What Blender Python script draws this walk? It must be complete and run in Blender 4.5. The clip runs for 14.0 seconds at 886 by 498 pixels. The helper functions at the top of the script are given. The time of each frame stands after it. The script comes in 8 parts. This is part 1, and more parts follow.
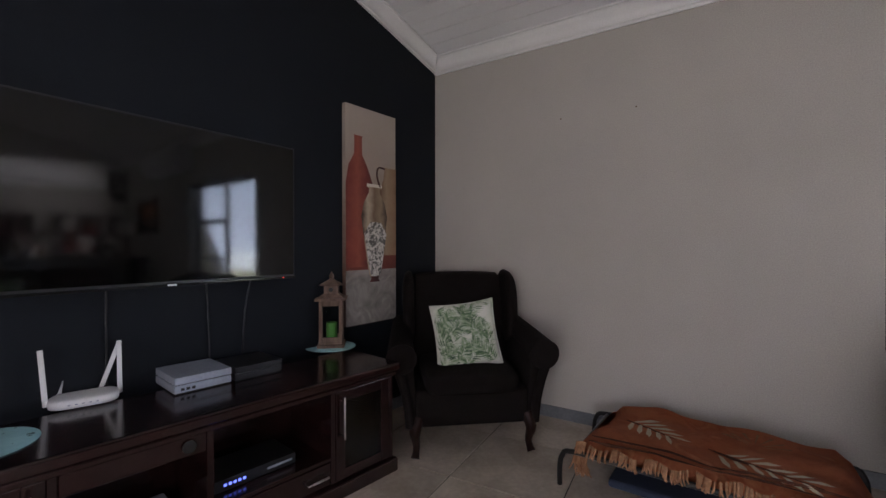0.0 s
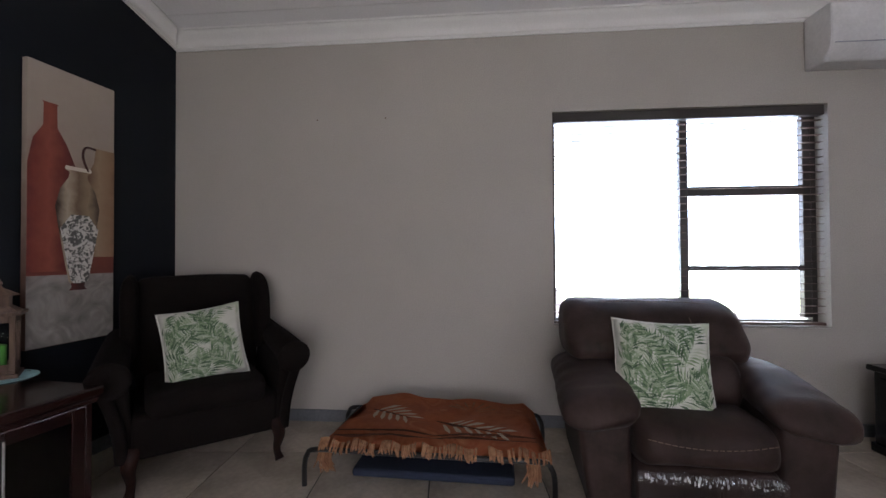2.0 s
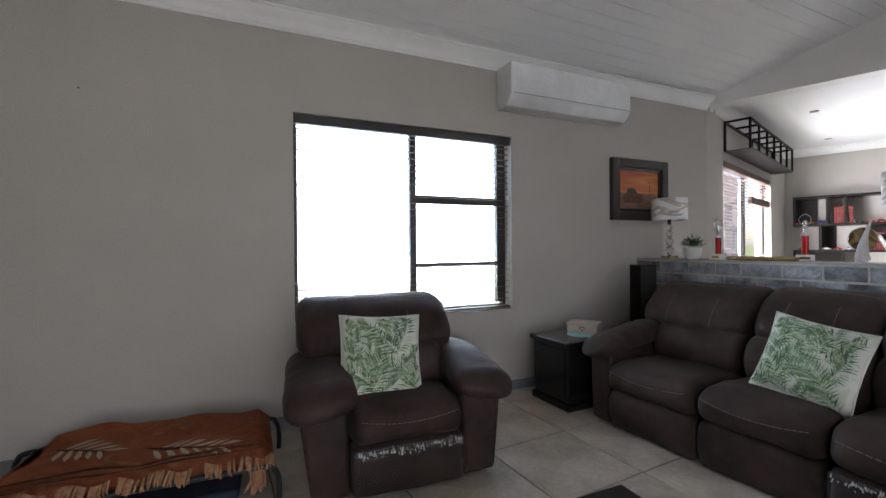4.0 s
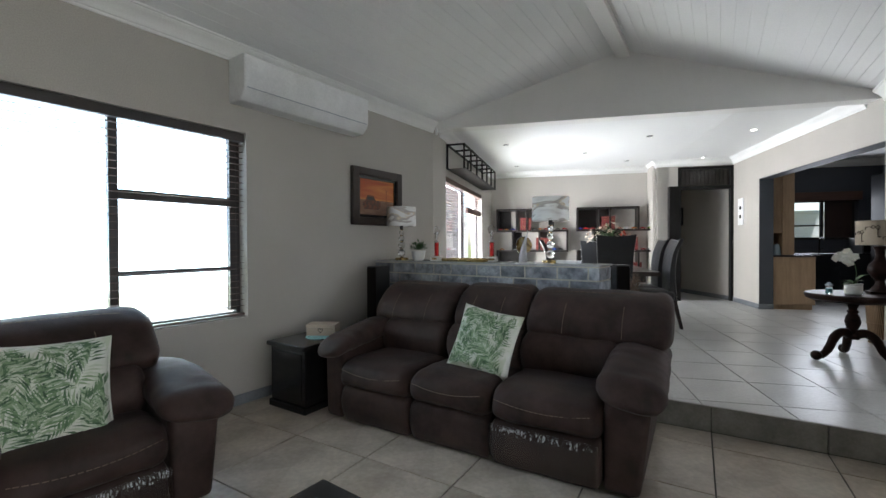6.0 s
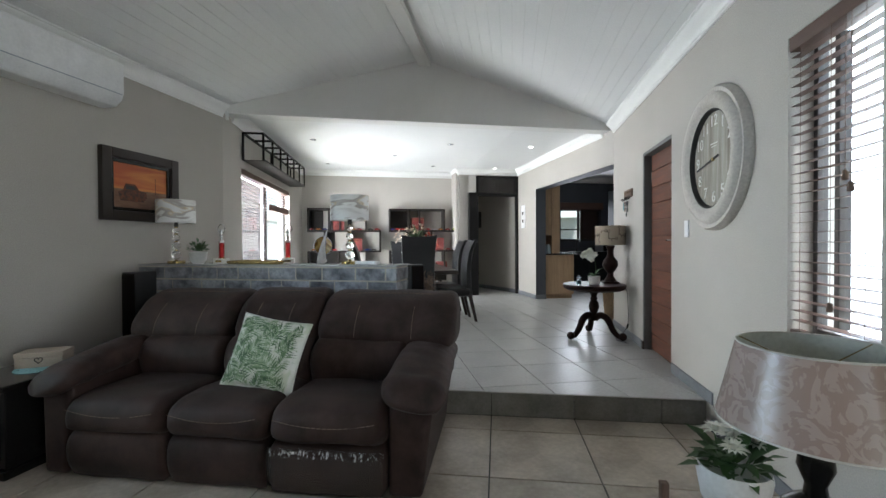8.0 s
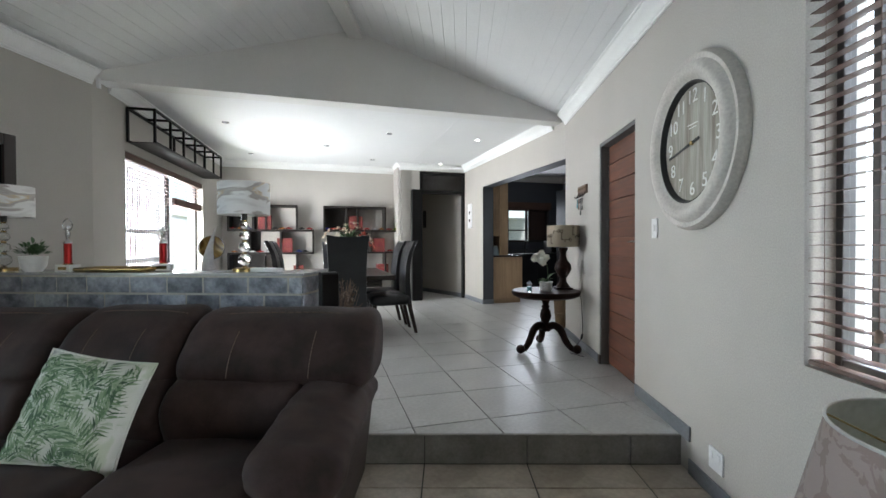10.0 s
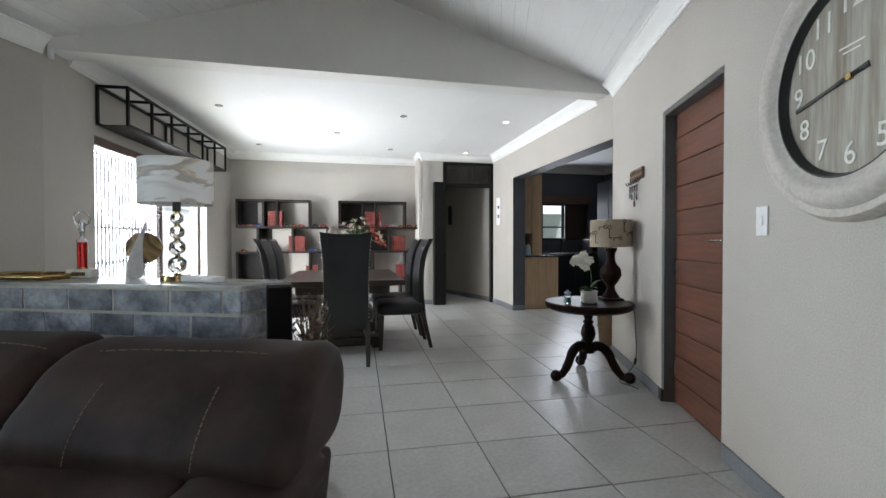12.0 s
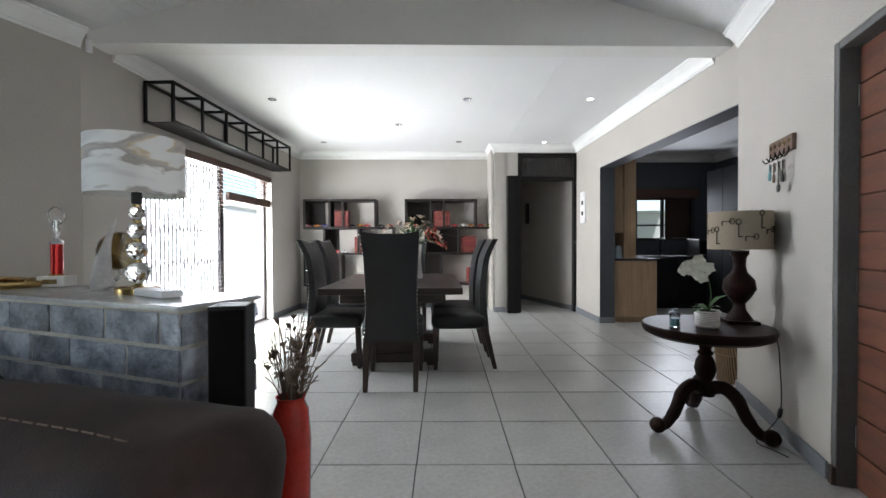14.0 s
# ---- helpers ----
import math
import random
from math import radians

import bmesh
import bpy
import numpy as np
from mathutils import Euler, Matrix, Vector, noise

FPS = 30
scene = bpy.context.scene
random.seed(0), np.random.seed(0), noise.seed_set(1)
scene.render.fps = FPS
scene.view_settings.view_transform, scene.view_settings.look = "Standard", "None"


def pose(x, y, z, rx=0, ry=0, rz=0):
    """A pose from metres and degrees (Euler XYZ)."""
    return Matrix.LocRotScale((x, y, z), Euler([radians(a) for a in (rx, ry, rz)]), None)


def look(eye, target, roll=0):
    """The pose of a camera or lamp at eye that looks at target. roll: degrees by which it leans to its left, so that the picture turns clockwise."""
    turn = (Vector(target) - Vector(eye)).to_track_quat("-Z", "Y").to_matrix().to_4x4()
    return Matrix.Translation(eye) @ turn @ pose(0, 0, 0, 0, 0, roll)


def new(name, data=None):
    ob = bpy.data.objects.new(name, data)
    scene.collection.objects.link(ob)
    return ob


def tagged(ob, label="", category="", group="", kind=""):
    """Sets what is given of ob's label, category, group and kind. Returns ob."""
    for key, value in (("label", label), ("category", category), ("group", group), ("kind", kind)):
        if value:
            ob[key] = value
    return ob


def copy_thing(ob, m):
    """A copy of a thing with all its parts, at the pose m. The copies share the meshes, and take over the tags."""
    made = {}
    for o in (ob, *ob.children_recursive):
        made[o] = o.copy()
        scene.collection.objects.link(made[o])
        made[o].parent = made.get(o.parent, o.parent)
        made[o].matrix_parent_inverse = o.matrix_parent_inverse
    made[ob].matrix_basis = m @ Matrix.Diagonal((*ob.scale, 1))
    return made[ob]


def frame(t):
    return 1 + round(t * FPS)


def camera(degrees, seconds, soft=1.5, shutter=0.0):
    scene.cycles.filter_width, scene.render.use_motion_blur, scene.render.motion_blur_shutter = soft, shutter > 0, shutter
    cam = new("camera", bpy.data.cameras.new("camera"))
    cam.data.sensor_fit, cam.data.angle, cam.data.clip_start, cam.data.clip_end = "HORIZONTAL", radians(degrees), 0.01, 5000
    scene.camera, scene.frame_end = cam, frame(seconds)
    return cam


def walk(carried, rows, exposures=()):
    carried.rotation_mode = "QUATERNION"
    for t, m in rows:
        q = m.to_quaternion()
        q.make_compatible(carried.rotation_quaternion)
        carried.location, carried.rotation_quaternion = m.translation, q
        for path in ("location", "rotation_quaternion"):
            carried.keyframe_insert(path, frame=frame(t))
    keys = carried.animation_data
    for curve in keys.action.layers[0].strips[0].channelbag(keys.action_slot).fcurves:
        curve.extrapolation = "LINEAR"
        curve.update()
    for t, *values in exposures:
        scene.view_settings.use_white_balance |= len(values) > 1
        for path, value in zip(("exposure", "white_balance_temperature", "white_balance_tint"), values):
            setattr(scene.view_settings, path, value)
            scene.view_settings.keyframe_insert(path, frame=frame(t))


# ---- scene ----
cam = camera(92.3, 14.0)
PATH = [
    (0, (0.182, 0.195, 1.255), (-0.783, 1.946, 1.246), -0.1),
    (0.5, (0.258, 0.226, 1.236), (-0.493, 2.08, 1.237), -0.1),
    (1, (0.305, 0.237, 1.223), (-0.209, 2.17, 1.231), -0.2),
    (1.5, (0.366, 0.24, 1.22), (0.084, 2.22, 1.228), -0.3),
    (2, (0.398, 0.241, 1.191), (0.367, 2.241, 1.222), -0.3),
    (2.5, (0.46, 0.238, 1.198), (0.673, 2.226, 1.225), -0.5),
    (3, (0.521, 0.209, 1.208), (0.982, 2.155, 1.228), -0.7),
    (5.3, (0.714, -0.011, 1.279), (2.218, 1.308, 1.253), -0.2),
    (5.5, (0.715, -0.023, 1.282), (2.292, 1.206, 1.258), -0.3),
    (6, (0.739, -0.069, 1.283), (2.456, 0.955, 1.26), -0.3),
    (6.5, (0.762, -0.115, 1.289), (2.587, 0.703, 1.263), -0.3),
    (7, (0.795, -0.143, 1.283), (2.701, 0.462, 1.257), -0.3),
    (7.5, (0.849, -0.173, 1.282), (2.806, 0.241, 1.258), -0.3),
    (8, (0.958, -0.203, 1.28), (2.942, 0.05, 1.255), -0.3),
    (8.5, (1.092, -0.233, 1.291), (3.087, -0.106, 1.267), -0.3),
    (9, (1.239, -0.241, 1.291), (3.239, -0.203, 1.264), -0.3),
    (9.2, (1.315, -0.242, 1.281), (3.315, -0.227, 1.259), -0.2),
    (11.5, (2.297, -0.418, 1.297), (4.295, -0.345, 1.264), -0.0),
    (12, (2.485, -0.43, 1.295), (4.477, -0.254, 1.263), -0.1),
    (12.5, (2.671, -0.447, 1.302), (4.652, -0.177, 1.273), -0.1),
    (13, (2.851, -0.455, 1.293), (4.816, -0.085, 1.266), -0.3),
    (13.5, (3.033, -0.485, 1.286), (4.977, -0.013, 1.261), -0.2),
    (14, (3.206, -0.522, 1.296), (5.126, 0.039, 1.269), -0.2),
]
walk(cam, [(t, look(eye, target, roll)) for t, eye, target, roll in PATH], [(0.0, 0.80, 6350, 26), (3.0, 0.76, 6250, 22), (5.5, 0.70, 6200, 12), (8.5, 0.72, 6150, 9), (14.0, 0.65, 6200, 11)])


# ---- world, sun, large lights ----
world = bpy.data.worlds.new("sky_world")
scene.world = world
world.use_nodes = True
_wn = world.node_tree.nodes
_sky = _wn.new("ShaderNodeTexSky")
_sky.sky_type, _sky.sun_disc = "NISHITA", False
_sky.sun_elevation, _sky.sun_rotation = radians(58), radians(150)
_wn["Background"].inputs[1].default_value = 0.15
world.node_tree.links.new(_sky.outputs[0], _wn["Background"].inputs[0])
sun = new("sun", bpy.data.lights.new("sun", "SUN"))
sun.data.energy, sun.data.angle, sun.data.color = 5.0, radians(0.5), (1.0, 0.96, 0.9)
sun.matrix_world = look((3, -9, 16), (6.2, -3.5, 0))


def window_light(name, at, to, width, height, watts, tint=(0.91, 0.945, 1.0)):
    """An area lamp outside one opening, standing in for its daylight and white view."""
    data = bpy.data.lights.new(name, "AREA")
    data.shape, data.size, data.size_y, data.energy, data.color = "RECTANGLE", width, height, watts, tint
    ob = new(name, data)
    ob.matrix_world = look(at, to)
    return ob


window_light("sky_light_north_window", (2.38, 3.82, 1.80), (1.95, 1.42, 0.80), 2.7, 2.0, 104, (0.69, 0.85, 1.0))
window_light("sky_light_sliding_door", (7.22, 3.72, 1.25), (7.75, 1.8, 1.12), 2.5, 2.05, 285, (0.965, 0.97, 0.985))
window_light("sky_light_south_window", (3.4, -2.15, 1.55), (3.4, 2, 1.4), 1.9, 2.0, 50, (0.88, 0.94, 1.0))
# fill lamp at the unseen south door, added to light the lounge
window_light("fill_light_unseen_south_door", (0.3, -1.85, 1.15), (0.2, 2, 1.0), 1.8, 2.0, 20, (1.0, 0.96, 0.90))
# added low lamps, tinted green like light thrown up by grass
window_light("green_fill_unseen_south_door", (0.3, -1.80, 0.30), (1.6, 0.6, 2.6), 1.8, 0.5, 4, (0.93, 1.0, 0.70))
window_light("green_fill_north_window", (2.38, 3.75, 0.95), (2.9, -1.5, 2.5), 2.2, 0.5, 10, (0.92, 1.0, 0.62))
window_light("green_fill_sliding_door", (7.22, 3.72, 0.5), (6.6, -1.5, 2.6), 2.5, 0.6, 32, (0.92, 1.0, 0.62))
window_light("sky_light_kitchen_window", (11.62, -2.25, 1.75), (8, -2.9, 1.2), 1.0, 0.8, 15)

# ---- materials ----


def mat(name, a, b=None, rough=0.6, metal=0.0, scale=3.0, fine=60.0, bump=0.08, stretch=(1, 1, 1), spread=0.18, coat=0.0, sheen=0.0, random_tint=0.0, rough_var=0.08):
    """A worn surface: two colours mixed by broad noise, fine grain in tone and relief."""
    m = bpy.data.materials.new(name)
    m.use_nodes = True
    nt = m.node_tree
    nd, ln = nt.nodes, nt.links
    bsdf = nd["Principled BSDF"]
    b = b or tuple(c * (1 - spread) for c in a)
    tc, mp = nd.new("ShaderNodeTexCoord"), nd.new("ShaderNodeMapping")
    mp.inputs["Scale"].default_value = stretch
    ln.new(tc.outputs["Object"], mp.inputs["Vector"])
    n1, n2 = nd.new("ShaderNodeTexNoise"), nd.new("ShaderNodeTexNoise")
    n1.inputs["Scale"].default_value, n1.inputs["Detail"].default_value, n1.inputs["Roughness"].default_value = scale, 5, 0.6
    n2.inputs["Scale"].default_value, n2.inputs["Detail"].default_value = fine, 3
    for n in (n1, n2):
        ln.new(mp.outputs[0], n.inputs["Vector"])
    rp = nd.new("ShaderNodeValToRGB")
    rp.color_ramp.elements[0].position, rp.color_ramp.elements[1].position = 0.35, 0.65
    rp.color_ramp.elements[0].color, rp.color_ramp.elements[1].color = (*b, 1), (*a, 1)
    ln.new(n1.outputs["Fac"], rp.inputs["Fac"])
    mx = nd.new("ShaderNodeMix")
    mx.data_type, mx.blend_type = "RGBA", "OVERLAY"
    mx.inputs[0].default_value = 0.25
    ln.new(rp.outputs["Color"], mx.inputs[6])
    ln.new(n2.outputs["Fac"], mx.inputs[7])
    out = mx.outputs[2]
    if random_tint:
        oi, hs = nd.new("ShaderNodeObjectInfo"), nd.new("ShaderNodeHueSaturation")
        mr = nd.new("ShaderNodeMapRange")
        mr.inputs["To Min"].default_value, mr.inputs["To Max"].default_value = 1 - random_tint, 1 + random_tint
        ln.new(oi.outputs["Random"], mr.inputs["Value"])
        ln.new(mr.outputs[0], hs.inputs["Value"])
        ln.new(out, hs.inputs["Color"])
        out = hs.outputs["Color"]
    ln.new(out, bsdf.inputs["Base Color"])
    rr = nd.new("ShaderNodeMapRange")
    rr.inputs["To Min"].default_value, rr.inputs["To Max"].default_value = max(0.02, rough - rough_var), min(1, rough + rough_var)
    ln.new(n1.outputs["Fac"], rr.inputs["Value"])
    ln.new(rr.outputs[0], bsdf.inputs["Roughness"])
    bsdf.inputs["Metallic"].default_value = metal
    bsdf.inputs["Coat Weight"].default_value = coat
    bsdf.inputs["Coat Roughness"].default_value = 0.15
    bsdf.inputs["Sheen Weight"].default_value = sheen
    if bump:
        bp = nd.new("ShaderNodeBump")
        bp.inputs["Strength"].default_value, bp.inputs["Distance"].default_value = bump, 0.01
        ln.new(n2.outputs["Fac"], bp.inputs["Height"])
        ln.new(bp.outputs[0], bsdf.inputs["Normal"])
    return m


def glow(name, colour, strength):
    m = bpy.data.materials.new(name)
    m.use_nodes = True
    bs = m.node_tree.nodes["Principled BSDF"]
    bs.inputs["Base Color"].default_value = (*colour, 1)
    bs.inputs["Emission Color"].default_value = (*colour, 1)
    bs.inputs["Emission Strength"].default_value = strength
    return m


def glass(name, tint=(0.95, 0.98, 1.0), rough=0.0, ior=1.45):
    m = bpy.data.materials.new(name)
    m.use_nodes = True
    bs = m.node_tree.nodes["Principled BSDF"]
    bs.inputs["Base Color"].default_value = (*tint, 1)
    bs.inputs["Transmission Weight"].default_value, bs.inputs["Roughness"].default_value, bs.inputs["IOR"].default_value = 1.0, rough, ior
    return m


def printed(name, stops, scale=4.0, distort=2.0, rough=0.8, kind="noise", bump=0.1, stretch=(1, 1, 1), metal=0.0):
    """A printed or veined surface: hard colour steps over distorted noise or waves."""
    m = bpy.data.materials.new(name)
    m.use_nodes = True
    nt = m.node_tree
    nd, ln = nt.nodes, nt.links
    bs = nd["Principled BSDF"]
    tc, mp = nd.new("ShaderNodeTexCoord"), nd.new("ShaderNodeMapping")
    mp.inputs["Scale"].default_value = stretch
    ln.new(tc.outputs["Object"], mp.inputs["Vector"])
    if kind == "wave":
        tx = nd.new("ShaderNodeTexWave")
        tx.inputs["Scale"].default_value, tx.inputs["Distortion"].default_value, tx.inputs["Detail"].default_value = scale, distort, 3
        tx.inputs["Detail Scale"].default_value = 1.2
    else:
        tx = nd.new("ShaderNodeTexNoise")
        tx.inputs["Scale"].default_value, tx.inputs["Distortion"].default_value, tx.inputs["Detail"].default_value = scale, distort, 4
    ln.new(mp.outputs[0], tx.inputs["Vector"])
    rp = nd.new("ShaderNodeValToRGB")
    els = rp.color_ramp.elements
    els[0].position, els[0].color = stops[0][0], (*stops[0][1], 1)
    els[1].position, els[1].color = stops[-1][0], (*stops[-1][1], 1)
    for p, c in stops[1:-1]:
        e = els.new(p)
        e.color = (*c, 1)
    ln.new(tx.outputs["Fac"], rp.inputs["Fac"])
    ln.new(rp.outputs["Color"], bs.inputs["Base Color"])
    bs.inputs["Roughness"].default_value, bs.inputs["Metallic"].default_value = rough, metal
    n2, bp = nd.new("ShaderNodeTexNoise"), nd.new("ShaderNodeBump")
    n2.inputs["Scale"].default_value = 220
    bp.inputs["Strength"].default_value, bp.inputs["Distance"].default_value = bump, 0.004
    ln.new(tc.outputs["Object"], n2.inputs["Vector"])
    ln.new(n2.outputs["Fac"], bp.inputs["Height"])
    ln.new(bp.outputs[0], bs.inputs["Normal"])
    return m


def dull(material, level):
    """Cloth and chalky paint mirror less than polish does."""
    material.node_tree.nodes["Principled BSDF"].inputs["Specular IOR Level"].default_value = level
    return material


M_WALL = mat("greige_paint", (0.428, 0.402, 0.366), (0.396, 0.372, 0.338), 0.75, scale=1.2, fine=140, bump=0.015)
M_DARKWALL = mat("charcoal_paint", (0.0065, 0.0085, 0.0125), (0.0055, 0.0072, 0.0105), 0.68, scale=1.5, fine=140, bump=0.06)
dull(M_DARKWALL, 0.2)
M_CEIL = mat("white_ceiling_paint", (0.78, 0.78, 0.78), (0.74, 0.74, 0.75), 0.6, scale=0.8, fine=90, bump=0.03)
M_BEAM = mat("white_plaster", (0.74, 0.73, 0.72), (0.70, 0.69, 0.68), 0.75, scale=1.5, fine=120, bump=0.05)
M_CORNICE = mat("white_cornice", (0.8, 0.8, 0.79), (0.76, 0.76, 0.75), 0.6, fine=90, bump=0.03)
M_SKIRT = mat("grey_skirting_tile", (0.17, 0.18, 0.20), (0.13, 0.14, 0.155), 0.45, scale=5, bump=0.05)
M_TILE_LOW = mat("beige_floor_tile", (0.50, 0.44, 0.37), (0.29, 0.24, 0.19), 0.33, scale=2.6, fine=35, bump=0.03, random_tint=0.08, rough_var=0.03)
M_TILE_UP = mat("pale_grey_floor_tile", (0.46, 0.46, 0.452), (0.40, 0.40, 0.395), 0.32, scale=2.6, fine=40, bump=0.03, random_tint=0.05, rough_var=0.015)
M_GROUT = mat("dark_grout", (0.09, 0.085, 0.08), (0.06, 0.058, 0.055), 0.9)
M_RISER = mat("grey_riser_tile", (0.27, 0.255, 0.235), (0.18, 0.17, 0.155), 0.45, scale=6, bump=0.05, random_tint=0.1)
M_BLACKFRAME = mat("dark_bronze_frame", (0.035, 0.028, 0.025), (0.025, 0.02, 0.018), 0.4, bump=0.02)
M_GLASS = glass("window_glass")
M_BLIND = mat("dark_brown_blind_wood", (0.11, 0.060, 0.044), (0.075, 0.04, 0.029), 0.5, stretch=(1, 8, 8))
M_GRASS = mat("dry_grass", (0.15, 0.19, 0.06), (0.20, 0.20, 0.09), 0.95, scale=1.5, fine=30, bump=0.5)
M_HOUSE = mat("white_house_paint", (0.78, 0.77, 0.74), (0.72, 0.71, 0.68), 0.8, scale=1.0)
M_ROOF = mat("grey_roof_sheet", (0.33, 0.34, 0.36), (0.28, 0.29, 0.31), 0.5, scale=2.0)

# ---- building helpers ----
A = radians(17.4)
CU, SU = math.cos(A), math.sin(A)


def duv(u, v, z=0.0):
    """A place in the dining wing, whose walls stand 17.4 degrees off the lounge."""
    return Vector((u * CU - v * SU, u * SU + v * CU, z))


def part(name, bm, material, parent=None, label="", smooth=None, matrix=None):
    me = bpy.data.meshes.new(name)
    bm.normal_update()
    bm.to_mesh(me)
    bm.free()
    if material:
        for m in (material if isinstance(material, (list, tuple)) else [material]):
            me.materials.append(m)
    if smooth is not None:
        me.polygons.foreach_set("use_smooth", [True] * len(me.polygons))
        me.set_sharp_from_angle(angle=radians(smooth))
    ob = new(name, me)
    if parent:
        ob.parent = parent
    if matrix is not None:
        ob.matrix_local = matrix
    if label:
        ob["label"] = label
    return ob


def shared(name, me, parent, matrix):
    ob = new(name, me)
    ob.parent = parent
    ob.matrix_local = matrix
    return ob


def thing(name, m, label, category, group=""):
    ob = new(name)
    ob.empty_display_size = 0.1
    ob.matrix_world = m
    return tagged(ob, label, category, group)


def struct(ob, label, category):
    return tagged(ob, label, category, "", "structure")


def box(bm, p0, p1, bev=0.0, seg=2, m=None, mi=0):
    c = [(a + b) / 2 for a, b in zip(p0, p1)]
    s = [max(abs(b - a), 1e-4) for a, b in zip(p0, p1)]
    r = bmesh.ops.create_cube(bm, size=1.0, matrix=Matrix.Translation(c) @ Matrix.Diagonal((*s, 1)))
    vs = r["verts"]
    if bev:
        es = {e for v in vs for e in v.link_edges}
        r = bmesh.ops.bevel(bm, geom=list(es), offset=min(bev, min(s) * 0.49), segments=seg, profile=0.6, affect="EDGES")
        vs = list({v for f in r["faces"] for v in f.verts} | {v for v in vs if v.is_valid})
    fs = {f for v in vs for f in v.link_faces}
    for f in fs:
        f.material_index = mi
    if m is not None:
        bmesh.ops.transform(bm, matrix=m, verts=vs)
    return vs


def lathe(bm, prof, n=24, m=None, mi=0, angle=2 * math.pi):
    rings = []
    full = abs(angle - 2 * math.pi) < 1e-6
    k = n if full else n + 1
    for r, z in prof:
        if r < 1e-6:
            rings.append([bm.verts.new((0, 0, z))])
        else:
            rings.append([bm.verts.new((r * math.cos(angle * i / n), r * math.sin(angle * i / n), z)) for i in range(k)])
    for a, b in zip(rings, rings[1:]):
        for i in range(n):
            j = (i + 1) % k
            if len(a) == 1 and len(b) == 1:
                continue
            if len(a) == 1:
                f = bm.faces.new((a[0], b[j], b[i]))
            elif len(b) == 1:
                f = bm.faces.new((a[i], a[j], b[0]))
            else:
                f = bm.faces.new((a[i], a[j], b[j], b[i]))
            f.material_index = mi
    vs = [v for r in rings for v in r]
    if m is not None:
        bmesh.ops.transform(bm, matrix=m, verts=vs)
    return vs


def tube(bm, pts, r, n=8, mi=0, closed=False):
    """A round bar along points; r may be one radius or one for each point."""
    pts = [Vector(p) for p in pts]
    rs = r if isinstance(r, (list, tuple)) else [r] * len(pts)
    rings, up = [], None
    for i, p in enumerate(pts):
        if closed:
            d = pts[(i + 1) % len(pts)] - pts[i - 1]
        else:
            d = pts[min(i + 1, len(pts) - 1)] - pts[max(i - 1, 0)]
        d = d.normalized() if d.length > 1e-9 else Vector((0, 0, 1))
        if up is None:
            up = Vector((0, 0, 1)) if abs(d.z) < 0.9 else Vector((1, 0, 0))
        s = d.cross(up).normalized()
        up = s.cross(d).normalized()
        rings.append([bm.verts.new(p + rs[i] * (s * math.cos(2 * math.pi * k / n) + up * math.sin(2 * math.pi * k / n))) for k in range(n)])
    pairs = list(zip(rings, rings[1:])) + ([(rings[-1], rings[0])] if closed else [])
    for a, b in pairs:
        for k in range(n):
            f = bm.faces.new((a[k], a[(k + 1) % n], b[(k + 1) % n], b[k]))
            f.material_index = mi
    if not closed:
        for q in (list(reversed(rings[0])), rings[-1]):
            f = bm.faces.new(q)
            f.material_index = mi
    return [v for q in rings for v in q]


def bent(pts, n=6):
    """A smooth line through points."""
    pts = [Vector(p) for p in pts]
    out = []
    for i in range(len(pts) - 1):
        p0, p1, p2, p3 = pts[max(i - 1, 0)], pts[i], pts[i + 1], pts[min(i + 2, len(pts) - 1)]
        for k in range(n):
            t = k / n
            out.append(0.5 * ((2 * p1) + (p2 - p0) * t + (2 * p0 - 5 * p1 + 4 * p2 - p3) * t * t + (3 * p1 - p0 - 3 * p2 + p3) * t ** 3))
    return out + [pts[-1]]


def puff(bm, centre, size, e1=0.45, e2=0.45, n=28, k=18, m=None, lumps=0.0, seed=0.0):
    """A stuffed block: a superellipsoid, fuller than a box, with slight lumps."""
    def sp(c, e):
        return math.copysign(abs(c) ** e, c)
    rows = []
    for j in range(k + 1):
        la = -math.pi / 2 + math.pi * j / k
        row = []
        for i in range(n):
            lo = 2 * math.pi * i / n
            p = Vector((sp(math.cos(la), e1) * sp(math.cos(lo), e2), sp(math.cos(la), e1) * sp(math.sin(lo), e2), sp(math.sin(la), e1)))
            q = Vector([a * b / 2 for a, b in zip(p, size)])
            if lumps:
                q *= 1 + lumps * noise.noise(q * 7 + Vector((seed, seed * 2, 0)))
            row.append(q + Vector(centre))
        rows.append(row)
    grid = []
    for j, row in enumerate(rows):
        grid.append([bm.verts.new(row[0])] if j in (0, k) else [bm.verts.new(p) for p in row])
    for a, b in zip(grid, grid[1:]):
        for i in range(n):
            if len(a) == 1:
                bm.faces.new((a[0], b[(i + 1) % n], b[i]))
            elif len(b) == 1:
                bm.faces.new((a[i], a[(i + 1) % n], b[0]))
            else:
                bm.faces.new((a[i], a[(i + 1) % n], b[(i + 1) % n], b[i]))
    vs = [v for r in grid for v in r]
    if m is not None:
        bmesh.ops.transform(bm, matrix=m, verts=vs)
    return vs


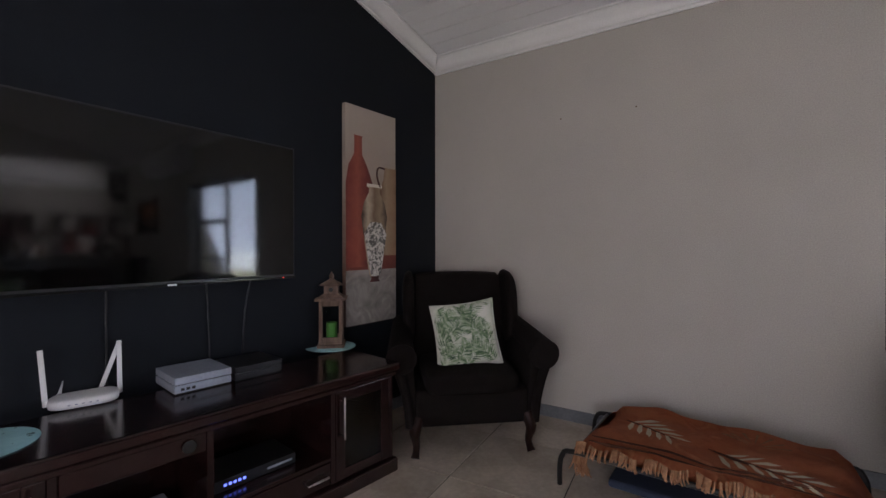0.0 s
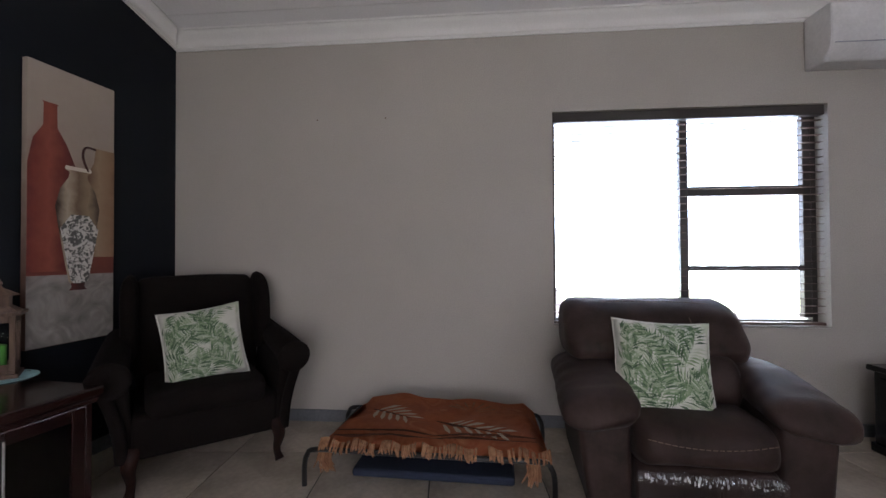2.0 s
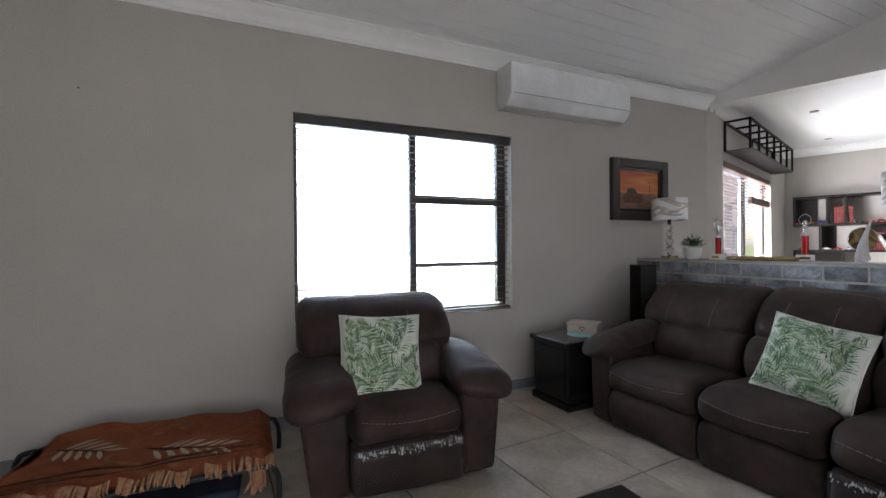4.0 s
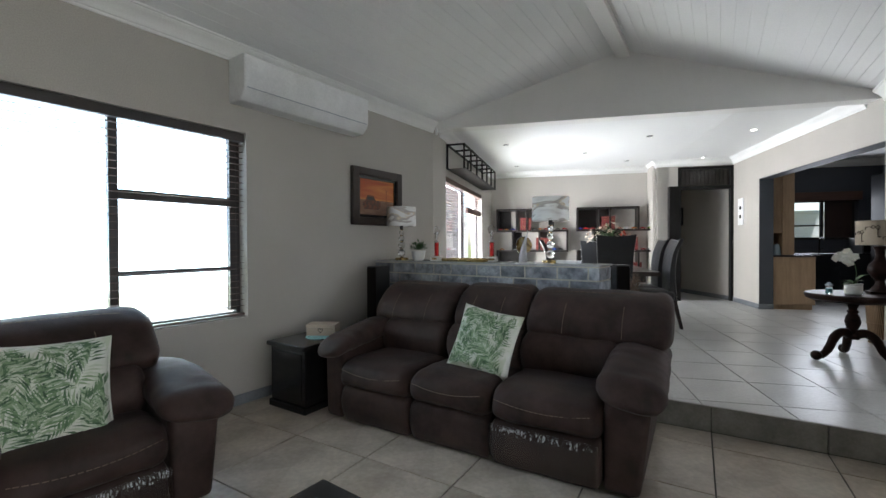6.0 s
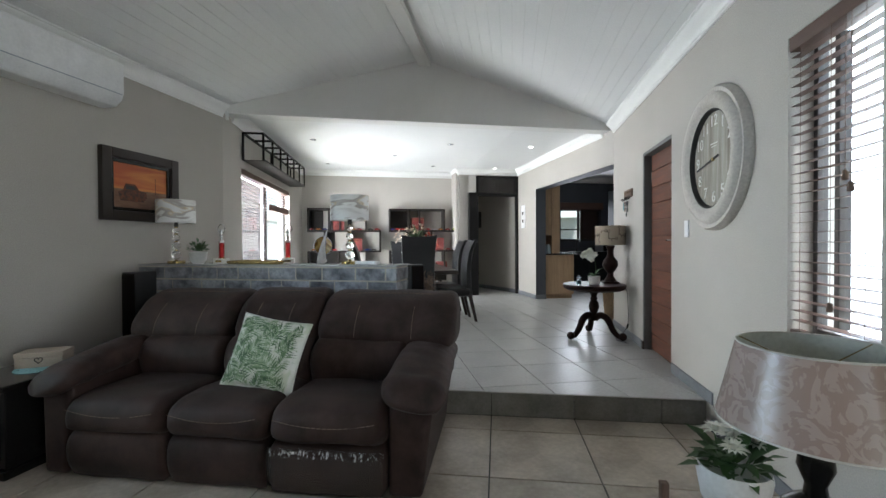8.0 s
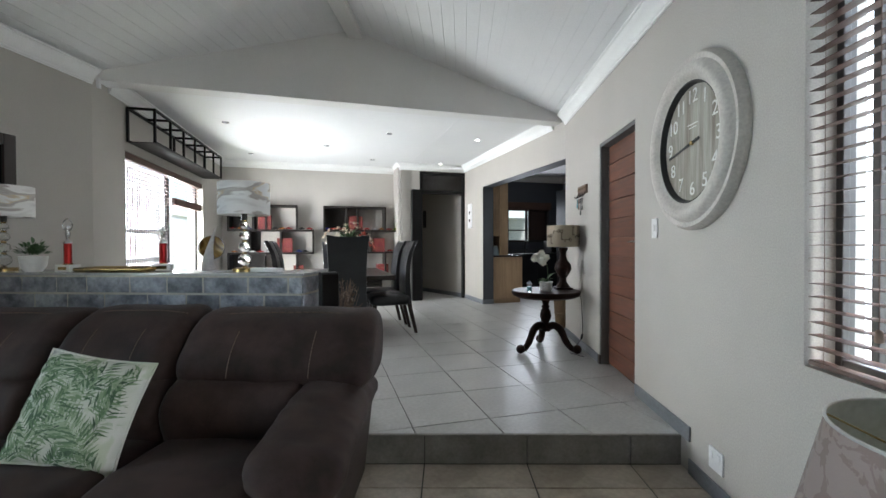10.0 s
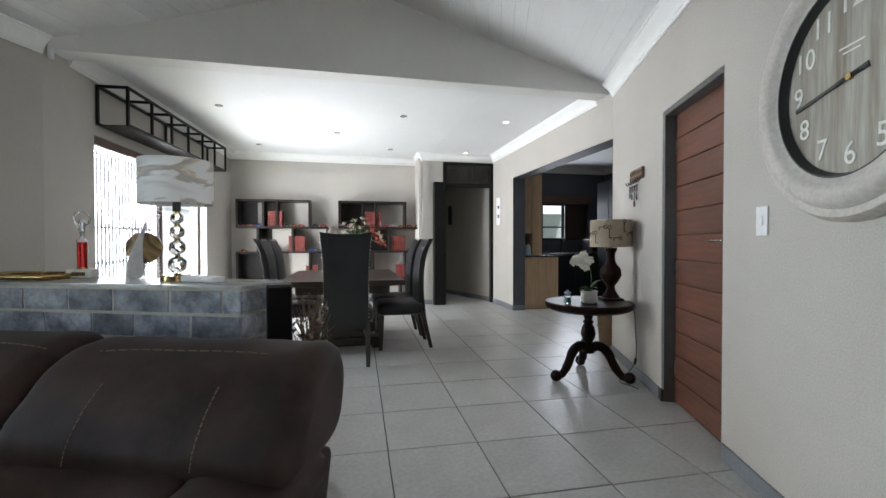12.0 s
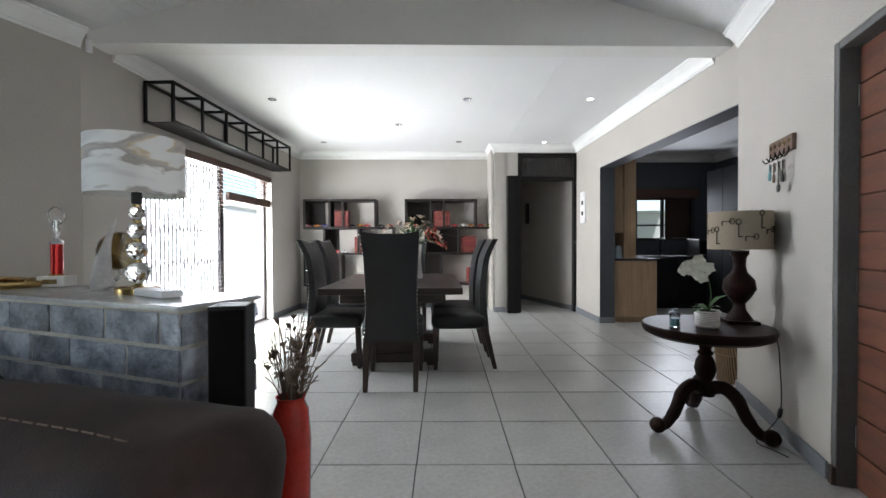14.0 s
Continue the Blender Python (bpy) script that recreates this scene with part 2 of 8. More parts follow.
def prism(bm, poly, z0, z1, mi=0):
    """An upright solid on a plan outline (counterclockwise)."""
    lo = [bm.verts.new((p[0], p[1], z0)) for p in poly]
    hi = [bm.verts.new((p[0], p[1], z1)) for p in poly]
    fs = [bm.faces.new(list(reversed(lo))), bm.faces.new(hi)]
    for i in range(len(poly)):
        j = (i + 1) % len(poly)
        fs.append(bm.faces.new((lo[i], lo[j], hi[j], hi[i])))
    for f in fs:
        f.material_index = mi
    return lo + hi


def clip(poly, region):
    """The part of a plan polygon inside a convex counterclockwise region."""
    for i in range(len(region)):
        a, b = region[i], region[(i + 1) % len(region)]
        ex, ey = b[0] - a[0], b[1] - a[1]
        out = []
        for k in range(len(poly)):
            p, q = poly[k], poly[(k + 1) % len(poly)]
            dp = ex * (p[1] - a[1]) - ey * (p[0] - a[0])
            dq = ex * (q[1] - a[1]) - ey * (q[0] - a[0])
            if dp >= 0:
                out.append(p)
            if (dp >= 0) != (dq >= 0):
                t = dp / (dp - dq)
                out.append((p[0] + t * (q[0] - p[0]), p[1] + t * (q[1] - p[1])))
        poly = out
        if len(poly) < 3:
            return []
    return poly


def along(p0, p1):
    """The frame of a wall: x runs along it, y points away from the room on its left, z up."""
    d = Vector((p1[0] - p0[0], p1[1] - p0[1], 0))
    return pose(p0[0], p0[1], 0, 0, 0, math.degrees(math.atan2(d.y, d.x))), d.length


def wall(name, p0, p1, z0, z1, material, label, openings=(), thick=0.22, ext0=0.0, ext1=0.0):
    """A wall whose room face runs from p0 to p1, solid to the left of that line, with openings (a0, a1, b0, b1)."""
    m, length = along(p0, p1)
    xs = sorted({round(x, 3) for x in (-ext0, length + ext1, *[o[0] for o in openings], *[o[1] for o in openings])})
    zs = sorted({z0, z1, *[o[2] for o in openings], *[o[3] for o in openings]})
    solid = lambda i, j: 0 <= i < len(xs) - 1 and 0 <= j < len(zs) - 1 and not any(
        o[0] < (xs[i] + xs[i + 1]) / 2 < o[1] and o[2] < (zs[j] + zs[j + 1]) / 2 < o[3] for o in openings)
    bm = bmesh.new()
    cache = {}

    def vert(x, y, z):
        k = (round(x, 5), round(y, 5), round(z, 5))
        if k not in cache:
            cache[k] = bm.verts.new(k)
        return cache[k]
    for i in range(len(xs) - 1):
        for j in range(len(zs) - 1):
            if not solid(i, j):
                continue
            x0, x1, a, b = xs[i], xs[i + 1], zs[j], zs[j + 1]
            bm.faces.new([vert(x0, 0, a), vert(x1, 0, a), vert(x1, 0, b), vert(x0, 0, b)])
            bm.faces.new([vert(x0, thick, a), vert(x0, thick, b), vert(x1, thick, b), vert(x1, thick, a)])
            if not solid(i - 1, j):
                bm.faces.new([vert(x0, 0, a), vert(x0, 0, b), vert(x0, thick, b), vert(x0, thick, a)])
            if not solid(i + 1, j):
                bm.faces.new([vert(x1, 0, a), vert(x1, thick, a), vert(x1, thick, b), vert(x1, 0, b)])
            if not solid(i, j - 1):
                bm.faces.new([vert(x0, 0, a), vert(x0, thick, a), vert(x1, thick, a), vert(x1, 0, a)])
            if not solid(i, j + 1):
                bm.faces.new([vert(x0, 0, b), vert(x1, 0, b), vert(x1, thick, b), vert(x0, thick, b)])
    ob = part(name, bm, material, matrix=m)
    return struct(ob, label, "wall")


# ---- plan: lounge corners, dining wing corners ----
NW, NB, DF = (-1.66, 3.401), (5.47, 2.902), (9.60, 3.93)
SW, SB = (-2.47, -1.416), (6.88, -1.745)
FLOOR_UP = 0.178
EAVE, RIDGE, CEIL = 2.87, 3.58, 2.88
FAR, GATE, KIT, RET = 10.35, 9.76, -3.75, -2.43
d2 = lambda u, v: tuple(duv(u, v))[:2]

# room faces run with the room on the right
wall_tv = wall("wall_west", SW, NW, 0, 3.75, M_DARKWALL, "charcoal painted feature wall behind the television", ext0=0.22, ext1=0.22)
wall_n = wall("wall_north", NW, NB, 0, 2.95, M_WALL, "greige painted lounge wall with a wide window",
              [(2.785, 4.575, 0.705, 2.19)], ext0=-0.0)
M_ND, L_ND = along(NB, DF)
wall_nd = wall("wall_dining_north", NB, DF, 0, 2.95, M_WALL, "greige painted dining wall with a sliding door",
               [(0.6, 3.16, FLOOR_UP, 2.27)], ext1=0.2)
wall_far = wall("wall_east", d2(FAR, 0.95), d2(FAR, RET), 0, 2.95, M_WALL, "greige painted end wall behind the open shelves")
wall_ret = wall("wall_return", d2(FAR, RET), d2(GATE, RET), 0, 2.95, M_WALL, "greige painted return wall beside the passage gate", ext0=1.8, ext1=0.0)
wall_gate = wall("wall_passage", d2(GATE, RET), d2(GATE, KIT), 0, 2.95, M_WALL, "greige painted wall round the passage gate",
                 [(0.37, 1.32, 0.0, 2.74)], thick=0.12)
wall_kit = wall("wall_kitchen", d2(GATE + 2.4, KIT), d2(6.04, KIT), 0, 2.95, M_WALL, "greige painted wall with a wide kitchen opening",
                [(GATE + 2.4 - 8.76, GATE + 2.4 - 6.045, 0.0, 2.335)], thick=0.2)
SL = along(SB, SW)[1]
sx = lambda x: (SB[0] - x) / (SB[0] - SW[0]) * SL
# the third opening is unseen, assumed there to admit daylight
wall_s = wall("wall_south", SB, SW, 0, 2.95, M_WALL, "greige painted lounge wall with the front door",
              [(sx(5.60), sx(4.79), 0.0, 2.2), (sx(3.245), sx(2.705), 0.83, 2.27), (sx(1.25), sx(-0.65), 0.0, 2.15)], ext1=0.22)

# floors: a bed of mortar under single tiles
LOW = [(-2.52, -1.48), (4.13, -1.72), (4.13, 3.05), (-1.7, 3.45)]
bm = bmesh.new()
prism(bm, [(-2.8, -1.9), (4.2, -1.9), (4.2, 3.7), (-2.8, 3.7)], -0.25, -0.006)
floor_low = struct(part("floor", bm, M_GROUT), "beige square floor tiles of the lounge with dark joints", "floor")
bm = bmesh.new()
prism(bm, [(4.15, -1.95), (7.3, -1.95), d2(7.0, -7.2), d2(13.5, -7.2), d2(13.5, 1.3), d2(5.0, 1.6), (4.15, 3.3)], -0.25, FLOOR_UP - 0.006)
floor_up = struct(part("floor_upper", bm, M_GROUT), "pale grey square floor tiles of the dining wing", "floor")

# vaulted ceiling of narrow boards, two slopes
RW, RE = Vector((-2.25, 1.0, RIDGE)), Vector((6.40, 0.68, RIDGE))


def slope(name, e0, e1, r0, r1, label, boards):
    bm = bmesh.new()
    nrm = (e1 - e0).cross(r0 - e0).normalized()
    if nrm.z < 0:
        nrm.negate()
    for i in range(boards):
        a, b = i / boards, (i + 1) / boards
        g = 0.035
        for s, t, h in ((a, a + g / boards, 0.006), (a + g / boards, b, 0.0)):
            q = [e0.lerp(r0, s), e1.lerp(r1, s), e1.lerp(r1, t), e0.lerp(r0, t)]
            lo = [bm.verts.new(p + nrm * h) for p in q]
            hi = [bm.verts.new(p + nrm * 0.05) for p in q]
            for k in range(4):
                bm.faces.new((lo[k], lo[(k + 1) % 4], hi[(k + 1) % 4], hi[k]))
            bm.faces.new(lo)
            bm.faces.new(list(reversed(hi)))
    bmesh.ops.recalc_face_normals(bm, faces=bm.faces[:])
    return struct(part(name, bm, M_CEIL), label, "ceiling")


slope("ceiling_north_slope", Vector((-1.9, 3.62, EAVE - 0.05)), Vector((5.75, 3.09, EAVE - 0.05)), RW, RE, "white boarded sloping ceiling on the window side", 22)
slope("ceiling_south_slope", Vector((-2.7, -1.60, EAVE - 0.05)), Vector((7.2, -1.94, EAVE - 0.05)), RW, RE, "white boarded sloping ceiling on the door side", 24)
bm = bmesh.new()
mr, lr = along(RW, RE)
box(bm, (-0.1, -0.075, RIDGE - 0.085), (lr, 0.075, RIDGE + 0.02), 0.008, m=mr)
struct(part("ridge_beam", bm, M_BEAM), "white painted ridge beam under the vault", "beam")
bm = bmesh.new()
BU = 6.15
gable = [(1.25, 2.80), (1.25, 2.93), (-1.27, 3.66), (-3.85, 2.93), (-3.85, 2.80)]
lo = [bm.verts.new(duv(BU, v, z)) for v, z in gable]
hi = [bm.verts.new(duv(BU + 0.2, v, z)) for v, z in gable]
bm.faces.new(lo), bm.faces.new(list(reversed(hi)))
for i in range(5):
    bm.faces.new((lo[(i + 1) % 5], lo[i], hi[i], hi[(i + 1) % 5]))
bmesh.ops.recalc_face_normals(bm, faces=bm.faces[:])
struct(part("gable_beam", bm, M_BEAM), "white plastered gable beam between lounge and dining wing", "beam")
bm = bmesh.new()
prism(bm, [d2(BU + 0.2, -3.75), d2(FAR + 3.4, -3.75), d2(FAR + 3.4, 1.4), d2(BU + 0.2, 1.4)], CEIL, CEIL + 0.1)
struct(part("ceiling_dining", bm, M_CEIL), "flat white dining ceiling", "ceiling")
bm = bmesh.new()
box(bm, (BU + 0.21, -2.585, CEIL - 0.003), (GATE, -2.565, CEIL + 0.001), 0.002, 1)
struct(part("trim", bm, M_CEIL, None, matrix=pose(0, 0, 0, 0, 0, 17.4)), "white cover strip over a ceiling joint", "trim")
bm = bmesh.new()
prism(bm, [d2(5.9, -7.2), d2(FAR + 3.4, -7.2), d2(FAR + 3.4, -3.95), d2(5.9, -3.95)], CEIL, CEIL + 0.1)
struct(part("ceiling_kitchen", bm, M_CEIL), "flat white kitchen ceiling", "ceiling")


def cornice(name, p0, p1, z, mitre0=0.0, mitre1=0.0, rise0=0.0, rise1=0.0):
    """A moulded cornice with the room on the right of the line."""
    m, length = along(p0, p1)
    prof = [(0.0, -0.125), (-0.012, -0.125), (-0.014, -0.108), (-0.022, -0.104), (-0.026, -0.085), (-0.045, -0.06), (-0.066, -0.038),
            (-0.088, -0.026), (-0.092, -0.014), (-0.104, -0.012), (-0.106, 0.0), (0.0, 0.0)]
    bm = bmesh.new()
    a = [bm.verts.new((-y * mitre0, y, z + rise0 + h)) for y, h in prof]
    b = [bm.verts.new((length + y * mitre1, y, z + rise1 + h)) for y, h in prof]
    for i in range(len(prof)):
        j = (i + 1) % len(prof)
        bm.faces.new((a[i], a[j], b[j], b[i]))
    bm.faces.new(list(reversed(a))), bm.faces.new(b)
    bmesh.ops.recalc_face_normals(bm, faces=bm.faces[:])
    return struct(part(name, bm, M_CORNICE, matrix=m, smooth=50), "white moulded plaster cornice", "cornice")


cornice("cornice", NW, NB, EAVE - 0.01, 1, 0)
cornice("cornice", (NB[0] + 0.28, NB[1] + 0.07), DF, CEIL, 0, 1)
cornice("cornice", DF, d2(FAR, RET), CEIL, 1, 1)
cornice("cornice", d2(FAR, RET), d2(GATE, RET), CEIL, 1, -1)
cornice("cornice", d2(GATE, RET), d2(GATE, KIT), CEIL, -1, 1)
cornice("cornice", d2(GATE, KIT), d2(BU + 0.2, KIT), CEIL, 1, 0)
cornice("cornice", SB, SW, EAVE - 0.01, 0, 1)
RTV = (-2.064, 1.0)
cornice("cornice", SW, RTV, EAVE, 1, 0, 0, RIDGE - EAVE - 0.02)
cornice("cornice", RTV, NW, EAVE, 0, 1, RIDGE - EAVE - 0.02, 0)


def skirting(p0, p1, z=0.0, h=0.085):
    m, length = along(p0, p1)
    bm = bmesh.new()
    box(bm, (0, -0.012, z), (length, 0.0, z + h), 0.003, 1)
    return struct(part("baseboard", bm, M_SKIRT, matrix=m), "grey tile skirting with a chamfered edge", "skirting")


on = lambda p0, p1, s: (p0[0] + (p1[0] - p0[0]) * s, p0[1] + (p1[1] - p0[1]) * s)
skirting(SW, NW), skirting(NW, on(NW, NB, 0.82))
skirting(on(NB, DF, 3.2 / L_ND), DF, FLOOR_UP), skirting(DF, d2(FAR, RET), FLOOR_UP), skirting(d2(FAR, RET), d2(GATE, RET), FLOOR_UP)
skirting(d2(GATE, RET), d2(GATE, RET - 0.17), FLOOR_UP), skirting(d2(GATE, KIT), d2(8.78, KIT), FLOOR_UP)
sp = lambda x: on(SB, SW, (SB[0] - x) / (SB[0] - SW[0]))
skirting(SB, sp(5.62), FLOOR_UP), skirting(sp(4.77), sp(4.02), FLOOR_UP), skirting(sp(4.03), sp(1.3)), skirting(sp(-0.7), SW)

# ---- materials of the things ----
M_SUEDE = mat("dark_brown_suede", (0.046, 0.0268, 0.0228), (0.018, 0.0102, 0.009), 0.6, scale=6, fine=240, bump=0.16, sheen=0.03)
dull(M_SUEDE, 0.2)
M_SUEDE_STITCH = mat("tan_stitching", (0.16, 0.11, 0.08), None, 0.8)
M_BLACKFAB = mat("black_brown_upholstery", (0.0075, 0.005, 0.0045), (0.0045, 0.003, 0.0027), 0.9, scale=8, fine=300, bump=0.3)
dull(M_BLACKFAB, 0.15)
M_PLASTIC_WRAP = glass("clear_plastic_wrap", (0.95, 0.95, 0.95), 0.08, 1.55)
M_PLASTIC_EDGE = glass("crumpled_plastic_edge", (0.92, 0.92, 0.92), 0.06, 1.6)
# half opaque, so that its flakes read as white glints
M_PLASTIC_EDGE.node_tree.nodes["Principled BSDF"].inputs["Transmission Weight"].default_value = 0.55
M_MAHOGANY = mat("dark_mahogany", (0.018, 0.006, 0.0055), (0.008, 0.0035, 0.0032), 0.16, scale=3, fine=40, bump=0.015, stretch=(6, 1, 6), coat=0.25)
dull(M_MAHOGANY, 0.35)
M_TABLEWOOD = mat("dark_waxed_mahogany", (0.022, 0.009, 0.007), (0.011, 0.005, 0.004), 0.42, scale=3, fine=40, bump=0.04, stretch=(6, 1, 6))
dull(M_TABLEWOOD, 0.12)
M_BLACKWOOD = mat("black_lacquered_wood", (0.012, 0.011, 0.012), (0.008, 0.008, 0.008), 0.2, bump=0.02, coat=0.15)
dull(M_BLACKWOOD, 0.35)
M_BLACKPLASTIC = mat("black_plastic", (0.01, 0.01, 0.011), None, 0.35, bump=0.01)
M_SCREEN = mat("black_glass_screen", (0.0015, 0.0015, 0.0015), None, 0.035, bump=0.0, rough_var=0.005)
M_TVGLASS = mat("television_screen_glass", (0.0012, 0.0012, 0.0012), None, 0.06, bump=0.0, rough_var=0.005)
dull(M_TVGLASS, 0.55)
M_CHROME = mat("brushed_steel", (0.62, 0.62, 0.62), None, 0.25, 1.0, bump=0.01)
M_GOLD = mat("brushed_brass", (0.55, 0.40, 0.17), None, 0.25, 1.0, bump=0.02)
M_WHITEPLASTIC = mat("white_plastic", (0.72, 0.72, 0.72), (0.68, 0.68, 0.69), 0.4, bump=0.01)
M_SILVER = mat("silver_grey_plastic", (0.28, 0.31, 0.37), None, 0.4, bump=0.01)
M_DOILY = printed("pale_blue_placemat", [(0.0, (0.22, 0.45, 0.50)), (0.62, (0.30, 0.56, 0.60)), (0.66, (0.06, 0.12, 0.14)), (1.0, (0.05, 0.1, 0.12))], 26, 0.4, 0.7)
M_RUSTIC = mat("rustic_brown_wood", (0.17, 0.11, 0.08), (0.09, 0.055, 0.04), 0.75, scale=6, fine=50, bump=0.3, stretch=(6, 6, 1))
M_CANDLE_GREEN = mat("green_candle_wax", (0.07, 0.26, 0.04), None, 0.5)
M_LEAFPRINT = printed("cream_cushion_linen", [(0.0, (0.40, 0.47, 0.33)), (0.38, (0.52, 0.56, 0.45)), (0.48, (0.64, 0.64, 0.59)), (0.62, (0.60, 0.61, 0.55)), (1.0, (0.42, 0.49, 0.35))], 7, 1.5, 0.9, "noise", 0.3)
M_FROND = mat("green_palm_print", (0.12, 0.22, 0.09), (0.07, 0.15, 0.06), 0.9, scale=9, fine=300, bump=0.2)


def leaf_tones(material):
    """Each printed leaflet takes its own green, from deep to pale."""
    nd, ln = material.node_tree.nodes, material.node_tree.links
    geo, ramp = nd.new("ShaderNodeNewGeometry"), nd.new("ShaderNodeValToRGB")
    els = ramp.color_ramp.elements
    els[0].color, els[1].color = (0.045, 0.085, 0.05, 1), (0.50, 0.54, 0.44, 1)
    for p, c in ((0.25, (0.09, 0.16, 0.085)), (0.5, (0.18, 0.27, 0.15)), (0.75, (0.32, 0.39, 0.27))):
        els.new(p).color = (*c, 1)
    ln.new(geo.outputs["Random Per Island"], ramp.inputs["Fac"])
    ln.new(ramp.outputs["Color"], nd["Principled BSDF"].inputs["Base Color"])


leaf_tones(M_FROND)
M_BLANKET = printed("rust_fleece_blanket", [(0.0, (0.28, 0.075, 0.03)), (0.42, (0.44, 0.135, 0.055)), (0.56, (0.36, 0.10, 0.04)), (0.7, (0.50, 0.19, 0.085)), (1.0, (0.54, 0.25, 0.13))], 7, 1.2, 0.9, "noise", 0.6)
M_BLANKET_CREAM = mat("cream_fleece", (0.62, 0.50, 0.36), None, 0.9, fine=200, bump=0.3)
M_BLANKET_DARK = mat("dark_brown_fleece", (0.10, 0.03, 0.012), None, 0.9, fine=200, bump=0.3)
M_FRINGE = mat("tan_fringe", (0.36, 0.19, 0.10), (0.22, 0.10, 0.05), 0.9, scale=40)
M_GREENMESH = mat("dark_green_mesh_fabric", (0.012, 0.03, 0.028), None, 0.8, fine=400, bump=0.4)
M_BLUECLOTH = mat("dark_blue_cloth", (0.02, 0.03, 0.06), None, 0.9)
M_ACWHITE = mat("white_appliance_plastic", (0.72, 0.72, 0.73), None, 0.35, bump=0.005)
M_BOXWOOD = mat("whitewashed_wood", (0.48, 0.40, 0.33), (0.40, 0.33, 0.27), 0.7, scale=5, stretch=(1, 6, 6))
M_STONE = mat("grey_slate_cladding", (0.34, 0.355, 0.395), (0.085, 0.092, 0.112), 0.55, scale=9, fine=45, bump=1.0, random_tint=0.35)
M_MORTAR = mat("pale_mortar", (0.50, 0.46, 0.40), (0.38, 0.35, 0.30), 0.9, bump=0.3)
M_GRANITE = mat("pale_grey_stone_top", (0.42, 0.42, 0.42), (0.30, 0.30, 0.31), 0.22, scale=14, fine=120, bump=0.02)
M_CRYSTAL = glass("crystal", (0.96, 0.97, 0.98), 0.02, 1.5)
M_MARBLESHADE = printed("white_marbled_shade", [(0.0, (0.40, 0.37, 0.35)), (0.36, (0.62, 0.60, 0.58)), (0.42, (0.76, 0.75, 0.73)), (0.49, (0.78, 0.77, 0.75)), (0.515, (0.40, 0.36, 0.33)), (0.55, (0.50, 0.47, 0.44)), (0.565, (0.58, 0.46, 0.30)), (0.585, (0.74, 0.73, 0.71)), (0.66, (0.76, 0.75, 0.74)), (0.72, (0.52, 0.50, 0.48)), (1.0, (0.70, 0.69, 0.68))],
                        2.6, 0.5, 0.6, "noise", 0.1, (1.0, 1.0, 2.6))
M_RED = mat("glossy_red", (0.42, 0.025, 0.015), None, 0.2, bump=0.01, coat=0.5)
M_REDFOIL = mat("red_foil", (0.45, 0.02, 0.02), None, 0.25, 0.7, bump=0.01)
M_LEAF = mat("green_leaf", (0.045, 0.105, 0.03), (0.03, 0.07, 0.02), 0.5, scale=20)
M_WHITECERAMIC = mat("white_ceramic", (0.74, 0.73, 0.71), None, 0.3, bump=0.02)
M_PETAL = mat("white_petal", (0.84, 0.84, 0.80), (0.78, 0.77, 0.66), 0.7)
M_PEARL = mat("pearl_grey_resin", (0.52, 0.50, 0.48), (0.40, 0.38, 0.37), 0.35, scale=12)
M_AMBERDISC = printed("amber_glass_disc", [(0.0, (0.02, 0.012, 0.006)), (0.42, (0.10, 0.05, 0.012)), (0.55, (0.32, 0.21, 0.06)), (1.0, (0.42, 0.34, 0.16))], 7, 1, 0.1)
M_FRAMEWOOD = mat("dark_brown_frame_wood", (0.022, 0.014, 0.011), None, 0.35, bump=0.05, stretch=(6, 1, 1))
M_SPEAKER = mat("black_speaker_vinyl", (0.010, 0.010, 0.011), None, 0.5, fine=200, bump=0.1)
M_DAMASK = printed("taupe_satin_damask", [(0.0, (0.27, 0.20, 0.175)), (0.47, (0.275, 0.205, 0.18)), (0.5, (0.34, 0.265, 0.235)), (1.0, (0.35, 0.275, 0.245))], 16, 2.2, 0.27, "noise", 0.05)
M_SHADEINNER = mat("cream_shade_lining", (0.55, 0.56, 0.50), None, 0.7)
M_CLOCKRIM = mat("chalky_taupe_paint", (0.50, 0.47, 0.43), (0.43, 0.40, 0.365), 0.65, bump=0.08)
M_CLOCKFACE = mat("weathered_plank_dial", (0.36, 0.345, 0.30), (0.17, 0.145, 0.11), 0.45, scale=5, fine=30, stretch=(5, 5, 0.35), bump=0.15)
M_NUMERAL = mat("white_numerals", (0.75, 0.75, 0.72), None, 0.6)
M_DARKLINE = mat("dark_print", (0.03, 0.03, 0.03), None, 0.6)
M_LED = glow("blue_display", (0.12, 0.18, 0.9), 1.2)
M_REDLED = glow("red_standby_light", (0.9, 0.05, 0.03), 1.5)
M_LANTERNGLASS = glass("thin_lantern_glass", (0.9, 0.93, 0.93), 0.0, 1.03)
M_SUNGLASS = glass("reeded_cabinet_glass", (0.25, 0.22, 0.22), 0.1)


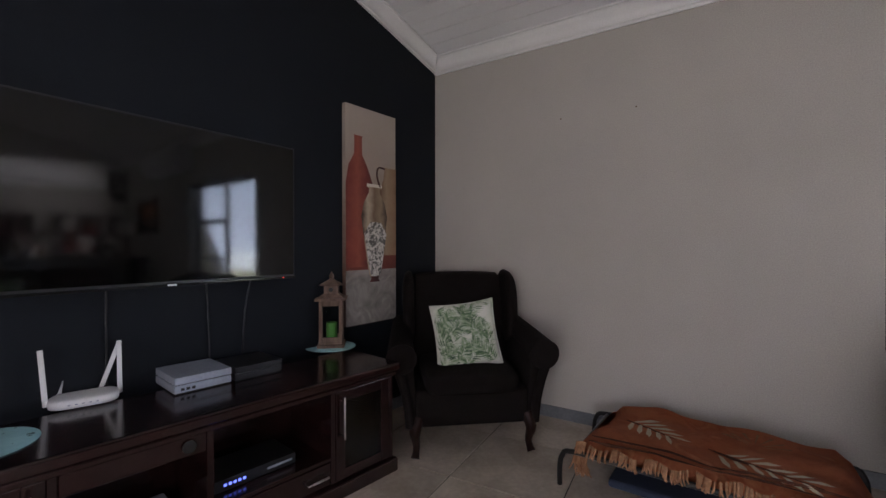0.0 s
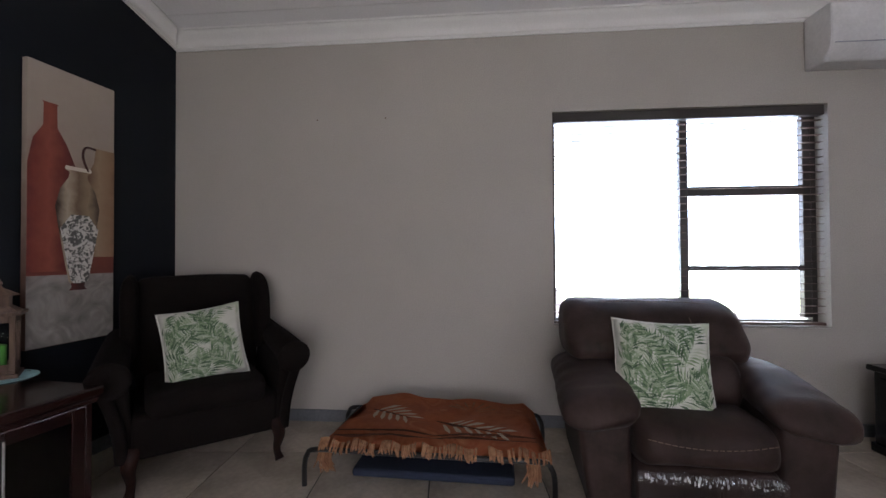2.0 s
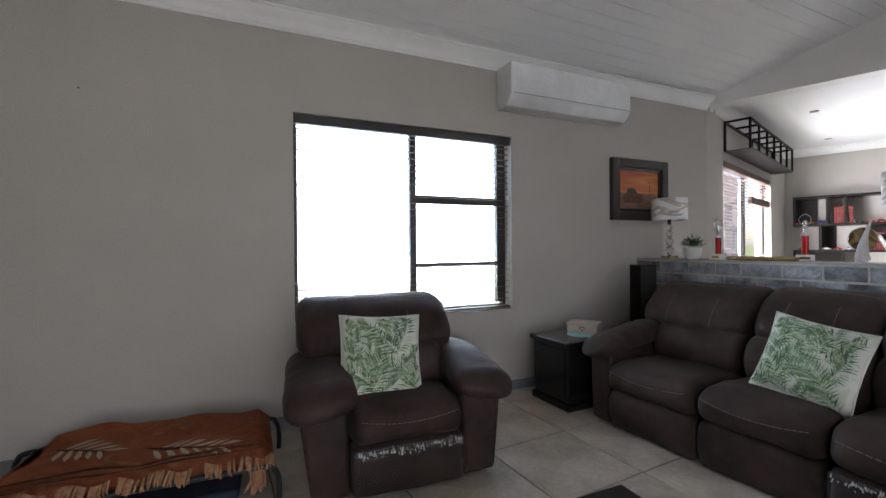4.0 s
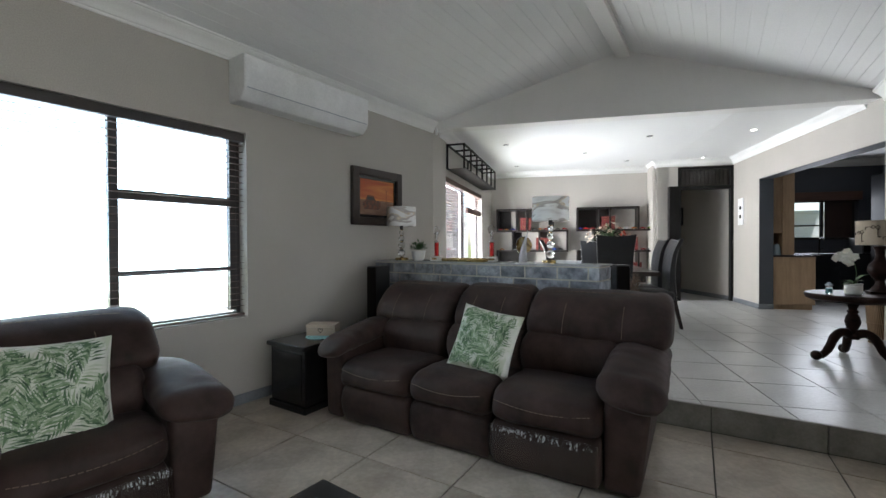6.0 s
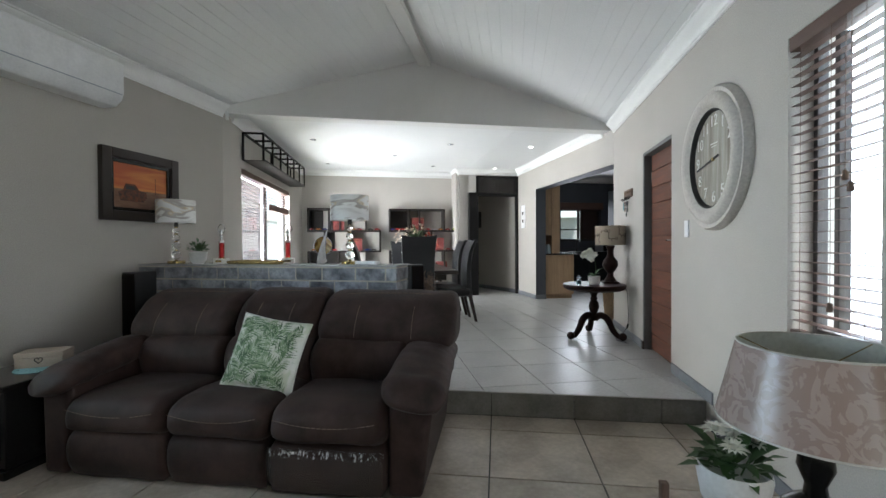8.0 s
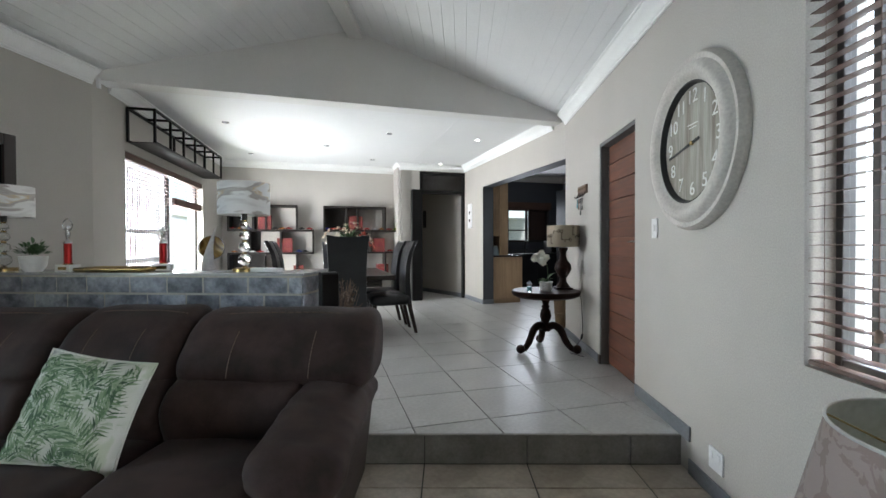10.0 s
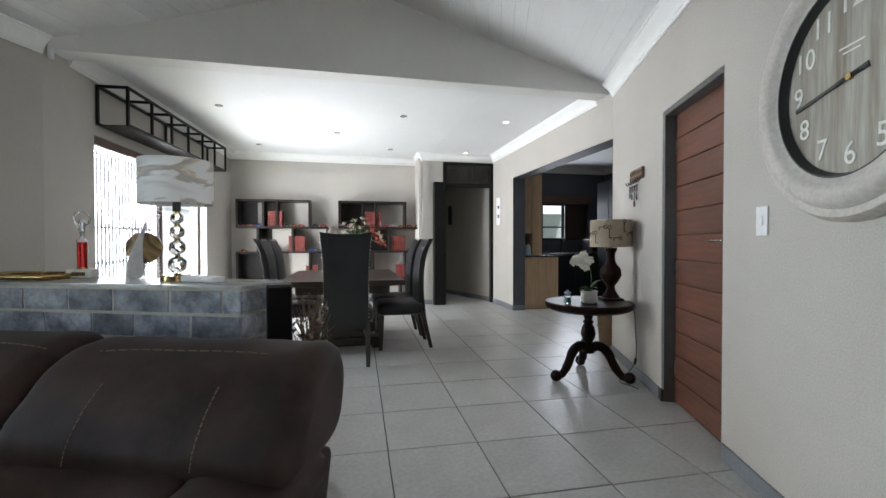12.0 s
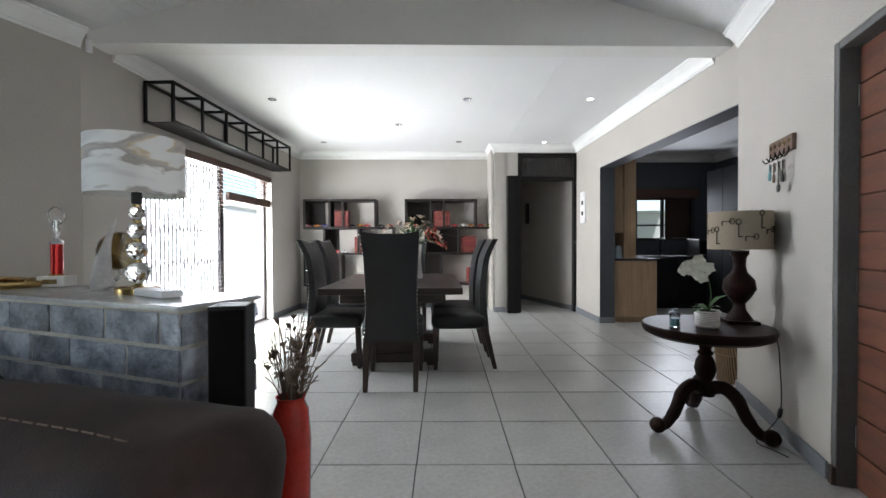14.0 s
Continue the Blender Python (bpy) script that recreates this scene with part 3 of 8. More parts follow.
def leaf(bm, base, tip, width, mi=0, droop=0.0, up=Vector((0, 0, 1))):
    base, tip = Vector(base), Vector(tip)
    d = tip - base
    s = d.cross(up)
    s = s.normalized() if s.length > 1e-6 else Vector((1, 0, 0))
    n = s.cross(d).normalized()
    pts = []
    for k, w in ((0, 0.06), (0.3, 0.8), (0.6, 0.9), (1, 0.02)):
        c = base + d * k + n * (0.12 * d.length * math.sin(math.pi * k)) - Vector((0, 0, droop * k * k))
        pts.append((c - s * width * w / 2 + n * width * 0.12 * w, c, c + s * width * w / 2 + n * width * 0.12 * w))
    vs = [[bm.verts.new(p) for p in r] for r in pts]
    for a, b in zip(vs, vs[1:]):
        for i in (0, 1):
            f = bm.faces.new((a[i], a[i + 1], b[i + 1], b[i]))
            f.material_index = mi


def letters(text, size, material, parent, m, name="lettering", depth=0.001):
    cu = bpy.data.curves.new("text", "FONT")
    cu.body, cu.size, cu.extrude, cu.align_x, cu.align_y = text, size, depth, "CENTER", "CENTER"
    tmp = new("text_tmp", cu)
    me = bpy.data.meshes.new_from_object(tmp.evaluated_get(bpy.context.evaluated_depsgraph_get()))
    bpy.data.objects.remove(tmp)
    bpy.data.curves.remove(cu)
    me.name = name
    me.materials.clear()
    me.materials.append(material)
    ob = new(name, me)
    ob.parent, ob.matrix_local = parent, m
    return ob


def cushion(m, size, label):
    """A square scatter cushion with pinched corners and a piped edge, lying in its own x-z plane."""
    root = thing("cushion", m, label, "cushion", "palm print cushions")
    bm = bmesh.new()
    n = 14
    g = {}
    for side in (1, -1):
        for i in range(n + 1):
            for j in range(n + 1):
                a, b = 2 * i / n - 1, 2 * j / n - 1
                if side == -1 and (i in (0, n) or j in (0, n)):
                    g[(side, i, j)] = g[(1, i, j)]
                    continue
                pin = 1 - 0.07 * (1 - a * a) * abs(b) ** 3 * 1.0
                pin2 = 1 - 0.07 * (1 - b * b) * abs(a) ** 3
                t = 0.075 * (max(0, (1 - a ** 4) * (1 - b ** 4)) ** 0.55) * (1 + 0.12 * noise.noise(Vector((a * 2, b * 2, side * 3))))
                g[(side, i, j)] = bm.verts.new((a * size / 2 * pin2, side * t, b * size / 2 * pin))
    for side in (1, -1):
        for i in range(n):
            for j in range(n):
                q = [g[(side, i, j)], g[(side, i + 1, j)], g[(side, i + 1, j + 1)], g[(side, i, j + 1)]]
                bm.faces.new(q if side == -1 else list(reversed(q)))
    part("cover", bm, M_LEAFPRINT, root, smooth=80)
    rnd = random.Random(int(size * 1000) + int(m.translation.x * 100))
    bm = bmesh.new()

    def skin(a, b, side, lift):
        a, b = max(-0.985, min(0.985, a)), max(-0.985, min(0.985, b))
        t = 0.075 * (max(0, (1 - a ** 4) * (1 - b ** 4)) ** 0.55) * (1 + 0.12 * noise.noise(Vector((a * 2, b * 2, side * 3)))) + 0.0042 + lift
        return bm.verts.new((a * size / 2 * (1 - 0.07 * (1 - b * b) * abs(a) ** 3), side * t, b * size / 2 * (1 - 0.07 * (1 - a * a) * abs(b) ** 3)))
    for k in range(34):
        a0, b0 = -1.0 + 2.0 * ((k * 0.618) % 1), -1.1 + 2.0 * ((k * 0.755) % 1)
        an, L = rnd.uniform(0.2, 2.9), rnd.uniform(0.7, 1.1)
        for q in range(15):
            f = (q + 1) / 16
            ca, cb2 = a0 + L * f * math.cos(an + 0.5 * f), b0 + L * f * math.sin(an + 0.5 * f)
            for sd in (-1, 1):
                d = an + 0.5 * f + sd * (0.95 - 0.45 * f)
                ll = L * 0.40 * math.sin(math.pi * (0.18 + 0.78 * f)) * rnd.uniform(0.8, 1.1)
                w = 0.017 + 0.013 * rnd.random()
                pts = [(ca, cb2), (ca + 0.4 * ll * math.cos(d) - w * math.sin(d), cb2 + 0.4 * ll * math.sin(d) + w * math.cos(d)), (ca + ll * math.cos(d + sd * 0.15), cb2 + ll * math.sin(d + sd * 0.15)),
                       (ca + 0.4 * ll * math.cos(d) + w * math.sin(d), cb2 + 0.4 * ll * math.sin(d) - w * math.cos(d))]
                if all(abs(p[0]) < 0.985 and abs(p[1]) < 0.985 for p in pts):
                    bm.faces.new([skin(p[0], p[1], -1, 0.00002 * k) for p in pts])
    part("palm_print", bm, M_FROND, root, "green palm frond print")
    bm = bmesh.new()
    edge = []
    for k in range(48):
        s = k / 12
        a, b = [(-1 + 2 * (s % 1), -1), (1, -1 + 2 * (s % 1)), (1 - 2 * (s % 1), 1), (-1, 1 - 2 * (s % 1))][int(s)]
        edge.append((a * size / 2 * (1 - 0.07 * (1 - b * b) * abs(a) ** 3), 0, b * size / 2 * (1 - 0.07 * (1 - a * a) * abs(b) ** 3)))
    tube(bm, edge, 0.005, 6, closed=True)
    part("piping", bm, M_LEAFPRINT, root, smooth=60)
    return root


def loft(bm, outline, x0, x1, edge=0.07, n=22, lumps=0.006, seed=0.0, crown=0.0):
    """A stuffed roll: a smooth closed outline in y-z run from x0 to x1, rounded at both ends, with slight creases."""
    pts = bent(list(map(lambda p: (0, p[0], p[1]), outline)) + [(0, *outline[0])], 4)[:-1]
    cy, cz = sum(p.y for p in pts) / len(pts), sum(p.z for p in pts) / len(pts)
    half, mid = (x1 - x0) / 2, (x0 + x1) / 2
    rings = []
    for i in range(n + 1):
        a = -math.pi / 2 + math.pi * i / n
        x = half * math.copysign(abs(math.sin(a)) ** 0.55, math.sin(a)) if edge else half * (2 * i / n - 1)
        gap = half - abs(x)
        k = 1.0 if gap >= edge else math.sqrt(max(0.0, 1 - (1 - gap / edge) ** 2))
        k = 0.55 + 0.45 * k
        ring = []
        for p in pts:
            q = Vector((mid + x, cy + (p.y - cy) * k, cz + (p.z - cz) * k + crown * (1 - (x / half) ** 2) * (1 if p.z > cz else 0)))
            d = Vector((0, p.y - cy, p.z - cz)).normalized()
            q += d * lumps * (noise.noise(Vector((q.x * 7 + seed, q.y * 9, q.z * 9))) + 0.5 * noise.noise(Vector((q.x * 19, q.y * 15 + seed, q.z * 15))))
            ring.append(bm.verts.new(q))
        rings.append(ring)
    m = len(pts)
    for a, b in zip(rings, rings[1:]):
        for k in range(m):
            bm.faces.new((a[k], a[(k + 1) % m], b[(k + 1) % m], b[k]))
    bm.faces.new(rings[0]), bm.faces.new(list(reversed(rings[-1])))
    bmesh.ops.recalc_face_normals(bm, faces=bm.faces[:])


def slab_arm(root, x0, x1, depth, h, side):
    """A recliner arm: side panel that flares upward, under a plump pad that rolls down over its front."""
    bm = bmesh.new()
    w = abs(x1 - x0)
    inner, outer = (x1, x0) if side < 0 else (x0, x1)
    box(bm, (-w / 2, -depth / 2 + 0.015, 0.02), (w / 2, depth / 2 - 0.06, h - 0.10), 0.04, 4)
    for v in bm.verts:
        k = v.co.z / h
        f = (v.co.x * side + w / 2) / w
        v.co.x = inner + side * (0.004 + f * w * (0.68 + 0.30 * k))
        if v.co.y < 0:
            v.co.y += 0.035 * k - 0.012 * math.sin(math.pi * min(1, k * 1.2))
    part("arm_panel", bm, M_SUEDE, root, smooth=60)
    bm = bmesh.new()
    c = (inner + outer) / 2 + side * 0.004
    n, q = 26, 28
    rings = []
    for i in range(n + 1):
        s = i / n
        y = depth * (0.27 - 0.80 * s)
        end = max(0.0, (s - 0.86) / 0.14)
        k = math.sqrt(max(0.0, 1 - end ** 2.4))
        zc = h - 0.075 - 0.045 * s ** 2 - 0.035 * end ** 2 + 0.012 * math.sin(s * 5)
        wx, hz = (w * 0.60 + 0.02 * s) * (0.35 + 0.65 * k), (0.079 + 0.012 * math.sin(s * 4)) * (0.2 + 0.8 * k)
        ring = []
        for a in range(q):
            t = 2 * math.pi * a / q
            cx = math.copysign(abs(math.cos(t)) ** 0.85, math.cos(t))
            cz = math.copysign(abs(math.sin(t)) ** 0.8, math.sin(t))
            p = Vector((c + wx * cx, y, zc + hz * cz - 0.018 * cx * side))
            p.z += 0.007 * noise.noise(Vector((p.x * 9, p.y * 11, side))) + 0.006 * noise.noise(Vector((p.x * 5, p.y * 26, side * 3)))
            p.x += 0.006 * noise.noise(Vector((p.y * 12, p.z * 12, side + 5)))
            ring.append(bm.verts.new(p))
        rings.append(ring)
    for a, b in zip(rings, rings[1:]):
        for k in range(q):
            bm.faces.new((a[k], a[(k + 1) % q], b[(k + 1) % q], b[k]))
    bm.faces.new(rings[0]), bm.faces.new(list(reversed(rings[-1])))
    bmesh.ops.recalc_face_normals(bm, faces=bm.faces[:])
    part("arm_pad", bm, M_SUEDE, root, smooth=85)


def stitch(root, pts):
    bm = bmesh.new()
    line = bent(pts, 5)
    for a, b in zip(line[::1], line[1::1]):
        tube(bm, [a, a.lerp(b, 0.72)], 0.0022, 4)
    part("stitching", bm, M_SUEDE_STITCH, root, "tan double stitching")


def recliner(m, seats, aw, depth, arm, top, over, label, name, category, wrapped):
    """A suede recliner seat or sofa; x runs along its width, it faces -y. over: how far the backs reach over each arm."""
    root = thing(name, m, label, category)
    x0 = -sum(seats) / 2
    slab_arm(root, x0 - aw * (0.84 if len(seats) > 1 else 1), x0, depth, arm, -1)
    slab_arm(root, x0 + sum(seats), x0 + sum(seats) + aw, depth, arm, 1)
    bm = bmesh.new()
    box(bm, (x0 + 0.003, -depth / 2 + 0.10, 0.03), (-x0 - 0.003, depth / 2 - 0.06, 0.24), 0.01, 2)
    part("base", bm, M_SUEDE, root)
    f = -depth / 2
    b = depth / 2 - 0.54
    x = x0
    for i, w in enumerate(seats):
        c = x + w / 2
        e0 = over[0] if i == 0 else 0.0
        e1 = over[1] if i == len(seats) - 1 else 0.0
        rise = 0.012 if len(seats) > 1 and i == 1 else 0.0
        bm = bmesh.new()
        loft(bm, [(f + 0.025, 0.02), (f - 0.008, 0.10), (f - 0.010, 0.20), (f + 0.02, 0.262), (f + 0.12, 0.27), (f + 0.16, 0.15), (f + 0.14, 0.02)], x + 0.003, x + w - 0.003, 0.035, 18, 0.005, i + 9.0)
        part("footrest", bm, M_SUEDE, root, smooth=80)
        bm = bmesh.new()
        loft(bm, [(f + 0.04, 0.262), (f - 0.028, 0.30), (f - 0.038, 0.36), (f + 0.0, 0.425), (f + 0.12, 0.455), (f + 0.32, 0.452), (0.10, 0.42), (0.12, 0.30), (f + 0.3, 0.262)], x + 0.001, x + w - 0.001, 0.07, 24, 0.010, i + 3.1, 0.014)
        part("seat", bm, M_SUEDE, root, smooth=80)
        bm = bmesh.new()
        loft(bm, [(b - 0.04, 0.40), (b - 0.085, 0.50), (b - 0.075, 0.60), (b + 0.0, 0.675), (b + 0.15, 0.68), (b + 0.24, 0.56), (b + 0.16, 0.40)], x + 0.001, x + w - 0.001, 0.06, 22, 0.012, i + 5.5)
        part("lumbar_cushion", bm, M_SUEDE, root, smooth=80)
        z = top - 0.96 + rise
        bm = bmesh.new()
        loft(bm, [(b + 0.03, 0.635), (b + 0.005, 0.72 + z * 0.5), (b + 0.08, 0.83 + z), (b + 0.20, 0.925 + z), (b + 0.34, 0.962 + z), (b + 0.47, 0.935 + z), (b + 0.52, 0.83 + z), (b + 0.45, 0.64), (b + 0.22, 0.60)],
             x - e0 + 0.002, x + w + e1 - 0.002, 0.085, 30, 0.009, i + 7.7)
        part("backrest", bm, M_SUEDE, root, smooth=80)
        stitch(root, [(c + s * w, f - 0.040 + 0.02 * abs(s) ** 2, 0.372 + 0.16 * s * s) for s in (-0.43, -0.22, 0.0, 0.22, 0.43)])
        cb, wb = c + (e1 - e0) / 2, w + e0 + e1
        for q in (-0.2, 0.2):
            stitch(root, [(cb + q * wb, b + y, h + z) for y, h in ((-0.004, 0.70), (0.014, 0.755), (0.066, 0.828), (0.128, 0.883))])
        stitch(root, [(cb + s * wb, b + 0.25, 0.952 + z - 0.030 * (2 * s) ** 4) for s in (-0.43, -0.22, 0.0, 0.22, 0.43)])
        if i in wrapped:
            bm = bmesh.new()
            n = 60
            rows = []
            for k in range(n + 1):
                xx = c - w * 0.49 + w * 0.98 * k / n
                wv = 0.008 * math.sin(k * 2.3) + 0.007 * math.sin(k * 5.1) + 0.008 * noise.noise(Vector((k * 1.7, i, 0)))
                rows.append([bm.verts.new((xx, -depth / 2 - 0.026 + 0.5 * wv * (0.3 + j * 0.35), z)) for j, z in enumerate((0.03, 0.09, 0.15, 0.20, 0.235))] + [bm.verts.new((xx, -depth / 2 - 0.012, 0.255 + 0.4 * wv))])
            for a, b in zip(rows, rows[1:]):
                for j in range(5):
                    bm.faces.new((a[j], b[j], b[j + 1], a[j + 1]))
            ob = part("plastic_wrap", bm, M_PLASTIC_WRAP, root, "torn clear plastic wrap", smooth=60)
            ob.visible_shadow = False
            # loose pale flakes stand in for glints along the crumpled edge
            bm = bmesh.new()
            rn = random.Random(17 + i)
            for k in range(90):
                xx = c - w * 0.46 + w * 0.92 * rn.random()
                z0 = 0.24 - 0.03 * rn.random() ** 2
                y0 = -depth / 2 - 0.034 - 0.006 * rn.random()
                dx, dz = rn.uniform(0.002, 0.007), rn.uniform(0.005, 0.024)
                bm.faces.new([bm.verts.new(q) for q in ((xx, y0, z0), (xx + dx, y0 - rn.uniform(-0.006, 0.006), z0 + 0.3 * dz), (xx + 0.6 * dx, y0 + rn.uniform(-0.006, 0.012), z0 + dz), (xx - 0.3 * dx, y0 + rn.uniform(-0.004, 0.008), z0 + 0.6 * dz))])
            ob = part("crumpled_edge", bm, M_PLASTIC_EDGE, root, "pale flakes for the glints on the crumpled plastic edge")
            ob["kind"] = "stuff"
        x += w
    bm = bmesh.new()
    box(bm, (x0 - aw * 0.5, depth * 0.36, 0.05), (-x0 + aw * 0.5, depth * 0.44, 0.76), 0.05, 3)
    for v in bm.verts:
        v.co.y += 0.06 * (v.co.z / 0.7)
    part("back_panel", bm, M_SUEDE, root, smooth=45)
    return root


# ---- lounge ----
recliner(pose(3.525, 1.2425, 0, 0, 0, -90), (0.60, 0.575, 0.62), 0.25, 1.08, 0.655, 0.955, (0.17, 0.292), "dark brown suede three-seat reclining sofa on beige tiles", "sofa", "sofa", (2,))
recliner(pose(1.56, 2.53, 0, 0, 0, -8), (0.59,), 0.265, 0.90, 0.615, 0.93, (0.24, 0.10), "dark brown suede recliner armchair below the window", "recliner_armchair", "armchair", (0,))
cushion(pose(3.285, 1.13, 0.645, -24, 0, -84) @ Matrix.Rotation(radians(10), 4, "Y"), 0.42, "square cushion with green palm leaves, leaning on the sofa")
cushion(pose(1.445, 2.37, 0.635, -20, 0, -9) @ Matrix.Rotation(radians(3), 4, "Y"), 0.46, "square cushion with green palm leaves on the recliner")


def wing_chair(m):
    """A wing chair: upholstered apron with a bowed lower edge, scroll arms, tall flat back between ear-shaped wings."""
    root = thing("wing_chair", m, "black-brown upholstered wing chair with cabriole legs", "armchair")
    bm = bmesh.new()
    box(bm, (-0.345, -0.325, 0.17), (0.345, 0.30, 0.40), 0.03, 3)
    for v in bm.verts:
        if v.co.z < 0.24:
            v.co.z += 0.055 * (1 - (v.co.x / 0.36) ** 2)
        if v.co.y < -0.2:
            v.co.y -= 0.03 * (1 - (v.co.x / 0.36) ** 2)
    part("seat_frame", bm, M_BLACKFAB, root, smooth=50)
    bm = bmesh.new()
    loft(bm, [(-0.35, 0.38), (-0.375, 0.44), (-0.33, 0.495), (0.0, 0.505), (0.26, 0.48), (0.26, 0.38)], -0.29, 0.29, 0.05, 20, 0.006, 2.0, 0.015)
    part("seat_cushion", bm, M_BLACKFAB, root, smooth=80)
    bm = bmesh.new()
    loft(bm, [(0.18, 0.40), (0.17, 0.62), (0.23, 0.90), (0.27, 1.035), (0.31, 1.055), (0.37, 1.04), (0.38, 0.85), (0.34, 0.40)], -0.345, 0.345, 0.05, 24, 0.006, 6.0, 0.012)
    part("backrest", bm, M_BLACKFAB, root, smooth=80)
    for s in (-1, 1):
        bm = bmesh.new()
        xw = sorted((s * 0.315, s * 0.40))
        loft(bm, [(0.30, 0.55), (0.10, 0.60), (0.05, 0.70), (0.07, 0.85), (0.10, 0.97), (0.16, 1.06), (0.27, 1.085), (0.36, 1.05), (0.38, 0.80)], xw[0], xw[1], 0.04, 14, 0.004, s + 3.0)
        for v in bm.verts:
            v.co.x += s * 0.06 * max(0, 0.25 - v.co.y) * max(0, v.co.z - 0.55) * 4
        part("wing", bm, M_BLACKFAB, root, smooth=80)
        bm = bmesh.new()
        box(bm, (s * 0.365 - 0.035, -0.31, 0.20), (s * 0.365 + 0.035, 0.30, 0.62), 0.03, 3)
        for v in bm.verts:
            v.co.x += s * 0.05 * max(0, v.co.z - 0.35) * 3
        roll = bent([(s * 0.415, 0.30, 0.70), (s * 0.42, 0.12, 0.675), (s * 0.43, -0.12, 0.64), (s * 0.435, -0.30, 0.61), (s * 0.435, -0.35, 0.60)], 4)
        tube(bm, roll, [0.062 + 0.002 * k for k in range(len(roll))], 18)
        part("arm", bm, M_BLACKFAB, root, smooth=60)
        bm = bmesh.new()
        lathe(bm, [(0.0, 0.0), (0.085, 0.0), (0.09, 0.006), (0.086, 0.012), (0.07, 0.016), (0.055, 0.012), (0.03, 0.018), (0.0, 0.02)], 28, m=pose(s * 0.435, -0.349, 0.60, 90, 0, 0))
        tube(bm, bent([(s * 0.47, -0.325, 0.57), (s * 0.428, -0.325, 0.46), (s * 0.395, -0.325, 0.33), (s * 0.38, -0.325, 0.19)], 5), 0.03, 8)
        part("arm_front", bm, M_BLACKFAB, root, "scrolled arm front with piping", smooth=60)
        for y, d in ((-0.30, -1), (0.26, 1)):
            bm = bmesh.new()
            tube(bm, bent([(s * 0.335, y, 0.235), (s * 0.355, y + d * 0.03, 0.16), (s * 0.345, y + d * 0.012, 0.07), (s * 0.355, y + d * 0.04, 0.012)], 4), [0.04, 0.04, 0.038, 0.036, 0.034, 0.03, 0.026, 0.023, 0.021, 0.02, 0.021, 0.024, 0.026], 12)
            part("leg", bm, M_TABLEWOOD, root, "dark wooden cabriole leg", smooth=60)


wing_chair(pose(-1.085, 2.785, 0, 0, 0, 36.5))
cushion(pose(-1.02, 2.68, 0.69, -16, 0, 33) @ Matrix.Rotation(radians(-7), 4, "Y"), 0.42, "square cushion with green palm leaves on the wing chair")


def dog_bed():
    """A raised pet bed: bent tube frame with slung mesh."""
    root = thing("pet_bed", pose(0.304, 2.694, 0, 0, 0, -6.8), "raised pet bed with a black tube frame and green mesh", "pet bed")
    for y in (-0.31, 0.31):
        bm = bmesh.new()
        z = 0.19
        tube(bm, bent([(-0.635, y, 0.0), (-0.635, y, 0.1), (-0.62, y, z - 0.03), (-0.57, y, z), (-0.3, y, z), (0.3, y, z), (0.57, y, z), (0.62, y, z - 0.03), (0.635, y, 0.1), (0.635, y, 0.0)], 4), 0.0135, 10)
        part("end_frame", bm, M_BLACKPLASTIC, root, smooth=60)
    for x in (-0.55, 0.55):
        bm = bmesh.new()
        tube(bm, [(x, -0.30, 0.185), (x, 0.30, 0.185)], 0.0125, 10)
        part("cross_bar", bm, M_BLACKPLASTIC, root, smooth=60)
    bm = bmesh.new()
    n = 10
    g = [[bm.verts.new((-0.55 + 1.1 * i / n, -0.29 + 0.58 * j / n, 0.192 - 0.02 * math.sin(math.pi * i / n) * math.sin(math.pi * j / n))) for j in range(n + 1)] for i in range(n + 1)]
    for i in range(n):
        for j in range(n):
            bm.faces.new((g[i][j], g[i + 1][j], g[i + 1][j + 1], g[i][j + 1]))
    r = bmesh.ops.solidify(bm, geom=bm.faces[:], thickness=0.004)
    part("mesh_sling", bm, M_GREENMESH, root, "dark green mesh")
    bm = bmesh.new()
    box(bm, (-0.42, -0.2, 0.0), (0.45, 0.28, 0.045), 0.02, 3)
    tagged(part("folded_cloth", bm, M_BLUECLOTH, None, matrix=pose(0.304, 2.694, 0.002, 0, 0, -6.8)), "folded dark blue cloth on the floor below the pet bed", "cloth")


dog_bed()


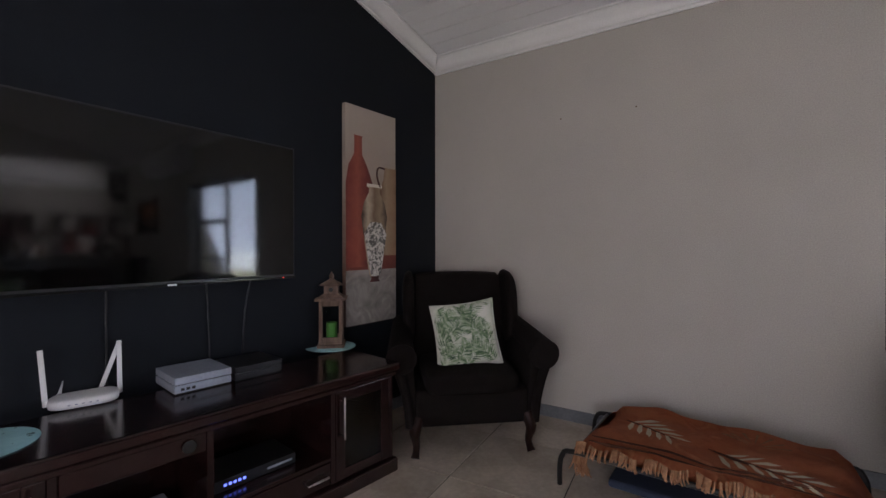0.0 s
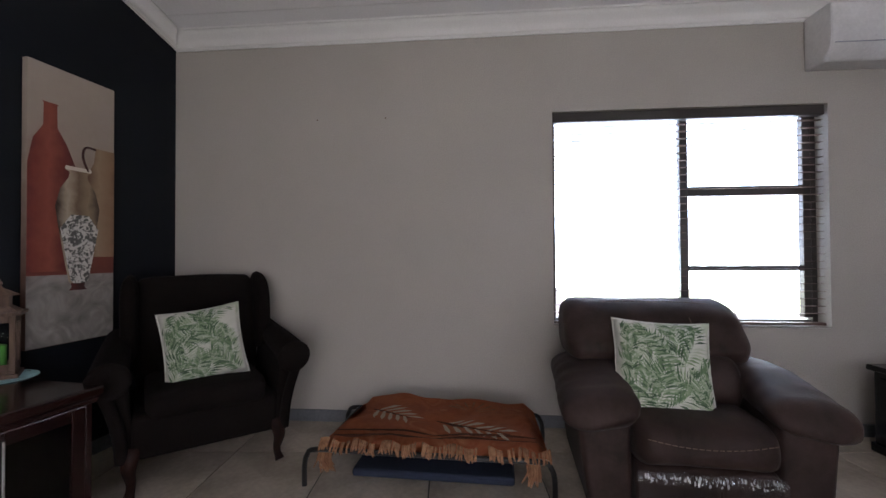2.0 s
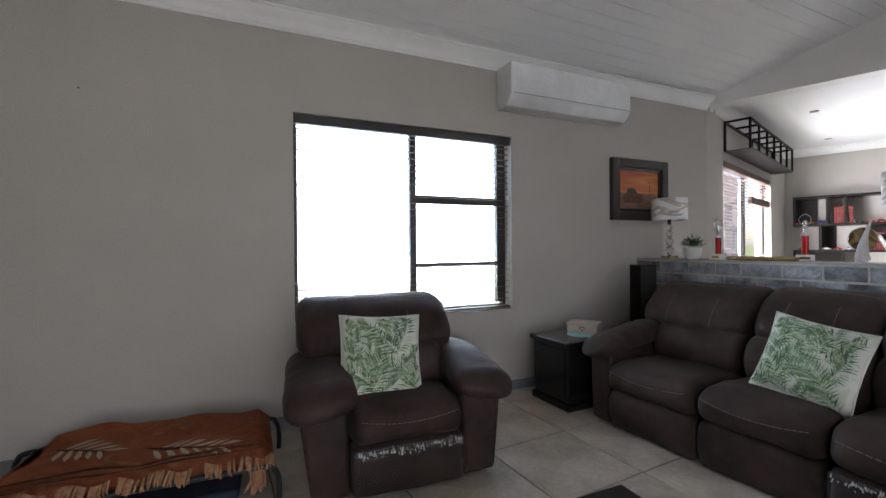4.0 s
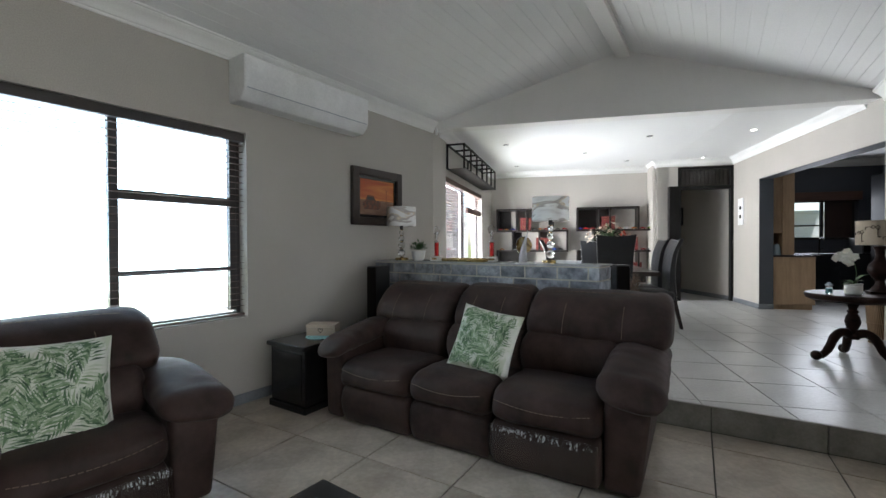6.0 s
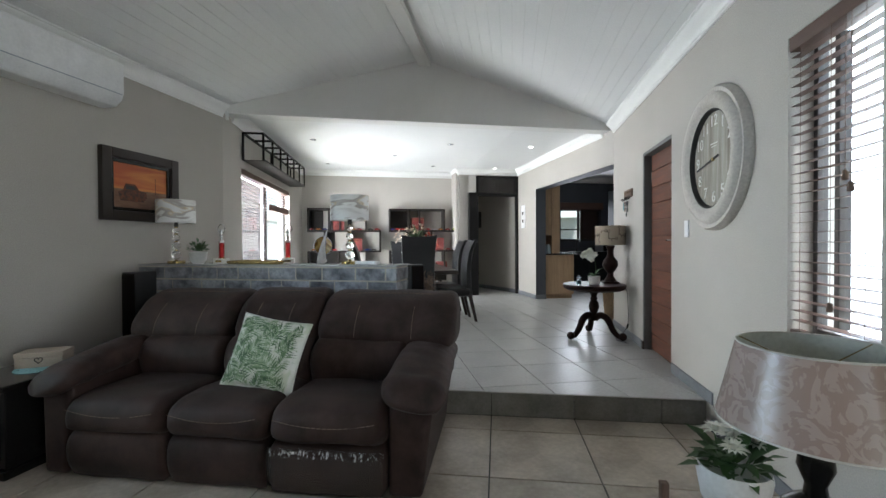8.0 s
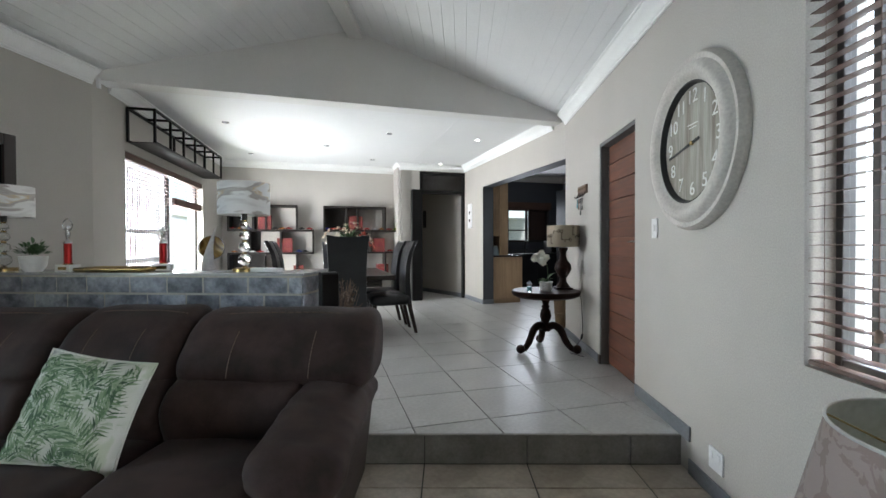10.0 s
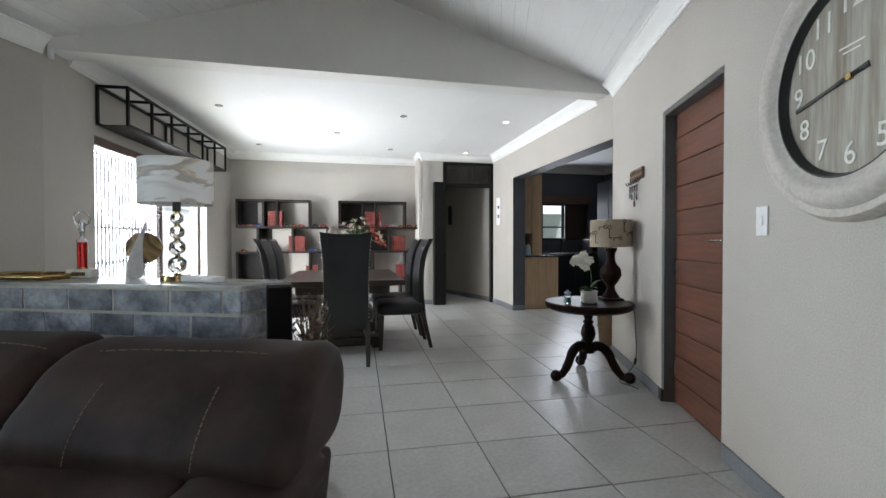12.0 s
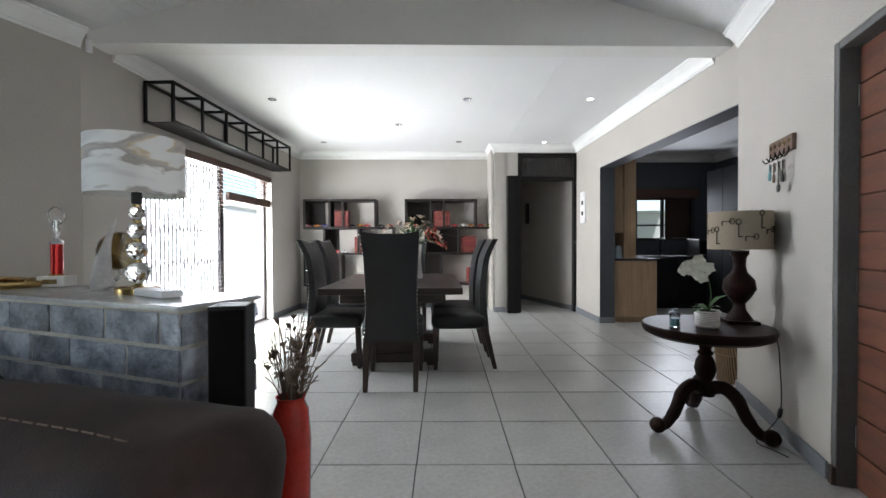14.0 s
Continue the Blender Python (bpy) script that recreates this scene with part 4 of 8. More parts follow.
def blanket():
    root = thing("blanket", pose(0.304, 2.694, 0, 0, 0, -6.8), "rust fleece blanket with cream leaves, draped over the pet bed", "blanket")
    nx, ny = 56, 34

    def top(x, y):
        z = 0.245 + 0.05 * noise.noise(Vector((x * 2.2, y * 2.6, 1.3))) + 0.022 * noise.noise(Vector((x * 6, y * 7, 4.0)))
        z += 0.055 * max(0, y / 0.3) * math.exp(-((x + 0.28) / 0.2) ** 2) + 0.055 * math.exp(-((x - 0.15) / 0.22) ** 2) * max(0, y / 0.35)
        return z
    bm = bmesh.new()
    g = []
    for i in range(nx + 1):
        row = []
        for j in range(ny + 1):
            x, y = -0.52 + 1.10 * i / nx, -0.315 + 0.635 * j / ny
            x += 0.035 * (1 - j / ny) * (-1 if i < nx / 2 else 1)
            ed = min(i, nx - i) / 3.0
            z = top(x, y)
            if j < 4:
                z -= 0.018 * (4 - j) * (1 + 0.25 * math.sin(i * 0.8))
            if ed < 1:
                z -= 0.05 * (1 - ed)
            row.append(bm.verts.new((x, y, max(z, 0.208))))
        g.append(row)
    for i in range(nx):
        for j in range(ny):
            bm.faces.new((g[i][j], g[i + 1][j], g[i + 1][j + 1], g[i][j + 1]))
    bmesh.ops.solidify(bm, geom=bm.faces[:], thickness=0.009)
    part("fleece", bm, M_BLANKET, root, smooth=80)

    def patch(name, outline, material):
        bm = bmesh.new()
        c = Vector((sum(p[0] for p in outline) / len(outline), sum(p[1] for p in outline) / len(outline)))
        lift = lambda x, y: bm.verts.new((x, y, max(top(x, y), 0.208) + 0.007))
        cv = lift(*c)
        ring = [lift(*p) for p in outline]
        mid = [lift((p[0] + c.x) / 2, (p[1] + c.y) / 2) for p in outline]
        k = len(ring)
        for i in range(k):
            bm.faces.new((ring[i], ring[(i + 1) % k], mid[(i + 1) % k], mid[i]))
            bm.faces.new((mid[i], mid[(i + 1) % k], cv))
        part(name, bm, material, root, smooth=80)

    def frond(x, y, ang, length, width, n=5):
        c, s = math.cos(ang), math.sin(ang)
        put = lambda a, b: (x + a * c - b * s, y + a * s + b * c)
        for k in range(n):
            a = length * (k + 0.3) / (n + 0.4)
            w = width * (1 - 0.45 * k / n)
            for sd in (-1, 1):
                patch("leaf_motif", [put(a, sd * 0.008), put(a + 0.022, sd * 0.008), put(a + 0.075, sd * w * 0.6), put(a + 0.095, sd * w), put(a + 0.05, sd * w * 0.75)], M_BLANKET_CREAM)
        patch("leaf_stem", [put(-0.03, -0.004), put(length, -0.003), put(length, 0.003), put(-0.03, 0.004)], M_BLANKET_DARK)
    frond(-0.38, 0.14, -0.62, 0.32, 0.11)
    frond(0.04, -0.03, -0.40, 0.42, 0.09, 6)
    for k in range(7):
        a = 0.2 + k * 0.42
        patch("flower_ray", [(0.20 + 0.02 * math.cos(a), 0.13 + 0.02 * math.sin(a)), (0.20 + 0.15 * math.cos(a + 0.05), 0.13 + 0.13 * math.sin(a + 0.05)), (0.20 + 0.15 * math.cos(a - 0.05), 0.13 + 0.13 * math.sin(a - 0.05))], M_FRINGE)
    for y0 in (-0.20, -0.255):
        patch("border_stripe", [(-0.50 + 0.096 * i, y0 + 0.012 * math.sin(i)) for i in range(12)] + [(0.556 - 0.096 * i, y0 + 0.01 + 0.012 * math.sin(11 - i)) for i in range(12)], M_BLANKET_DARK)
    bm = bmesh.new()
    rnd = random.Random(4)
    for k in range(150):
        i = rnd.random()
        x = -0.555 + 1.17 * i
        y = -0.318
        z = 0.222 + 0.012 * math.sin(i * nx * 0.8)
        d = Vector((rnd.uniform(-0.015, 0.015), -0.02 - rnd.random() * 0.012, -0.018 - rnd.random() * 0.012))
        tube(bm, [(x, y + 0.012, z + 0.02), (x + d.x * 0.4, y + d.y, z - 0.005), (x + d.x, y + d.y * 1.1, z + d.z)], [0.006, 0.005, 0.0025], 5)
    for sx0 in (-1, 1):
        for k in range(36):
            x = sx0 * (0.50 + 0.06 * rnd.random())
            y = -0.28 + 0.05 * rnd.random()
            tube(bm, [(x, y, 0.20), (x + sx0 * 0.01, y - 0.02, 0.13), (x + rnd.uniform(-0.03, 0.03), y - 0.02, 0.055 + 0.04 * rnd.random())], [0.007, 0.005, 0.003], 5)
    ob = part("fringe", bm, M_FRINGE, root, "tan twisted fringe", smooth=60)
    ob["kind"] = "stuff"


blanket()

# ---- feature wall: television, cabinet and what stands on it ----
M_TV, L_TV = along(SW, NW)


def on_tv(s, out, z):
    """A place s metres along the feature wall, so far in front of it."""
    return M_TV @ Matrix.Translation((s, -out, z))


def television():
    root = thing("television", on_tv(2.735, 0.098, 1.46) @ Matrix.Rotation(radians(4), 4, "Z"), "large black flat television on the charcoal wall", "television")
    w, h = 0.74, 0.385
    bm = bmesh.new()
    box(bm, (-w, -0.02, -h), (w, 0.03, h), 0.006, 2)
    part("casing", bm, M_BLACKPLASTIC, root)
    bm = bmesh.new()
    box(bm, (-w + 0.010, -0.0225, -h + 0.022), (w - 0.010, -0.018, h - 0.010), 0.001, 1)
    part("screen", bm, M_TVGLASS, root, "glossy black screen")
    bm = bmesh.new()
    box(bm, (-w, -0.024, -h - 0.002), (w, -0.018, -h + 0.010), 0.001, 1)
    part("lower_trim", bm, M_BLACKWOOD, root)
    bm = bmesh.new()
    box(bm, (0.045, -0.026, -h + 0.001), (0.085, -0.022, -h + 0.008), 0.001, 1)
    part("badge", bm, M_WHITEPLASTIC, root, "small pale badge")
    bm = bmesh.new()
    box(bm, (w - 0.085, -0.026, -h + 0.003), (w - 0.078, -0.022, -h + 0.007))
    part("standby_light", bm, M_REDLED, root, "red standby light")
    bm = bmesh.new()
    box(bm, (-0.2, 0.03, -0.2), (0.2, 0.082, 0.2), 0.004, 1)
    part("bracket", bm, M_BLACKPLASTIC, root)


television()
for s, k in ((2.576, 0.0), (2.992, 0.01), (3.235, -0.03), (2.2, 0.015)):
    bm = bmesh.new()
    tube(bm, bent([(s, -0.02, 1.10), (s + k, -0.013, 0.95), (s + k * 1.5, -0.014, 0.8), (s + k * 2, -0.012, 0.50)], 5), 0.004, 6)
    tagged(part("cable", bm, M_BLACKPLASTIC, None, matrix=M_TV, smooth=60), "black cable hanging below the television", "cable", "television cables")


def painted(name, tones, x0, x1, along_z=False):
    """Oil paint modelled round a form: tones blend across the canvas from x0 to x1 (or up it), broken by brush marks."""
    m = printed(name, [(0.0, (0.2, 0.2, 0.2)), (1.0, (1, 1, 1))], 14, 1.5, 0.65)
    nd, ln = m.node_tree.nodes, m.node_tree.links
    tc, sep, mr = nd.new("ShaderNodeTexCoord"), nd.new("ShaderNodeSeparateXYZ"), nd.new("ShaderNodeMapRange")
    ns, ad, rp = nd.new("ShaderNodeTexNoise"), nd.new("ShaderNodeMath"), nd.new("ShaderNodeValToRGB")
    ns.inputs["Scale"].default_value, ns.inputs["Detail"].default_value = 16, 4
    mr.inputs["From Min"].default_value, mr.inputs["From Max"].default_value = x0, x1
    mr.inputs["To Min"].default_value, mr.inputs["To Max"].default_value = -0.15, 0.85
    ad.operation, ad.inputs[1].default_value = "MULTIPLY_ADD", 0.30
    ln.new(tc.outputs["Object"], sep.inputs[0])
    ln.new(tc.outputs["Object"], ns.inputs["Vector"])
    ln.new(sep.outputs[2 if along_z else 0], mr.inputs["Value"])
    ln.new(ns.outputs["Fac"], ad.inputs[0])
    ln.new(mr.outputs[0], ad.inputs[2])
    ln.new(ad.outputs[0], rp.inputs["Fac"])
    els = rp.color_ramp.elements
    els[0].color, els[1].color = (*tones[0], 1), (*tones[-1], 1)
    for k, c in enumerate(tones[1:-1]):
        els.new((k + 1) / (len(tones) - 1)).color = (*c, 1)
    ln.new(rp.outputs["Color"], nd["Principled BSDF"].inputs["Base Color"])
    return m


def canvas():
    root = thing("canvas_painting", on_tv(4.12, 0.002, 1.475), "tall canvas painting of red, brown and silver vases", "painting")
    w, h = 0.24, 0.765
    bm = bmesh.new()
    box(bm, (-w, -0.035, -h), (w, 0.0, h), 0.003, 2)
    part("canvas", bm, painted("cream_canvas_ground", [(0.10, 0.05, 0.035), (0.20, 0.14, 0.11), (0.33, 0.27, 0.225), (0.38, 0.32, 0.27)], -0.5, 0.75, True), root)
    layer = [0.0355]

    def shape(name, prof, cx, material, z0=0.0, lo=-w + 0.001, hi=w - 0.001):
        layer[0] += 0.0006
        bm = bmesh.new()
        L = [bm.verts.new((max(lo, cx - r), -layer[0], z0 + z)) for r, z in prof]
        R = [bm.verts.new((min(hi, cx + r), -layer[0], z0 + z)) for r, z in prof]
        for i in range(len(prof) - 1):
            if (R[i].co - L[i].co).length > 1e-4 or (R[i + 1].co - L[i + 1].co).length > 1e-4:
                bm.faces.new((L[i], R[i], R[i + 1], L[i + 1]))
        return part(name, bm, material, root)
    p_floor = printed("painted_stone_floor", [(0.0, (0.06, 0.055, 0.05)), (0.5, (0.24, 0.22, 0.205)), (1.0, (0.46, 0.43, 0.39))], 6, 2, 0.8)
    p_red = painted("painted_red_vase", [(0.06, 0.007, 0.006), (0.18, 0.028, 0.017), (0.25, 0.06, 0.035), (0.14, 0.019, 0.013), (0.04, 0.006, 0.005)], -0.29, 0.03)
    p_brown = painted("painted_brown_jug", [(0.10, 0.04, 0.02), (0.30, 0.21, 0.13), (0.24, 0.14, 0.08), (0.08, 0.03, 0.016)], 0.06, 0.30)
    p_dark = printed("painted_dark_red_ground", [(0.0, (0.10, 0.02, 0.015)), (1.0, (0.20, 0.05, 0.03))], 3, 1, 0.8)
    p_bronze = painted("painted_bronze", [(0.05, 0.03, 0.02), (0.40, 0.33, 0.24), (0.16, 0.10, 0.06), (0.26, 0.19, 0.12), (0.05, 0.03, 0.02)], -0.10, 0.14)
    p_crackle = printed("painted_silver_crackle", [(0.0, (0.03, 0.03, 0.03)), (0.45, (0.10, 0.10, 0.095)), (0.52, (0.55, 0.53, 0.50)), (1.0, (0.62, 0.60, 0.56))], 38, 1.2, 0.6)
    p_rim = printed("painted_cream", [(0.0, (0.55, 0.50, 0.42)), (1.0, (0.62, 0.57, 0.5))], 10, 0, 0.6)
    shape("painted_floor", [(w, -h + 0.003), (w, -0.38)], 0, p_floor)
    shape("painted_backdrop", [(w, -0.38), (w, -0.25)], 0, p_dark)
    shape("painted_vase", [(0.12, -0.36), (0.155, -0.1), (0.16, 0.1), (0.14, 0.22), (0.085, 0.35), (0.036, 0.43), (0.034, 0.55), (0.042, 0.56)], -0.13, p_red)
    shape("painted_jug", [(0.10, -0.28), (0.13, 0.0), (0.125, 0.18), (0.08, 0.28), (0.07, 0.36), (0.09, 0.37)], 0.19, p_brown)
    layer[0] += 0.001
    bm = bmesh.new()
    tube(bm, bent([(0.12, -layer[0], 0.36), (0.06, -layer[0], 0.36), (0.045, -layer[0], 0.30), (0.075, -layer[0], 0.22)], 5), 0.006, 6)
    part("painted_handle", bm, p_red, root)
    body = [(0.035, -0.44), (0.05, -0.42), (0.075, -0.3), (0.11, -0.1), (0.125, 0.0), (0.10, 0.1), (0.055, 0.17), (0.05, 0.2), (0.075, 0.215), (0.075, 0.23)]
    shape("painted_bronze_vase", body, 0.02, p_bronze)
    shape("painted_crackle_band", [(0.036, -0.43), (0.05, -0.415), (0.074, -0.3), (0.108, -0.12), (0.05, -0.04)], 0.03, p_crackle)
    shape("painted_vase_rim", [(0.07, 0.213), (0.075, 0.222), (0.07, 0.235)], 0.02, p_rim)
    shape("painted_vase_foot", [(0.05, -0.47), (0.035, -0.45), (0.04, -0.43)], 0.02, p_red)


canvas()

CABF = pose(-1.565, 0.66, 0, 0, 0, 77.0)


def tv_cabinet():
    """x runs along the front, y goes back towards the wall."""
    root = thing("tv_cabinet", CABF, "glossy dark mahogany television cabinet with glazed doors", "cabinet")
    W0, W1, D, H = -1.05, 1.53, 0.43, 0.61
    bm = bmesh.new()
    box(bm, (W0 - 0.03, -0.035, H - 0.045), (W1 + 0.03, D, H), 0.012, 3)
    part("top", bm, M_MAHOGANY, root)
    bm = bmesh.new()
    box(bm, (W0 - 0.015, -0.02, H - 0.075), (W1 + 0.015, D - 0.01, H - 0.047), 0.01, 3)
    part("top_moulding", bm, M_MAHOGANY, root)
    bm = bmesh.new()
    box(bm, (W0 - 0.02, -0.025, 0.0), (W1 + 0.02, D - 0.01, 0.075), 0.012, 3)
    part("plinth", bm, M_MAHOGANY, root)
    bm = bmesh.new()
    box(bm, (W0, D - 0.03, 0.075), (W1, D - 0.01, H - 0.076))
    part("back", bm, M_MAHOGANY, root)
    for x in (W0, 0.10, 0.565, 1.13, W1 - 0.025):
        bm = bmesh.new()
        box(bm, (x, 0.0, 0.076), (x + 0.025, D - 0.031, H - 0.076), 0.002, 1)
        part("upright", bm, M_MAHOGANY, root)
    bm = bmesh.new()
    box(bm, (0.592, 0.0, 0.20), (1.128, D - 0.032, 0.218), 0.002, 1)
    part("shelf", bm, M_MAHOGANY, root)
    bm = bmesh.new()
    box(bm, (0.127, 0.002, 0.455), (0.563, 0.02, H - 0.077), 0.003, 1)
    part("valance", bm, M_MAHOGANY, root)
    bm = bmesh.new()
    lathe(bm, [(0.024, 0.0), (0.024, 0.006), (0.014, 0.008), (0.0, 0.008)], 18, m=pose(0.5, -0.004, 0.495, 90, 0, 0))
    part("cable_hole_cap", bm, M_BLACKPLASTIC, root)
    bm = bmesh.new()
    box(bm, (0.594, 0.002, 0.085), (1.126, 0.02, 0.195), 0.004, 2)
    d = part("drawer_front", bm, M_MAHOGANY, root)
    bm = bmesh.new()
    tube(bm, [(0.99, 0.005, 0.14), (0.99, -0.025, 0.14), (1.10, -0.025, 0.14), (1.10, 0.005, 0.14)], 0.005, 8)
    part("handle", bm, M_CHROME, d, "steel bar handle", smooth=50)

    def door(x0, x1, hx):
        bm = bmesh.new()
        f = 0.055
        for a in (((x0, 0.0, 0.08), (x0 + f, 0.022, H - 0.08)), ((x1 - f, 0.0, 0.08), (x1, 0.022, H - 0.08)), ((x0 + f, 0.001, 0.08), (x1 - f, 0.021, 0.08 + f)), ((x0 + f, 0.001, H - 0.08 - f), (x1 - f, 0.021, H - 0.08))):
            box(bm, a[0], a[1], 0.004, 2)
        dr = part("door", bm, M_MAHOGANY, root)
        bm = bmesh.new()
        box(bm, (x0 + f - 0.004, 0.008, 0.08 + f - 0.004), (x1 - f + 0.004, 0.013, H - 0.08 - f + 0.004))
        part("glass_pane", bm, M_SUNGLASS, dr, "dark glass pane")
        bm = bmesh.new()
        tube(bm, [(hx, 0.005, 0.31), (hx, -0.028, 0.31), (hx, -0.028, 0.30)], 0.005, 8)
        tube(bm, [(hx, 0.005, 0.49), (hx, -0.028, 0.49), (hx, -0.028, 0.50)], 0.005, 8)
        tube(bm, [(hx, -0.028, 0.295), (hx, -0.028, 0.505)], 0.0065, 10)
        part("handle", bm, M_CHROME, dr, "steel bar handle", smooth=50)
    door(1.157, 1.503, 1.19)
    door(-0.40, 0.098, 0.06)
    door(W0 + 0.03, -0.405, -0.45)


tv_cabinet()


def placemat(m, rx, ry, label="round pale blue printed placemat"):
    bm = bmesh.new()
    lathe(bm, [(0.0, 0.0), (0.98, 0.0), (1.0, 0.0015), (1.0, 0.003), (0.98, 0.004), (0.0, 0.004)], 40)
    bmesh.ops.transform(bm, matrix=Matrix.Diagonal((rx, ry, 1, 1)), verts=bm.verts[:])
    return tagged(part("placemat", bm, M_DOILY, None, matrix=m, smooth=40), label, "placemat", "round placemats")


placemat(pose(-1.79, 2.26, 0.6105, 0, 0, 10), 0.16, 0.16)
placemat(pose(-1.80, 0.66, 0.6105, 0, 0, 10), 0.16, 0.16)


def lantern():
    root = thing("lantern", pose(-1.79, 2.27, 0.615, 0, 0, 38), "rustic brown wooden lantern with a green candle", "lantern")
    bm = bmesh.new()
    box(bm, (-0.085, -0.085, 0), (0.085, 0.085, 0.02), 0.004, 2)
    box(bm, (-0.072, -0.072, 0.02), (0.072, 0.072, 0.036), 0.004, 2)
    part("base", bm, M_RUSTIC, root)
    for x in (-0.062, 0.062):
        for y in (-0.062, 0.062):
            bm = bmesh.new()
            box(bm, (x - 0.011, y - 0.011, 0.036), (x + 0.011, y + 0.011, 0.30), 0.002, 1)
            part("post", bm, M_RUSTIC, root)
    for a in range(4):
        r = Matrix.Rotation(a * math.pi / 2, 4, "Z")
        bm = bmesh.new()
        box(bm, (-0.051, -0.07, 0.036), (0.051, -0.058, 0.066), m=r)
        part("rail", bm, M_RUSTIC, root)
        bm = bmesh.new()
        box(bm, (-0.051, -0.07, 0.265), (0.051, -0.058, 0.30), m=r)
        part("rail", bm, M_RUSTIC, root)
        bm = bmesh.new()
        box(bm, (-0.051, -0.064, 0.066), (0.051, -0.062, 0.265), m=r)
        g = part("glass_pane", bm, M_LANTERNGLASS, root)
        g.visible_shadow = False
    bm = bmesh.new()
    box(bm, (-0.098, -0.098, 0.30), (0.098, 0.098, 0.316), 0.004, 2)
    lathe(bm, [(0.115, 0.316), (0.062, 0.345), (0.0, 0.345)], 4, m=Matrix.Rotation(math.pi / 4, 4, "Z"))
    part("roof", bm, M_RUSTIC, root)
    bm = bmesh.new()
    box(bm, (-0.045, -0.045, 0.338), (0.045, 0.045, 0.395), 0.003, 1)
    lathe(bm, [(0.082, 0.395), (0.02, 0.43), (0.012, 0.44), (0.018, 0.45), (0.012, 0.465), (0.0, 0.485)], 12)
    part("cupola", bm, M_RUSTIC, root, smooth=40)
    bm = bmesh.new()
    lathe(bm, [(0.0, 0.0), (0.014, 0.0), (0.014, 0.003), (0.0, 0.003)], 16, m=pose(0, -0.0455, 0.368, 90, 0, 0))
    part("cupola_hole", bm, M_DARKLINE, root)
    bm = bmesh.new()
    lathe(bm, [(0.0, 0.036), (0.034, 0.036), (0.034, 0.15), (0.028, 0.155), (0.0, 0.148)], 24)
    part("candle", bm, M_CANDLE_GREEN, root, "green pillar candle", smooth=40)


lantern()


def router():
    root = thing("router", pose(-1.97, 1.02, 0.6105, 0, 0, 68), "white wireless router with four aerials", "router")
    bm = bmesh.new()
    puff(bm, (0, 0, 0.022), (0.23, 0.15, 0.042), 0.45, 0.55, 28, 10)
    part("body", bm, M_WHITEPLASTIC, root, smooth=60)
    bm = bmesh.new()
    for k in range(5):
        box(bm, (-0.05 + k * 0.022, -0.0755, 0.02), (-0.042 + k * 0.022, -0.074, 0.024))
    part("indicator_row", bm, M_SILVER, root)
    for x, y, a, b in ((-0.12, 0.0, -4, 0), (-0.085, 0.075, 7, 4), (0.05, 0.075, 19, 4), (0.118, 0.03, -1, 0)):
        bm = bmesh.new()
        box(bm, (-0.009, -0.004, 0.0), (0.009, 0.004, 0.215), 0.003, 2)
        lathe(bm, [(0.0, -0.012), (0.009, -0.012), (0.009, 0.012), (0.0, 0.012)], 12)
        part("aerial", bm, M_WHITEPLASTIC, root, matrix=pose(x, y, 0.025, -b, a, 0))


router()


def console(m, mat1, label, w, d, h):
    root = thing("game_console", m, label, "game console")
    bm = bmesh.new()
    box(bm, (-w / 2, -d / 2, 0.006), (w / 2, d / 2, h * 0.52), 0.004, 2)
    part("lower_shell", bm, mat1, root)
    bm = bmesh.new()
    box(bm, (-w / 2, -d / 2 - 0.004, h * 0.58), (w / 2, d / 2, h), 0.004, 2)
    part("upper_shell", bm, mat1, root)
    bm = bmesh.new()
    box(bm, (-w / 2 + 0.006, -d / 2 + 0.006, 0.0), (w / 2 - 0.006, d / 2 - 0.006, h * 0.585))
    part("slot", bm, M_BLACKPLASTIC, root)
    bm = bmesh.new()
    for k in range(3):
        box(bm, (-w / 2 + 0.025 + 0.022 * k, -d / 2 - 0.001, h * 0.2), (-w / 2 + 0.04 + 0.022 * k, -d / 2 + 0.001, h * 0.36))
    part("port_row", bm, M_BLACKPLASTIC, root)
    return root


console(pose(-1.83, 1.39, 0.6105, 0, 0, 78), M_SILVER, "silver-grey game console on the mahogany cabinet", 0.24, 0.26, 0.075)
console(pose(-1.77, 1.64, 0.6105, 0, 0, 78), M_BLACKPLASTIC, "black game console beside the grey one", 0.24, 0.24, 0.065)


